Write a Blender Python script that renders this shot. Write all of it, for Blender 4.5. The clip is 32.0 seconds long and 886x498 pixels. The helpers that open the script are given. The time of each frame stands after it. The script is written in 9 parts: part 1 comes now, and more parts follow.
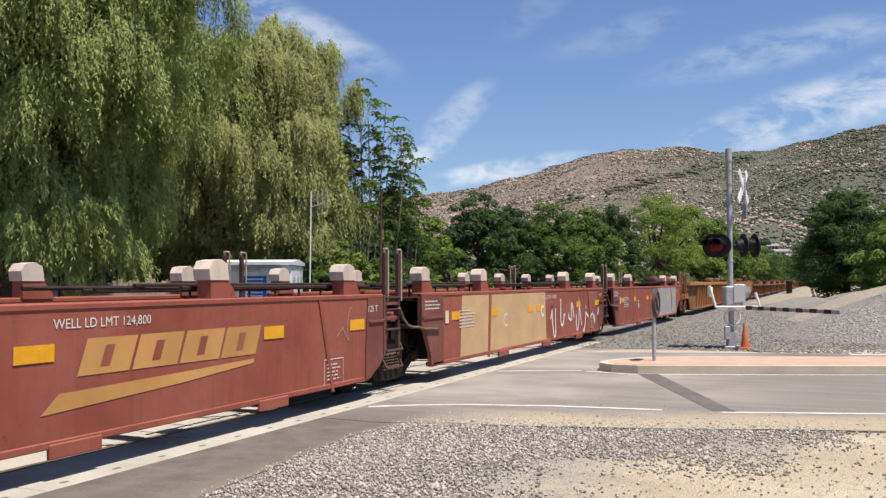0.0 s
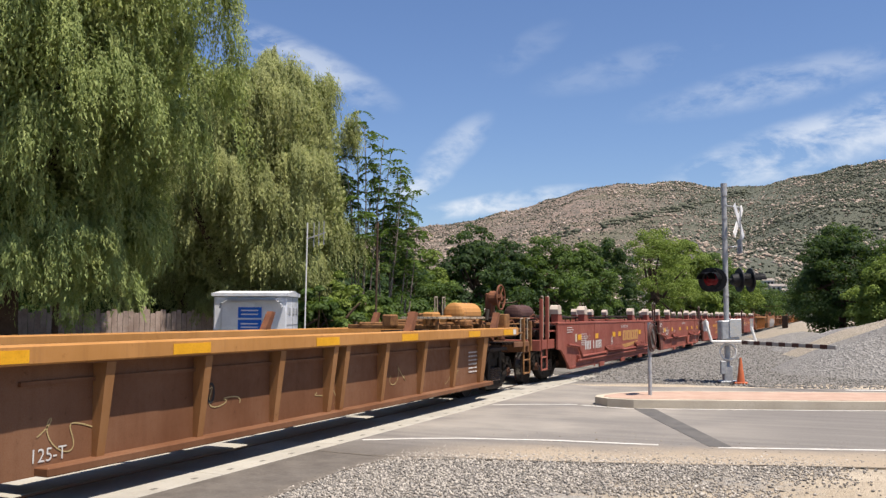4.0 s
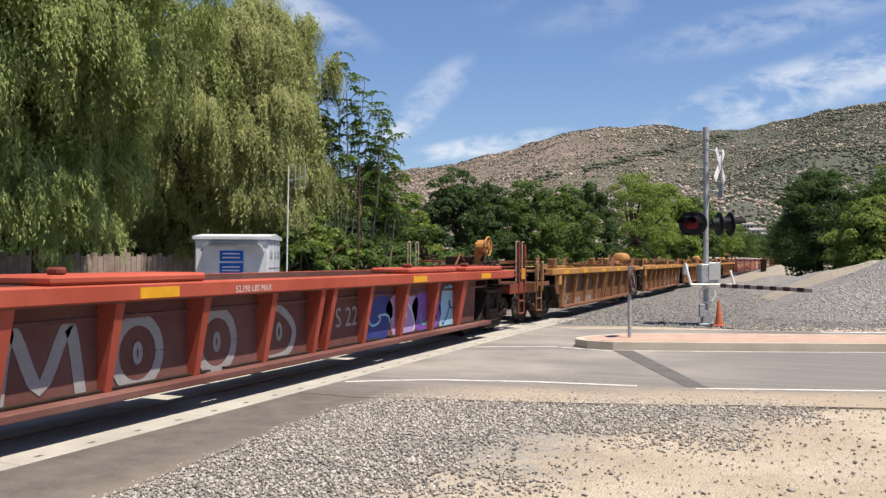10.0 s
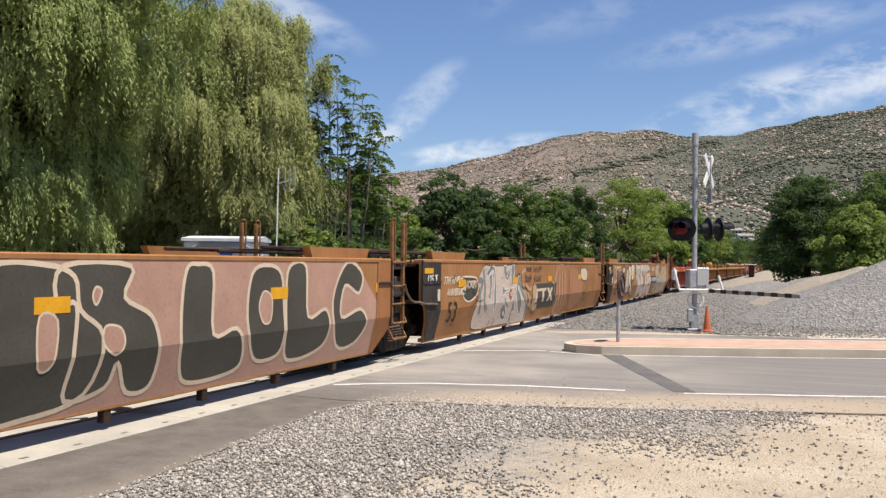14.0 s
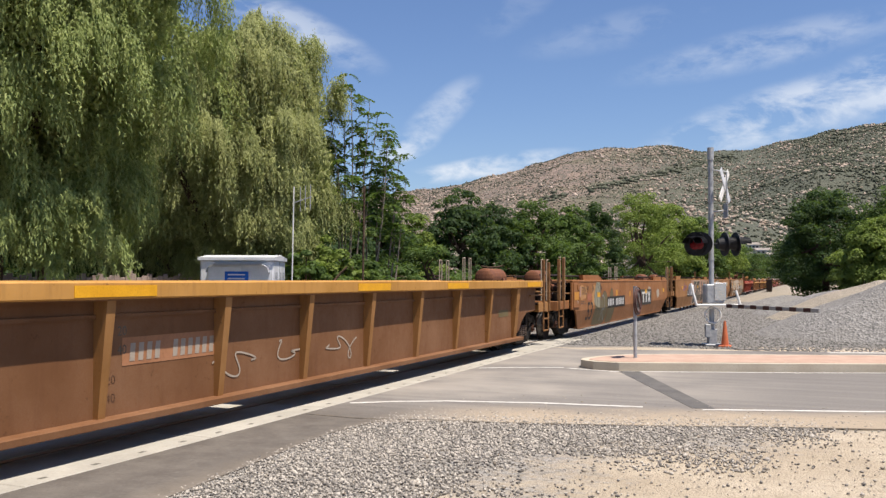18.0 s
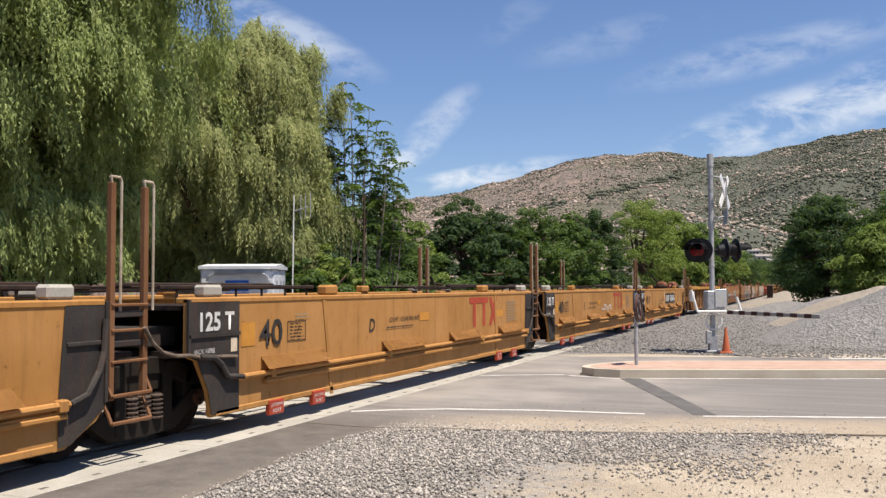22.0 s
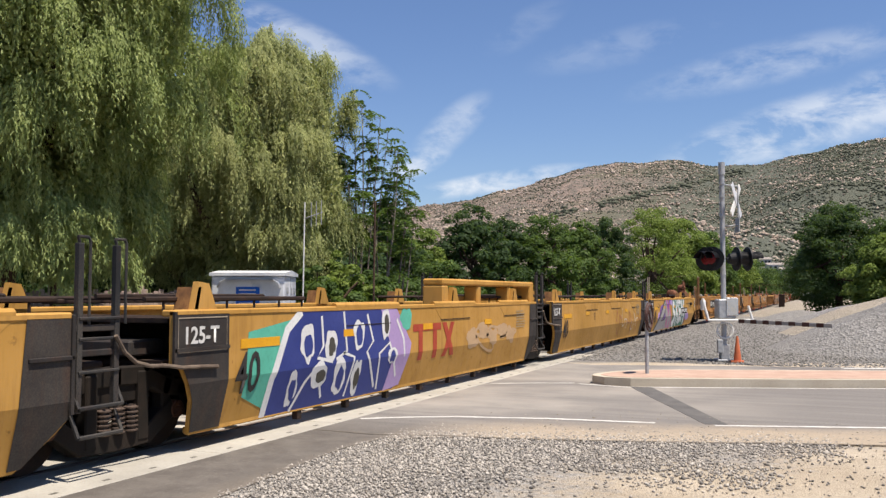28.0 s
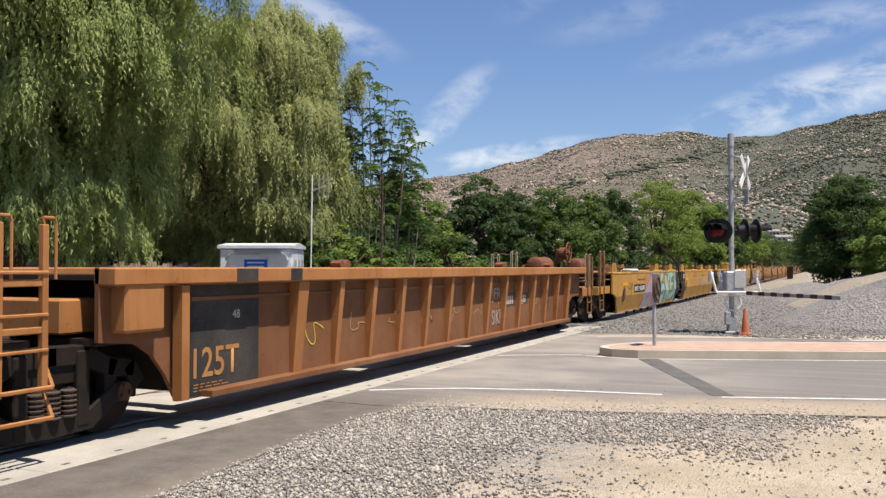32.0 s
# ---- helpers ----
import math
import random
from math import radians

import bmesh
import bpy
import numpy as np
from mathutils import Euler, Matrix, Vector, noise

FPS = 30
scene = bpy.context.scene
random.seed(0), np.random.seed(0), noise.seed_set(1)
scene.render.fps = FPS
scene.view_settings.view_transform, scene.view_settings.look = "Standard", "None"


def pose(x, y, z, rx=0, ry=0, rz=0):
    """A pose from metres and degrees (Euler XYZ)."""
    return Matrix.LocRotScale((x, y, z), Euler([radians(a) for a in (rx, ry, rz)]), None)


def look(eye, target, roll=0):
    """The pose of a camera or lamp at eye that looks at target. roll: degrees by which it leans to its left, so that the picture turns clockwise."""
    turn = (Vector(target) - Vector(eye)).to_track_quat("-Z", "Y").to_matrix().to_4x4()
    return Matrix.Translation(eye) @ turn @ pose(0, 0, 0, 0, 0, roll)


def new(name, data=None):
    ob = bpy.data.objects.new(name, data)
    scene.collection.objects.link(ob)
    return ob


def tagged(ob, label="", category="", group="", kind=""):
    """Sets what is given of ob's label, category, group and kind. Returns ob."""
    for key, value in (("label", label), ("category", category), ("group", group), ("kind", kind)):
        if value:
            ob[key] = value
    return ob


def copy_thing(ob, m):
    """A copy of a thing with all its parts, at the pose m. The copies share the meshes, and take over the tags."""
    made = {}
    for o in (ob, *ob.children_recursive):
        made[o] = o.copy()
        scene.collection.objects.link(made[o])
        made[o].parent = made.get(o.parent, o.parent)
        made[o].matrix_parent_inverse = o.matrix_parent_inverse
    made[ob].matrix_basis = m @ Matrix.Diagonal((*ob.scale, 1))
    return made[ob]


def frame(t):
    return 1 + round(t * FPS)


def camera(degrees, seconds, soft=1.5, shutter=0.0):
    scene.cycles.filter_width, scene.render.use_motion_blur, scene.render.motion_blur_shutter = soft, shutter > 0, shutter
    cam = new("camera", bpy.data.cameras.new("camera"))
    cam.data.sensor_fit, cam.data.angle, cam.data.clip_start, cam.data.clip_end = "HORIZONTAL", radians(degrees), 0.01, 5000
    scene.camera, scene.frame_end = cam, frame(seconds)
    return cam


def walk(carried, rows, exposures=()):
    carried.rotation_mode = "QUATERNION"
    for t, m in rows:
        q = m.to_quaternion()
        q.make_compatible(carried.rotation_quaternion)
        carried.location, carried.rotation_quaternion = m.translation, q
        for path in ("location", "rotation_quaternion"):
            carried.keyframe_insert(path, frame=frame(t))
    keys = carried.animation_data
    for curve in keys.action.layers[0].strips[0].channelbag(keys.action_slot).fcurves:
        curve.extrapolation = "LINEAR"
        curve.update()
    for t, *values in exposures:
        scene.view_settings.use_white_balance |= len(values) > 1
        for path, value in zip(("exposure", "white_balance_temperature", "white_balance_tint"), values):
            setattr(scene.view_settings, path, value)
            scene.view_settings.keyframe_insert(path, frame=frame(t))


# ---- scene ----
cam = camera(53.0, 32.0, soft=1.4)
EYE = 1.69
TURNS = [(0, 92.17, 0.19, 23.23), (0.5, 92.30, 0.19, 23.21), (1, 92.50, 0.06, 23.15), (1.5, 92.78, -0.01, 23.00), (2, 93.17, -0.01, 23.08), (2.5, 93.59, 0.01, 23.04), (3, 93.95, -0.11, 22.95), (3.5, 94.20, -0.19, 22.91), (5.5, 94.31, -0.15, 23.14), (6, 94.05, -0.26, 22.86), (6.5, 93.76, -0.24, 23.04), (7, 93.38, -0.12, 22.88), (7.5, 92.58, 0.05, 22.89), (8, 91.94, -0.06, 22.69), (8.5, 91.44, 0.02, 22.59), (9, 91.13, -0.00, 22.40), (9.5, 90.78, -0.00, 22.08), (10, 90.62, -0.22, 21.79), (10.5, 90.29, -0.20, 21.79), (11, 90.07, -0.28, 21.49), (11.5, 90.07, -0.20, 21.25), (12, 90.29, -0.33, 21.23), (12.5, 90.61, -0.41, 21.04), (13, 90.82, -0.55, 20.93), (13.5, 90.83, -0.59, 20.97), (14, 90.85, -0.62, 21.11), (14.5, 91.23, -0.60, 21.09), (16.5, 91.04, -0.19, 21.65), (17, 91.15, -0.30, 21.86), (17.5, 91.57, -0.33, 21.95), (18, 91.95, -0.14, 22.11), (18.5, 92.10, 0.02, 22.35), (19, 91.87, -0.01, 22.32), (19.5, 91.92, 0.15, 22.18), (20, 91.97, 0.11, 22.08), (20.5, 92.05, 0.03, 22.19), (21, 92.14, 0.15, 22.19), (21.5, 92.12, 0.24, 22.19), (22, 92.45, 0.16, 22.14), (22.5, 92.49, 0.04, 22.13), (23, 92.66, 0.04, 22.07), (23.5, 92.88, 0.17, 22.27), (24, 92.93, 0.18, 22.53), (24.5, 92.93, 0.03, 22.73), (25, 92.86, 0.01, 22.80), (25.5, 92.88, -0.03, 22.79), (27.5, 93.09, -0.09, 22.59), (28, 92.93, -0.09, 22.80), (28.5, 92.71, 0.06, 23.00), (29, 92.66, 0.01, 22.60), (29.5, 92.63, 0.09, 22.43), (30, 92.73, 0.01, 22.68), (30.5, 92.87, -0.01, 22.93), (31, 92.12, -0.05, 23.45), (31.5, 91.71, -0.09, 23.40), (32, 91.15, -0.04, 23.29)]
walk(cam, [(t, pose(0, 0, EYE, a, b, c)) for t, a, b, c in TURNS])

# ---- light ----
SUN_FROM = Vector((1.64, -0.45, 4.45)).normalized()
sun = new("sun", bpy.data.lights.new("sun", "SUN"))
sun.data.energy, sun.data.angle, sun.data.color = 5.0, radians(0.53), (1.0, 0.915, 0.815)
sun.matrix_world = look(SUN_FROM * 100, (0, 0, 0))
scene.view_settings.exposure = 0.72


def heading(b, d=1.0, z=0.0):
    """A place d metres off, b degrees left of the track's line."""
    return Vector((-d * math.sin(radians(b)), d * math.cos(radians(b)), z))


def sky_way(b, e):
    return Vector((-math.sin(radians(b)) * math.cos(radians(e)), math.cos(radians(b)) * math.cos(radians(e)), math.sin(radians(e))))


world = bpy.data.worlds.new("sky")
scene.world = world
world.use_nodes = True
wt = world.node_tree
wt.nodes.clear()


def nd(tree, kind, **kw):
    n = tree.nodes.new(kind)
    for k, v in kw.items():
        if k == "at":
            continue
        n.inputs[k.replace("_", " ")].default_value = v
    return n


w_out = wt.nodes.new("ShaderNodeOutputWorld")
w_bg = wt.nodes.new("ShaderNodeBackground")
w_bg.inputs["Strength"].default_value = 0.065
w_sky = wt.nodes.new("ShaderNodeTexSky")
w_sky.sky_type = "NISHITA"
w_sky.sun_disc = False
w_sky.sun_elevation = math.asin(SUN_FROM.z)
w_sky.sun_rotation = math.atan2(SUN_FROM.x, SUN_FROM.y)
w_sky.air_density, w_sky.dust_density, w_sky.ozone_density = 1.1, 0.25, 3.0
w_co = wt.nodes.new("ShaderNodeTexCoord")
w_map = wt.nodes.new("ShaderNodeMapping")
w_map.inputs["Scale"].default_value = (8, 8, 17)
w_map.inputs["Rotation"].default_value = (0.35, -0.3, 0)
wt.links.new(w_co.outputs["Generated"], w_map.inputs["Vector"])
w_no = nd(wt, "ShaderNodeTexNoise", Scale=2.2, Detail=9.0, Roughness=0.58, Distortion=0.25)
wt.links.new(w_map.outputs["Vector"], w_no.inputs["Vector"])
total = None
# wisps of cirrus: bearing, elevation, half width, half height (degrees), density
for b, e, sw, sh, k, tilt in ((22.4, 10.6, 2.8, 1.0, 0.42, 42), (24.4, 8.6, 1.9, 0.8, 0.7, 22), (19.6, 7.2, 5.0, 0.6, 0.85, 9), (0.2, 10.2, 7.5, 1.5, 0.72, 13), (4.6, 9.4, 3.4, 1.0, 0.6, 12), (-6.0, 11.6, 5.0, 1.8, 0.75, 12),
                              (32.4, 15.9, 5.5, 1.2, 0.5, -21), (33.6, 15.2, 2.0, 1.0, 0.8, -15), (2.3, 13.9, 7.0, 1.1, 0.32, 8), (17.4, 16.9, 2.5, 0.9, 0.1, 30), (11.0, 15.5, 5.0, 1.0, 0.14, 10)):
    c = sky_way(b, e)
    right = Vector((math.cos(radians(b)), math.sin(radians(b)), 0))
    up = right.cross(c)
    right, up = right * math.cos(radians(tilt)) + up * math.sin(radians(tilt)), up * math.cos(radians(tilt)) - right * math.sin(radians(tilt))
    parts_ = []
    for axis, size in ((right, sw), (up, sh)):
        dot = wt.nodes.new("ShaderNodeVectorMath")
        dot.operation = "DOT_PRODUCT"
        dot.inputs[1].default_value = axis
        wt.links.new(w_co.outputs["Generated"], dot.inputs[0])
        sub = wt.nodes.new("ShaderNodeMath")
        sub.operation = "SUBTRACT"
        sub.inputs[1].default_value = c.dot(axis)
        wt.links.new(dot.outputs["Value"], sub.inputs[0])
        mul = wt.nodes.new("ShaderNodeMath")
        mul.operation = "MULTIPLY"
        mul.inputs[1].default_value = 1 / math.sin(radians(size))
        wt.links.new(sub.outputs[0], mul.inputs[0])
        sq = wt.nodes.new("ShaderNodeMath")
        sq.operation = "MULTIPLY"
        wt.links.new(mul.outputs[0], sq.inputs[0])
        wt.links.new(mul.outputs[0], sq.inputs[1])
        parts_.append(sq)
    add = wt.nodes.new("ShaderNodeMath")
    wt.links.new(parts_[0].outputs[0], add.inputs[0])
    wt.links.new(parts_[1].outputs[0], add.inputs[1])
    fall = wt.nodes.new("ShaderNodeMapRange")
    fall.interpolation_type = "SMOOTHSTEP"
    for key, v in (("From Min", 1.9), ("From Max", -0.15), ("To Min", 0.0), ("To Max", k)):
        fall.inputs[key].default_value = v
    wt.links.new(add.outputs[0], fall.inputs["Value"])
    if total is None:
        total = fall
    else:
        mx = wt.nodes.new("ShaderNodeMath")
        mx.operation = "MAXIMUM"
        wt.links.new(total.outputs[0], mx.inputs[0])
        wt.links.new(fall.outputs[0], mx.inputs[1])
        total = mx
w_ramp = wt.nodes.new("ShaderNodeMapRange")
for key, v in (("From Min", 0.4), ("From Max", 0.6), ("To Min", 0.0), ("To Max", 1.0)):
    w_ramp.inputs[key].default_value = v
wt.links.new(w_no.outputs["Fac"], w_ramp.inputs["Value"])
w_mul = wt.nodes.new("ShaderNodeMath")
w_mul.operation = "MULTIPLY"
wt.links.new(w_ramp.outputs[0], w_mul.inputs[0])
wt.links.new(total.outputs[0], w_mul.inputs[1])
w_mix = wt.nodes.new("ShaderNodeMix")
w_mix.data_type = "RGBA"
w_mix.inputs["B"].default_value = (8.2, 8.6, 9.2, 1)
wt.links.new(w_mul.outputs[0], w_mix.inputs["Factor"])
w_tint = wt.nodes.new("ShaderNodeMix")
w_tint.data_type, w_tint.blend_type = "RGBA", "MULTIPLY"
w_tint.inputs["Factor"].default_value = 1.0
w_tint.inputs["B"].default_value = (0.88, 0.94, 1.14, 1)
wt.links.new(w_sky.outputs["Color"], w_tint.inputs["A"])
wt.links.new(w_tint.outputs["Result"], w_mix.inputs["A"])
wt.links.new(w_mix.outputs["Result"], w_bg.inputs["Color"])
wt.links.new(w_bg.outputs[0], w_out.inputs["Surface"])


# ---- materials ----
def base_mat(name):
    m = bpy.data.materials.new(name)
    m.use_nodes = True
    t = m.node_tree
    t.nodes["Principled BSDF"].inputs["Specular IOR Level"].default_value = 0.22
    return m, t, t.nodes["Principled BSDF"]


def mixed(t, fac, a, b):
    n = t.nodes.new("ShaderNodeMix")
    n.data_type = "RGBA"
    for key, v in (("Factor", fac), ("A", a), ("B", b)):
        if isinstance(v, (tuple, float, int)):
            n.inputs[key].default_value = (*v, 1) if isinstance(v, tuple) else v
        else:
            t.links.new(v, n.inputs[key])
    return n.outputs["Result"]


def ranged(t, v, lo, hi, a=0.0, b=1.0):
    n = t.nodes.new("ShaderNodeMapRange")
    for key, x in (("From Min", lo), ("From Max", hi), ("To Min", a), ("To Max", b)):
        n.inputs[key].default_value = x
    t.links.new(v, n.inputs["Value"])
    return n.outputs[0]


def maths(t, op, a, b):
    n = t.nodes.new("ShaderNodeMath")
    n.operation = op
    for i, v in enumerate((a, b)):
        if isinstance(v, (float, int)):
            n.inputs[i].default_value = v
        else:
            t.links.new(v, n.inputs[i])
    return n.outputs[0]


def coords(t, scale=(1, 1, 1), shift=True):
    """Object coordinates, shifted at random from object to object."""
    co = t.nodes.new("ShaderNodeTexCoord")
    mp = t.nodes.new("ShaderNodeMapping")
    mp.inputs["Scale"].default_value = scale
    t.links.new(co.outputs["Object"], mp.inputs["Vector"])
    if shift:
        info = t.nodes.new("ShaderNodeObjectInfo")
        add = t.nodes.new("ShaderNodeVectorMath")
        add.operation = "MULTIPLY_ADD"
        t.links.new(info.outputs["Random"], add.inputs[0])
        add.inputs[1].default_value = (17, 31, 7)
        t.links.new(mp.outputs[0], add.inputs[2])
        return add.outputs[0]
    return mp.outputs[0]


def noise_of(t, vec, scale, detail=5.0, rough=0.55):
    n = nd(t, "ShaderNodeTexNoise", Scale=scale, Detail=detail, Roughness=rough)
    t.links.new(vec, n.inputs["Vector"])
    return n.outputs["Fac"]


def bumped(t, bsdf, height, strength, dist=0.01):
    b = t.nodes.new("ShaderNodeBump")
    b.inputs["Strength"].default_value, b.inputs["Distance"].default_value = strength, dist
    t.links.new(height, b.inputs["Height"])
    t.links.new(b.outputs[0], bsdf.inputs["Normal"])


def plain(name, c1, c2, scale=6.0, fine=60.0, rough=0.8, metal=0.0, bump=0.3, dist=0.01, shift=True):
    m, t, p = base_mat(name)
    v = coords(t, shift=shift)
    big, small = noise_of(t, v, scale), noise_of(t, v, fine, 3.0)
    col = mixed(t, ranged(t, big, 0.35, 0.65), c1, c2)
    dark = tuple(x * 0.72 for x in c1)
    col = mixed(t, ranged(t, small, 0.5, 0.75, 0.0, 0.55), col, dark)
    t.links.new(col, p.inputs["Base Color"])
    p.inputs["Roughness"].default_value, p.inputs["Metallic"].default_value = rough, metal
    t.links.new(ranged(t, big, 0.3, 0.7, rough - 0.08, min(1.0, rough + 0.1)), p.inputs["Roughness"])
    if bump:
        bumped(t, p, small, bump, dist)
    return m


def paint(name, c, rust=0.35, dust=0.25, rough=0.55, rust_c=(0.1, 0.037, 0.015)):
    """Weathered freight-car paint: faded patches, runs of rust, road dust, small scabs."""
    m, t, p = base_mat(name)
    v = coords(t)
    runs = noise_of(t, coords(t, (3.0, 3.0, 0.35)), 2.6, 6.0, 0.65)
    fade = noise_of(t, v, 0.9, 5.0)
    scab = noise_of(t, v, 9.0, 7.0, 0.7)
    fine = noise_of(t, v, 70.0, 3.0)
    col = mixed(t, ranged(t, fade, 0.3, 0.7), tuple(x * 0.82 for x in c), tuple(min(1, x * 1.12 + 0.01) for x in c))
    col = mixed(t, ranged(t, runs, 0.5, 0.8, 0.0, rust), col, rust_c)
    col = mixed(t, ranged(t, scab, 0.62, 0.74, 0.0, min(1.0, rust * 1.6)), col, tuple(x * 0.7 for x in rust_c))
    col = mixed(t, ranged(t, maths(t, "MULTIPLY", fade, fine), 0.2, 0.42, 0.0, dust * 0.55), col, (0.282, 0.224, 0.149))
    t.links.new(col, p.inputs["Base Color"])
    t.links.new(ranged(t, scab, 0.3, 0.7, rough, min(1.0, rough + 0.3)), p.inputs["Roughness"])
    bumped(t, p, scab, 0.12, 0.006)
    return m


def leafy(name, c1, c2, c3):
    m, t, p = base_mat(name)
    geo = t.nodes.new("ShaderNodeNewGeometry")
    info = t.nodes.new("ShaderNodeObjectInfo")
    v = coords(t)
    big = noise_of(t, v, 0.55, 3.0)
    col = mixed(t, ranged(t, geo.outputs["Random Per Island"], 0, 1, 0.0, 0.4), c1, c2)
    tress = noise_of(t, coords(t, (2.2, 2.2, 0.5)), 1.4, 3.0)
    col = mixed(t, ranged(t, tress, 0.48, 0.66, 0.0, 0.85), col, c2)
    col = mixed(t, ranged(t, big, 0.45, 0.68, 0.0, 0.65), col, c3)
    t.links.new(col, p.inputs["Base Color"])
    p.inputs["Roughness"].default_value = 0.62
    tr = t.nodes.new("ShaderNodeBsdfTranslucent")
    t.links.new(mixed(t, 0.35, col, (0.207, 0.315, 0.025)), tr.inputs["Color"])
    mx = t.nodes.new("ShaderNodeMixShader")
    mx.inputs[0].default_value = 0.42
    t.links.new(p.outputs[0], mx.inputs[1])
    t.links.new(tr.outputs[0], mx.inputs[2])
    t.links.new(mx.outputs[0], t.nodes["Material Output"].inputs["Surface"])
    return m


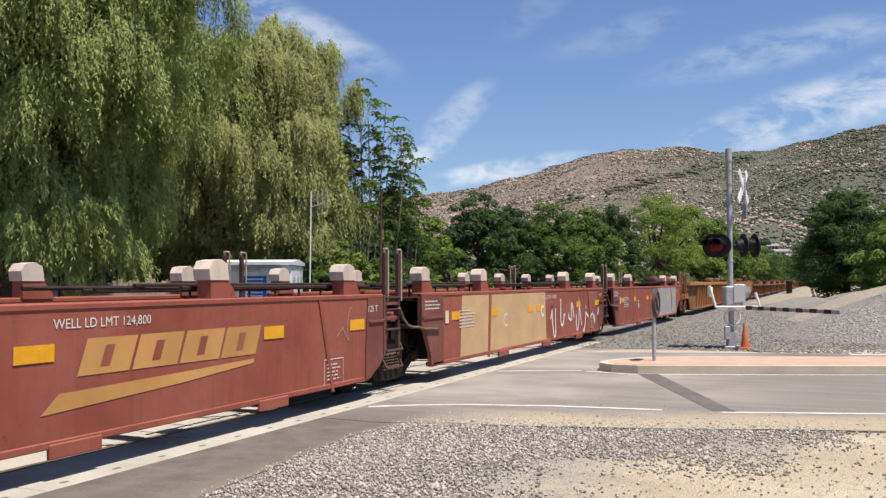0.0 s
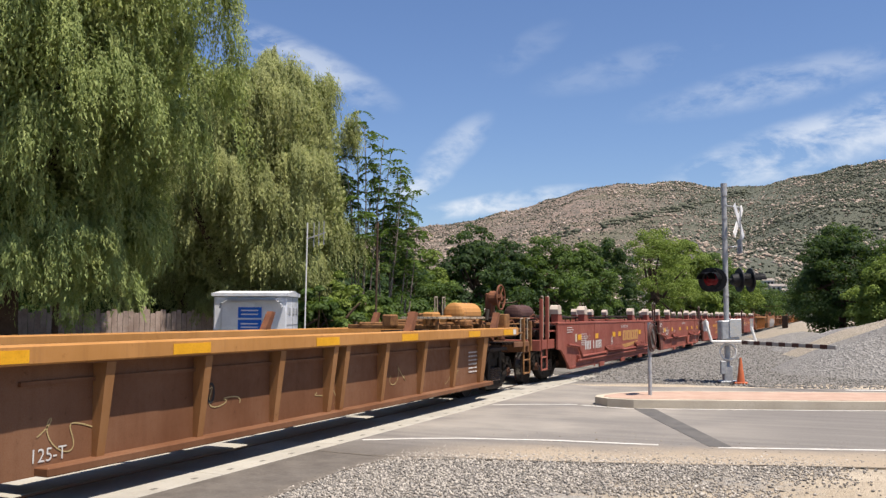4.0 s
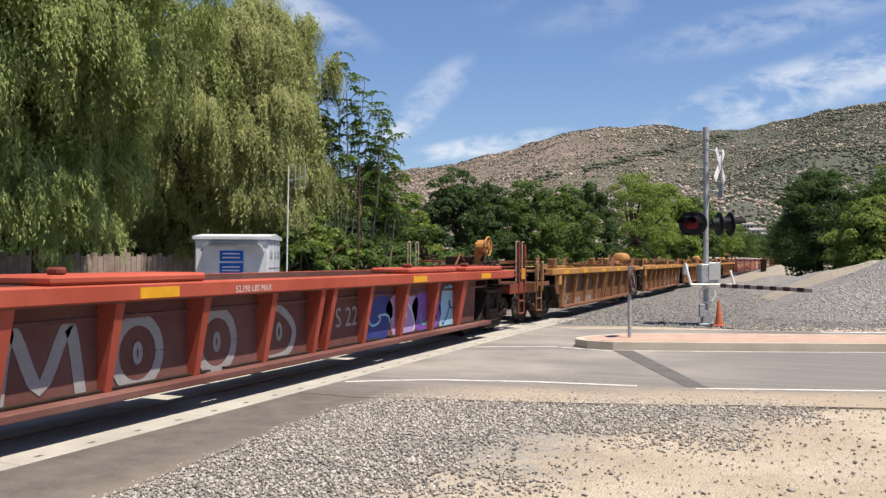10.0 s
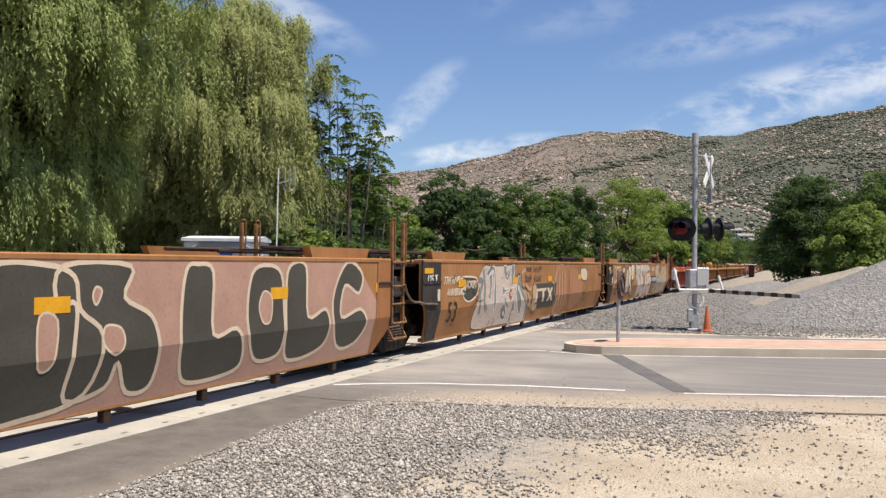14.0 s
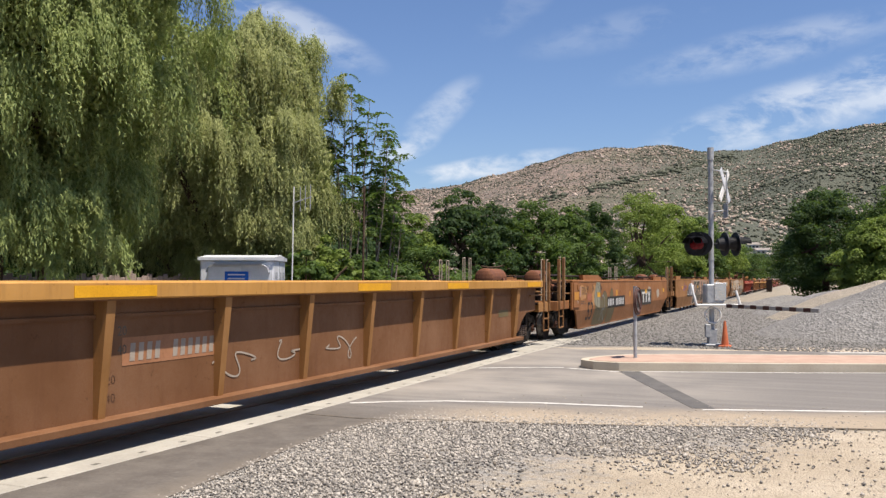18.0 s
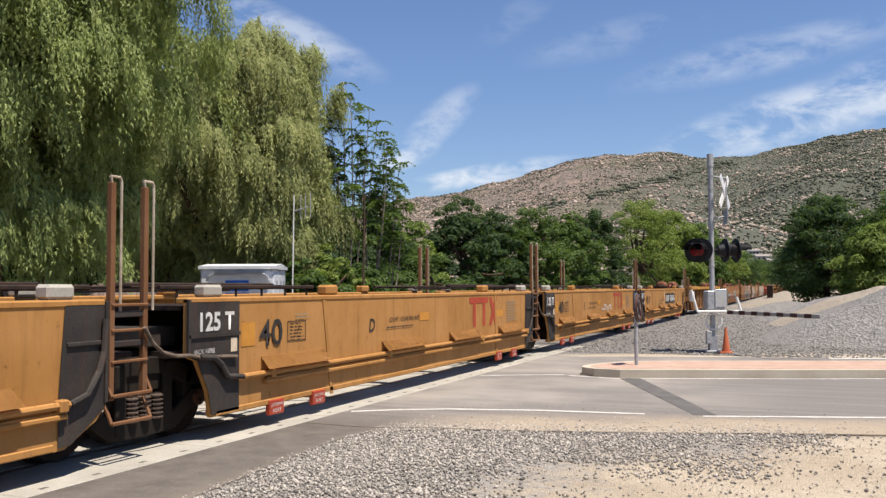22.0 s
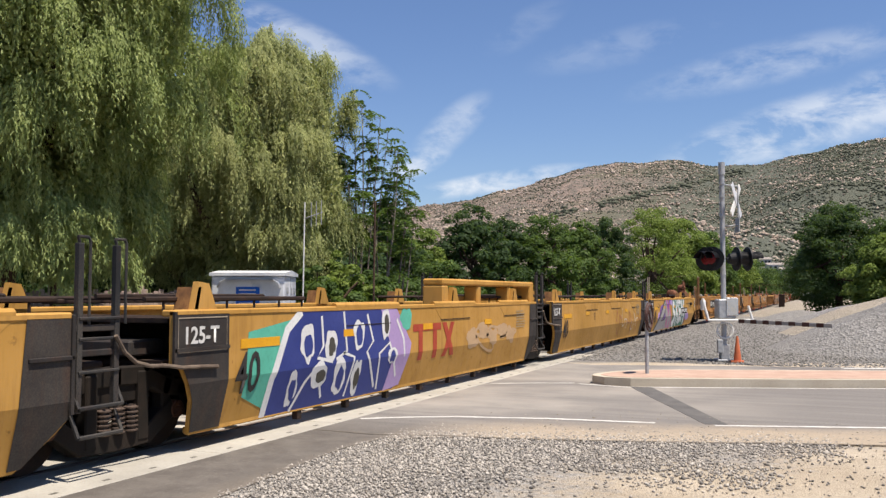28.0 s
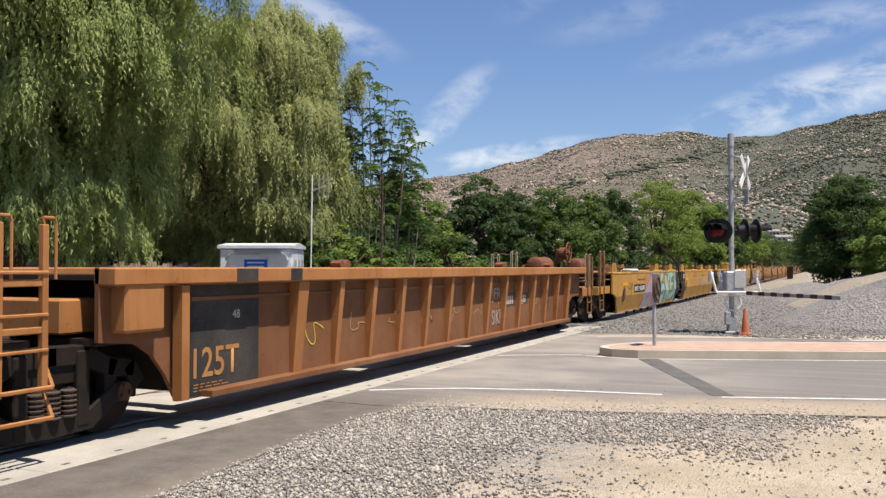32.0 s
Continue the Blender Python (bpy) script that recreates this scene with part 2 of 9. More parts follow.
M = dict(
    maroon=paint("maroon_paint", (0.232, 0.06, 0.041), 0.5, 0.2),
    maroon_grime=paint("grimy_maroon_paint", (0.14, 0.043, 0.032), 0.5, 0.25),
    maroon_dark=paint("dark_maroon_paint", (0.058, 0.023, 0.02), 0.3, 0.2),
    gold=paint("gold_lettering", (0.432, 0.224, 0.071), 0.12, 0.1),
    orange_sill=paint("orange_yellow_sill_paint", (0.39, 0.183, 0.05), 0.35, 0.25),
    # darkened so that the sill's shade lies in the panel colour
    orange_side=paint("shaded_brown_orange_panel_paint", (0.149, 0.062, 0.027), 0.6, 0.25),
    red=paint("red_orange_paint", (0.349, 0.062, 0.033), 0.25, 0.15),
    # grime, and the shade under the sill painted in
    red_side=paint("grimy_shaded_red_panel_paint", (0.133, 0.05, 0.042), 0.5, 0.3),
    tan=paint("brown_yellow_car_paint", (0.29, 0.131, 0.042), 0.5, 0.28),
    yellow=paint("ochre_yellow_car_paint", (0.365, 0.172, 0.043), 0.5, 0.25),
    bright=paint("bright_yellow_car_paint", (0.415, 0.217, 0.042), 0.45, 0.22),
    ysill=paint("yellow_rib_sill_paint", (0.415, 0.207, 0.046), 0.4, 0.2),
    # rusty paint, darkened further for the shade under the sill
    yside=paint("rusty_shaded_yellow_panel_paint", (0.158, 0.069, 0.027), 0.5, 0.2),
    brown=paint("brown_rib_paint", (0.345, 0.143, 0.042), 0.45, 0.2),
    # shaded copy of the rib brown, for the recessed panels
    brown_side=paint("shaded_brown_panel_paint", (0.172, 0.07, 0.026), 0.45, 0.25),
    rusttan=paint("rust_brown_car_paint", (0.275, 0.11, 0.035), 0.55, 0.25),
    rustrail=plain("rusty_yellow_railing", (0.124, 0.058, 0.025), (0.249, 0.124, 0.046), 9, 50, 0.75, 0.0),
    rustred=plain("rusty_red_railing", (0.108, 0.029, 0.018), (0.224, 0.05, 0.029), 9, 50, 0.75, 0.0),
    yrib=paint("rusty_ochre_rib_paint", (0.274, 0.129, 0.037), 0.45, 0.2),
    grab=plain("worn_pale_grab_iron", (0.282, 0.224, 0.158), (0.415, 0.349, 0.266), 8, 40, 0.7, 0.0),
    # lit copy of the orange panel paint, for the ribs
    orib=paint("rusty_lit_orange_rib_paint", (0.266, 0.123, 0.042), 0.5, 0.2),
    plate=paint("grey_black_plate_paint", (0.025, 0.021, 0.019), 0.35, 0.2),
    black=paint("black_car_paint", (0.018, 0.018, 0.019), 0.25, 0.3),
    steel=plain("dark_rusty_steel", (0.018, 0.012, 0.009), (0.04, 0.023, 0.016), 5, 50, 0.75, 0.0),
    truck=plain("grimy_cast_steel", (0.009, 0.007, 0.005), (0.019, 0.013, 0.009), 6, 60, 0.8, 0.0),
    wheel=plain("polished_wheel_steel", (0.116, 0.108, 0.1), (0.249, 0.241, 0.232), 8, 40, 0.35, 0.9, 0.1),
    rusty=plain("rusted_tank_steel", (0.124, 0.05, 0.029), (0.199, 0.083, 0.042), 5, 45, 0.8, 0.1),
    galv=plain("galvanised_metal", (0.3, 0.31, 0.32), (0.42, 0.43, 0.44), 12, 70, 0.62, 0.35, 0.08),
    alu=plain("grey_aluminium", (0.56, 0.57, 0.59), (0.66, 0.67, 0.69), 2.5, 40, 0.45, 0.12, 0.05),
    white=plain("white_paint", (0.614, 0.606, 0.581), (0.681, 0.672, 0.647), 5, 60, 0.6, 0, 0.05),
    stencil=plain("worn_white_stencil", (0.498, 0.481, 0.448), (0.598, 0.581, 0.548), 5, 30, 0.7, 0, 0.05),
    ink=plain("dark_stencil_paint", (0.021, 0.019, 0.018), (0.042, 0.037, 0.033), 5, 30, 0.7, 0, 0.05),
    amber=plain("amber_reflector", (0.58, 0.28, 0.012), (0.66, 0.33, 0.016), 7, 50, 0.4, 0, 0.03),
    redmark=plain("dull_red_marking", (0.299, 0.042, 0.021), (0.373, 0.062, 0.029), 4, 30, 0.6, 0, 0.04),
    blacklight=plain("signal_black", (0.01, 0.01, 0.011), (0.018, 0.018, 0.02), 6, 50, 0.5, 0, 0.04),
    lens=plain("dark_red_lens", (0.108, 0.005, 0.01), (0.141, 0.008, 0.012), 6, 50, 0.12, 0, 0.0),
    cone=plain("orange_cone_plastic", (0.415, 0.108, 0.046), (0.498, 0.141, 0.062), 5, 50, 0.5, 0, 0.03),
    blue=plain("blue_sign_sheet", (0.012, 0.1, 0.457), (0.017, 0.124, 0.515), 5, 50, 0.35, 0, 0.0),
    bark=plain("dark_bark", (0.058, 0.037, 0.025), (0.1, 0.066, 0.046), 4, 22, 0.95, 0, 0.9, 0.03),
    twig=plain("pale_bark", (0.183, 0.149, 0.116), (0.249, 0.216, 0.174), 4, 22, 0.95, 0, 0.6, 0.02),
    fence=plain("weathered_red_brown_boards", (0.24, 0.175, 0.145), (0.38, 0.3, 0.255), 3, 30, 0.9, 0, 0.4),
    concrete=plain("pale_concrete", (0.299, 0.278, 0.237), (0.373, 0.349, 0.299), 1.8, 45, 0.9, 0, 0.3),
    kerb=plain("cream_kerb_concrete", (0.415, 0.357, 0.274), (0.498, 0.44, 0.349), 1.5, 45, 0.9, 0, 0.3),
    brick_red=plain("stamped_red_concrete", (0.349, 0.232, 0.174), (0.432, 0.307, 0.237), 2.5, 40, 0.9, 0, 0.4),
    line=plain("worn_white_road_paint", (0.415, 0.394, 0.357), (0.548, 0.527, 0.49), 4, 25, 0.8, 0, 0.2),
    rail=plain("rail_steel", (0.166, 0.124, 0.1), (0.249, 0.207, 0.174), 6, 40, 0.5, 0.6, 0.1),
    hose=plain("worn_grey_hose", (0.09, 0.065, 0.048), (0.17, 0.13, 0.095), 8, 50, 0.7),
    faded_red=plain("faded_red_paint", (0.26, 0.06, 0.04), (0.36, 0.11, 0.075), 5, 40, 0.65),
    old_amber=plain("faded_amber_sheet", (0.44, 0.19, 0.03), (0.5, 0.23, 0.04), 7, 40, 0.6, 0, 0.03),
    worn=paint("worn_cream_paint", (0.5, 0.42, 0.35), 0.6, 0.2, 0.6, (0.2, 0.09, 0.05)),
    rubber=plain("black_rubber", (0.017, 0.017, 0.017), (0.029, 0.028, 0.027), 6, 60, 0.8),
    stone=plain("grey_crushed_stone", (0.249, 0.241, 0.232), (0.373, 0.361, 0.349), 3, 60, 0.9, 0, 0.3, shift=False),
    mirror=plain("bright_sheet_metal", (0.498, 0.515, 0.548), (0.598, 0.614, 0.647), 3, 50, 0.22, 0.85, 0.05),
    pepper=leafy("pepper_tree_leaves", (0.185, 0.235, 0.08), (0.45, 0.495, 0.175), (0.26, 0.315, 0.105)),
    pepper2=leafy("dry_pepper_tree_leaves", (0.235, 0.26, 0.105), (0.5, 0.515, 0.215), (0.31, 0.325, 0.13)),
    leaf=leafy("green_leaves", (0.046, 0.083, 0.02), (0.129, 0.191, 0.042), (0.046, 0.079, 0.02)),
    leaf_dark=leafy("dark_green_leaves", (0.025, 0.051, 0.018), (0.062, 0.104, 0.033), (0.029, 0.054, 0.017)),
    leaf_light=leafy("light_green_leaves", (0.116, 0.166, 0.033), (0.249, 0.307, 0.066), (0.108, 0.158, 0.033)),
    scrub=leafy("grey_green_scrub", (0.046, 0.062, 0.025), (0.083, 0.1, 0.042), (0.042, 0.062, 0.025)),
)


# ---- mesh helpers ----
def mesh_of(name, bm, mat, smooth=False):
    me = bpy.data.meshes.new(name)
    bmesh.ops.recalc_face_normals(bm, faces=bm.faces)
    bm.to_mesh(me)
    bm.free()
    me.materials.append(mat)
    if smooth:
        me.shade_smooth()
    return me


def part(name, bm, mat, parent, label="", smooth=False):
    me = bm if isinstance(bm, bpy.types.Mesh) else mesh_of(name, bm, mat, smooth)
    ob = new(name, me)
    ob.parent = parent
    if label:
        tagged(ob, label)
    return ob


def thing(name, label, category, m=None, group="", kind=""):
    ob = new(name)
    ob.empty_display_size = 0.2
    if m is not None:
        ob.matrix_world = m
    return tagged(ob, label, category, group, kind)


def structure(name, bm, mat, label, smooth=False):
    return tagged(new(name, bm if isinstance(bm, bpy.types.Mesh) else mesh_of(name, bm, mat, smooth)), label, name.split("_")[0], kind="structure")


def box(bm, x0, x1, y0, y1, z0, z1, bevel=0.0):
    """A box between two corners, its edges bevelled."""
    g = bmesh.ops.create_cube(bm, size=1.0, matrix=Matrix.Translation(((x0 + x1) / 2, (y0 + y1) / 2, (z0 + z1) / 2)) @ Matrix.Diagonal((abs(x1 - x0), abs(y1 - y0), abs(z1 - z0), 1)))
    if bevel:
        es = list({e for v in g["verts"] for e in v.link_edges})
        bmesh.ops.bevel(bm, geom=es, offset=bevel, segments=1, affect="EDGES")
    return bm


def boxes(*specs, bevel=0.0):
    bm = bmesh.new()
    for s in specs:
        box(bm, *s, bevel=bevel)
    return bm


def rod(bm, a, b, r=0.02, n=8, r2=None):
    a, b = Vector(a), Vector(b)
    d = b - a
    m = Matrix.Translation((a + b) / 2) @ d.to_track_quat("Z", "Y").to_matrix().to_4x4()
    bmesh.ops.create_cone(bm, cap_ends=True, segments=n, radius1=r, radius2=r if r2 is None else r2, depth=d.length, matrix=m)
    return bm


def rods(r, *path, n=8, bm=None):
    bm = bm or bmesh.new()
    for a, b in zip(path, path[1:]):
        rod(bm, a, b, r, n)
    return bm


def ring_bm(c, big, small, flat=False, n=24):
    """A ring round c, in the (y, z) plane, or in (x, z) when flat."""
    bm = bmesh.new()
    rows = []
    for t in np.linspace(0, 2 * math.pi, n + 1)[:-1]:
        rows.append([])
        for q in np.linspace(0, 2 * math.pi, 7)[:-1]:
            a, b, d = (big + small * math.sin(q)) * math.cos(t), (big + small * math.sin(q)) * math.sin(t), small * math.cos(q)
            rows[-1].append(bm.verts.new(Vector(c) + (Vector((a, d, b)) if flat else Vector((d, a, b)))))
    for k in range(n):
        for m in range(6):
            bm.faces.new((rows[k][m], rows[k][(m + 1) % 6], rows[(k + 1) % n][(m + 1) % 6], rows[(k + 1) % n][m]))
    return bm


def prism(pts, x0, x1, bm=None):
    """An outline in (y, z), given from x0 to x1."""
    bm = bm or bmesh.new()
    a = [bm.verts.new((x0, y, z)) for y, z in pts]
    b = [bm.verts.new((x1, y, z)) for y, z in pts]
    bm.faces.new(a)
    bm.faces.new(b[::-1])
    for i in range(len(pts)):
        j = (i + 1) % len(pts)
        bm.faces.new((a[i], a[j], b[j], b[i]))
    return bm


def slab(outline, z0, z1, bm=None):
    bm = bm or bmesh.new()
    a = [bm.verts.new((x, y, z0)) for x, y in outline]
    b = [bm.verts.new((x, y, z1)) for x, y in outline]
    bm.faces.new(a[::-1])
    bm.faces.new(b)
    for i in range(len(outline)):
        j = (i + 1) % len(outline)
        bm.faces.new((a[i], a[j], b[j], b[i]))
    return bm


def flat_mesh(name, verts, faces, mat):
    me = bpy.data.meshes.new(name)
    me.from_pydata(verts, [], faces)
    me.materials.append(mat)
    return me


def fast_mesh(name, verts, faces, mat):
    """A mesh from arrays: verts (n, 3), faces (m, k)."""
    me = bpy.data.meshes.new(name)
    verts, faces = np.asarray(verts, np.float32), np.asarray(faces, np.int32)
    k = faces.shape[1]
    me.vertices.add(len(verts))
    me.vertices.foreach_set("co", verts.ravel())
    me.loops.add(faces.size)
    me.loops.foreach_set("vertex_index", faces.ravel())
    me.polygons.add(len(faces))
    me.polygons.foreach_set("loop_start", np.arange(0, faces.size, k, dtype=np.int32))
    me.update(calc_edges=True)
    me.validate()
    me.materials.append(mat)
    return me


rng = np.random.default_rng(7)


# ---- ground ----
def ground_material():
    m, t, p = base_mat("dirt_and_gravel")
    v = coords(t, shift=False)
    sep = t.nodes.new("ShaderNodeSeparateXYZ")
    t.links.new(v, sep.inputs[0])
    x, y = sep.outputs[0], sep.outputs[1]
    big, mid, fine = noise_of(t, v, 0.6, 6), noise_of(t, v, 7.0, 6, 0.65), noise_of(t, v, 55.0, 4, 0.7)
    vor = nd(t, "ShaderNodeTexVoronoi", Scale=38.0)
    t.links.new(v, vor.inputs["Vector"])
    # dirt
    dirt = mixed(t, ranged(t, big, 0.35, 0.65), (0.39, 0.32, 0.232), (0.498, 0.423, 0.324))
    dirt = mixed(t, ranged(t, mid, 0.5, 0.72, 0, 0.55), dirt, (0.274, 0.224, 0.166))
    dirt = mixed(t, ranged(t, fine, 0.55, 0.7, 0, 0.6), dirt, (0.183, 0.145, 0.108))
    # crushed stone
    grav = mixed(t, vor.outputs["Color"], (0.166, 0.158, 0.149), (0.382, 0.365, 0.344))
    sepc = t.nodes.new("ShaderNodeSeparateColor")
    t.links.new(vor.outputs["Color"], sepc.inputs[0])
    grav = mixed(t, sepc.outputs[0], (0.166, 0.154, 0.137), (0.373, 0.349, 0.315))
    grav = mixed(t, ranged(t, big, 0.45, 0.7, 0, 0.5), grav, (0.299, 0.257, 0.207))
    # crushed stone beside the tracks and all over beyond the road
    lean = maths(t, "MULTIPLY", maths(t, "MAXIMUM", maths(t, "SUBTRACT", y, 8.0), 0.0), 0.85)
    near = maths(t, "SUBTRACT", maths(t, "ADD", x, 2.45), lean)
    near = maths(t, "ADD", near, maths(t, "MULTIPLY", maths(t, "SUBTRACT", big, 0.5), 3.5))
    near = maths(t, "ADD", near, maths(t, "MULTIPLY", maths(t, "SUBTRACT", mid, 0.5), 3.4))
    near_m = maths(t, "MULTIPLY", ranged(t, near, 0.7, -0.5), ranged(t, y, 13.5, 12.5))
    far_e = maths(t, "ADD", maths(t, "SUBTRACT", y, maths(t, "MULTIPLY", x, 0.36)), maths(t, "MULTIPLY", maths(t, "SUBTRACT", big, 0.5), 3.0))
    far_m = maths(t, "MULTIPLY", ranged(t, far_e, 23.6, 24.6), ranged(t, y, 190.0, 120.0))
    far_m = maths(t, "MULTIPLY", far_m, ranged(t, x, 40.0, 28.0))
    grav_far = mixed(t, sepc.outputs[0], (0.108, 0.1, 0.09), (0.266, 0.249, 0.226))
    col = mixed(t, far_m, mixed(t, near_m, dirt, grav), grav_far)
    t.links.new(col, p.inputs["Base Color"])
    p.inputs["Roughness"].default_value = 0.95
    hgt = maths(t, "ADD", maths(t, "MULTIPLY", vor.outputs["Distance"], -0.8), maths(t, "ADD", mid, fine))
    bumped(t, p, hgt, 0.8, 0.03)
    return m


def gravel_material(name, c1, c2, c3):
    m, t, p = base_mat(name)
    v = coords(t, shift=False)
    vor = nd(t, "ShaderNodeTexVoronoi", Scale=16.0)
    t.links.new(v, vor.inputs["Vector"])
    sepc = t.nodes.new("ShaderNodeSeparateColor")
    t.links.new(vor.outputs["Color"], sepc.inputs[0])
    big = noise_of(t, v, 0.8, 5)
    col = mixed(t, sepc.outputs[0], c1, c2)
    col = mixed(t, ranged(t, big, 0.42, 0.7, 0, 0.7), col, c3)
    t.links.new(col, p.inputs["Base Color"])
    p.inputs["Roughness"].default_value = 0.95
    bumped(t, p, vor.outputs["Distance"], 0.9, 0.05)
    return m


def asphalt_material():
    m, t, p = base_mat("worn_asphalt")
    v = coords(t, shift=False)
    sep = t.nodes.new("ShaderNodeSeparateXYZ")
    t.links.new(v, sep.inputs[0])
    x, y = sep.outputs[0], sep.outputs[1]
    big, fine = noise_of(t, v, 0.5, 6), noise_of(t, v, 80.0, 4, 0.7)
    # worn streaks along the road
    mp = t.nodes.new("ShaderNodeMapping")
    mp.inputs["Rotation"].default_value = (0, 0, radians(-20))
    mp.inputs["Scale"].default_value = (0.12, 2.4, 1)
    t.links.new(v, mp.inputs["Vector"])
    streak = noise_of(t, mp.outputs[0], 1.6, 6, 0.6)
    mid_n = noise_of(t, v, 3.0, 6, 0.6)
    col = mixed(t, ranged(t, streak, 0.35, 0.68), (0.137, 0.124, 0.115), (0.203, 0.187, 0.166))
    col = mixed(t, ranged(t, mid_n, 0.35, 0.7, 0, 0.45), col, (0.166, 0.154, 0.141))
    # the strip beside the tracks is darker and newer
    lane = maths(t, "MULTIPLY", ranged(t, y, 11.2, 9.6), ranged(t, x, -4.1, -4.7))
    col = mixed(t, lane, col, mixed(t, ranged(t, mid_n, 0.35, 0.65), (0.09, 0.078, 0.067), (0.133, 0.117, 0.1)))
    col = mixed(t, ranged(t, fine, 0.5, 0.75, 0, 0.5), col, (0.083, 0.079, 0.075))
    speck = noise_of(t, v, 26.0, 5, 0.75)
    col = mixed(t, ranged(t, speck, 0.56, 0.7, 0, 0.5), col, (0.224, 0.207, 0.187))
    col = mixed(t, ranged(t, speck, 0.44, 0.34, 0, 0.5), col, (0.058, 0.055, 0.051))
    # pale dust carried in from the verge and lying on the crossing
    edge = maths(t, "SUBTRACT", y, maths(t, "MULTIPLY", x, 0.3))
    edge = maths(t, "ADD", edge, maths(t, "MULTIPLY", maths(t, "SUBTRACT", big, 0.5), 1.8))
    edge = maths(t, "ADD", edge, maths(t, "MULTIPLY", maths(t, "SUBTRACT", mid_n, 0.5), 1.0))
    col = mixed(t, maths(t, "MULTIPLY", ranged(t, edge, 12.75, 11.7, 0, 0.95), ranged(t, x, -5.0, -3.4)), col, mixed(t, ranged(t, fine, 0.4, 0.65), (0.365, 0.295, 0.212), (0.224, 0.183, 0.137)))
    mid = maths(t, "MULTIPLY", ranged(t, big, 0.4, 0.65, 0.1, 0.8), ranged(t, x, 0.0, -2.5))
    mid = maths(t, "MULTIPLY", mid, ranged(t, edge, 12.5, 14.5))
    col = mixed(t, mid, col, (0.299, 0.27, 0.232))
    t.links.new(col, p.inputs["Base Color"])
    p.inputs["Roughness"].default_value = 0.9
    bumped(t, p, fine, 0.35, 0.008)
    return m


M["ground"], M["asphalt"] = ground_material(), asphalt_material()
M["gravel"] = gravel_material("grey_gravel_heap", (0.116, 0.111, 0.105), (0.274, 0.261, 0.245), (0.199, 0.187, 0.17))
M["sand"] = gravel_material("sandy_heap", (0.224, 0.195, 0.154), (0.332, 0.29, 0.232), (0.282, 0.241, 0.183))

radii = np.concatenate([[0.0], np.geomspace(1.2, 4200, 90)])
az = np.radians(np.arange(0, 360, 2.5))
gv = [(0.0, 0.0, -0.014)]
for r in radii[1:]:
    for a in az:
        px, py = r * math.cos(a), r * math.sin(a)
        lift = 0.008 * noise.noise((px * 0.8, py * 0.8, 0.0)) if 1.5 < r < 30 else 0.0
        gv.append((px, py, -0.014 + lift))
n_az = len(az)
gf3 = [(0, 1 + i, 1 + (i + 1) % n_az) for i in range(n_az)]
gf = [(1 + k * n_az + i, 1 + (k + 1) * n_az + i, 1 + (k + 1) * n_az + (i + 1) % n_az, 1 + k * n_az + (i + 1) % n_az) for k in range(len(radii) - 2) for i in range(n_az)]
structure("ground", flat_mesh("ground", gv, gf3 + gf, M["ground"]), None, "pale dirt ground with patches of crushed grey stone")

ROAD = [(-4.3, -6), (-4.55, 5.2), (-4.85, 8.6), (-4.75, 9.45), (-4.1, 9.85), (-2.65, 10.25), (0.8, 11.3), (60, 32.0), (60, 44.0), (0.6, 22.95), (-1.66, 22.35), (-5.0, 21.3), (-5.845, 21.6), (-5.845, -6)]
structure("road", slab(ROAD, -0.06, 0.0), M["asphalt"], "worn grey asphalt road running up to the level crossing")
structure("road_beyond", slab([(-9.75, 8.0), (-9.75, 20.5), (-45, 8.0), (-45, -4.0)], -0.06, 0.0), M["asphalt"], "worn grey asphalt beyond the tracks")


def strip(name, pts, width, z, mat, label):
    """A flat band along a line, such as road paint."""
    bm = bmesh.new()
    prev = None
    for i, (x, y) in enumerate(pts):
        a = Vector(pts[max(0, i - 1)])
        b = Vector(pts[min(len(pts) - 1, i + 1)])
        d = (b - a).normalized()
        nrm = Vector((-d.y, d.x)) * width / 2
        row = (bm.verts.new((x + nrm.x, y + nrm.y, z)), bm.verts.new((x - nrm.x, y - nrm.y, z)))
        if prev:
            bm.faces.new((prev[0], prev[1], row[1], row[0]))
        prev = row
    return structure(name, bm, mat, label)


strip("road_line", [(-5.75, 10.8), (-5.2, 11.2), (-4.6, 11.5), (-3.4, 11.82), (-2.0, 11.98)], 0.11, 0.004, M["line"], "worn white edge line")
strip("road_line_edge", [(-1.25, 12.05), (0.9, 12.75), (14, 17.4)], 0.11, 0.004, M["line"], "worn white edge line")
strip("road_line_kerb", [(-4.2, 16.65), (-3.3, 16.38), (-0.2, 17.45), (1.3, 18.05), (14, 22.7)], 0.09, 0.004, M["line"], "thin white line along the kerb")
strip("road_line_far", [(0.5, 22.6), (6, 24.6)], 0.25, 0.004, M["line"], "broad white line at the far edge")
strip("road_line_stop", [(-5.75, 16.0), (-5.2, 16.35), (-4.3, 16.75)], 0.1, 0.004, M["line"], "faded white line")
M["crack"] = plain("dirt_filled_crack", (0.1, 0.083, 0.066), (0.166, 0.141, 0.108), 6, 60, 0.9, 0, 0.2, shift=False)
M["tar"] = plain("dark_asphalt_patch", (0.083, 0.078, 0.073), (0.124, 0.116, 0.108), 3, 60, 0.85, 0, 0.3, shift=False)
structure("road_patch", slab([(-3.18, 16.45), (-2.82, 16.56), (-1.1, 12.2), (-1.38, 12.12)], -0.01, 0.004), M["tar"], "dark filled trench across the asphalt")
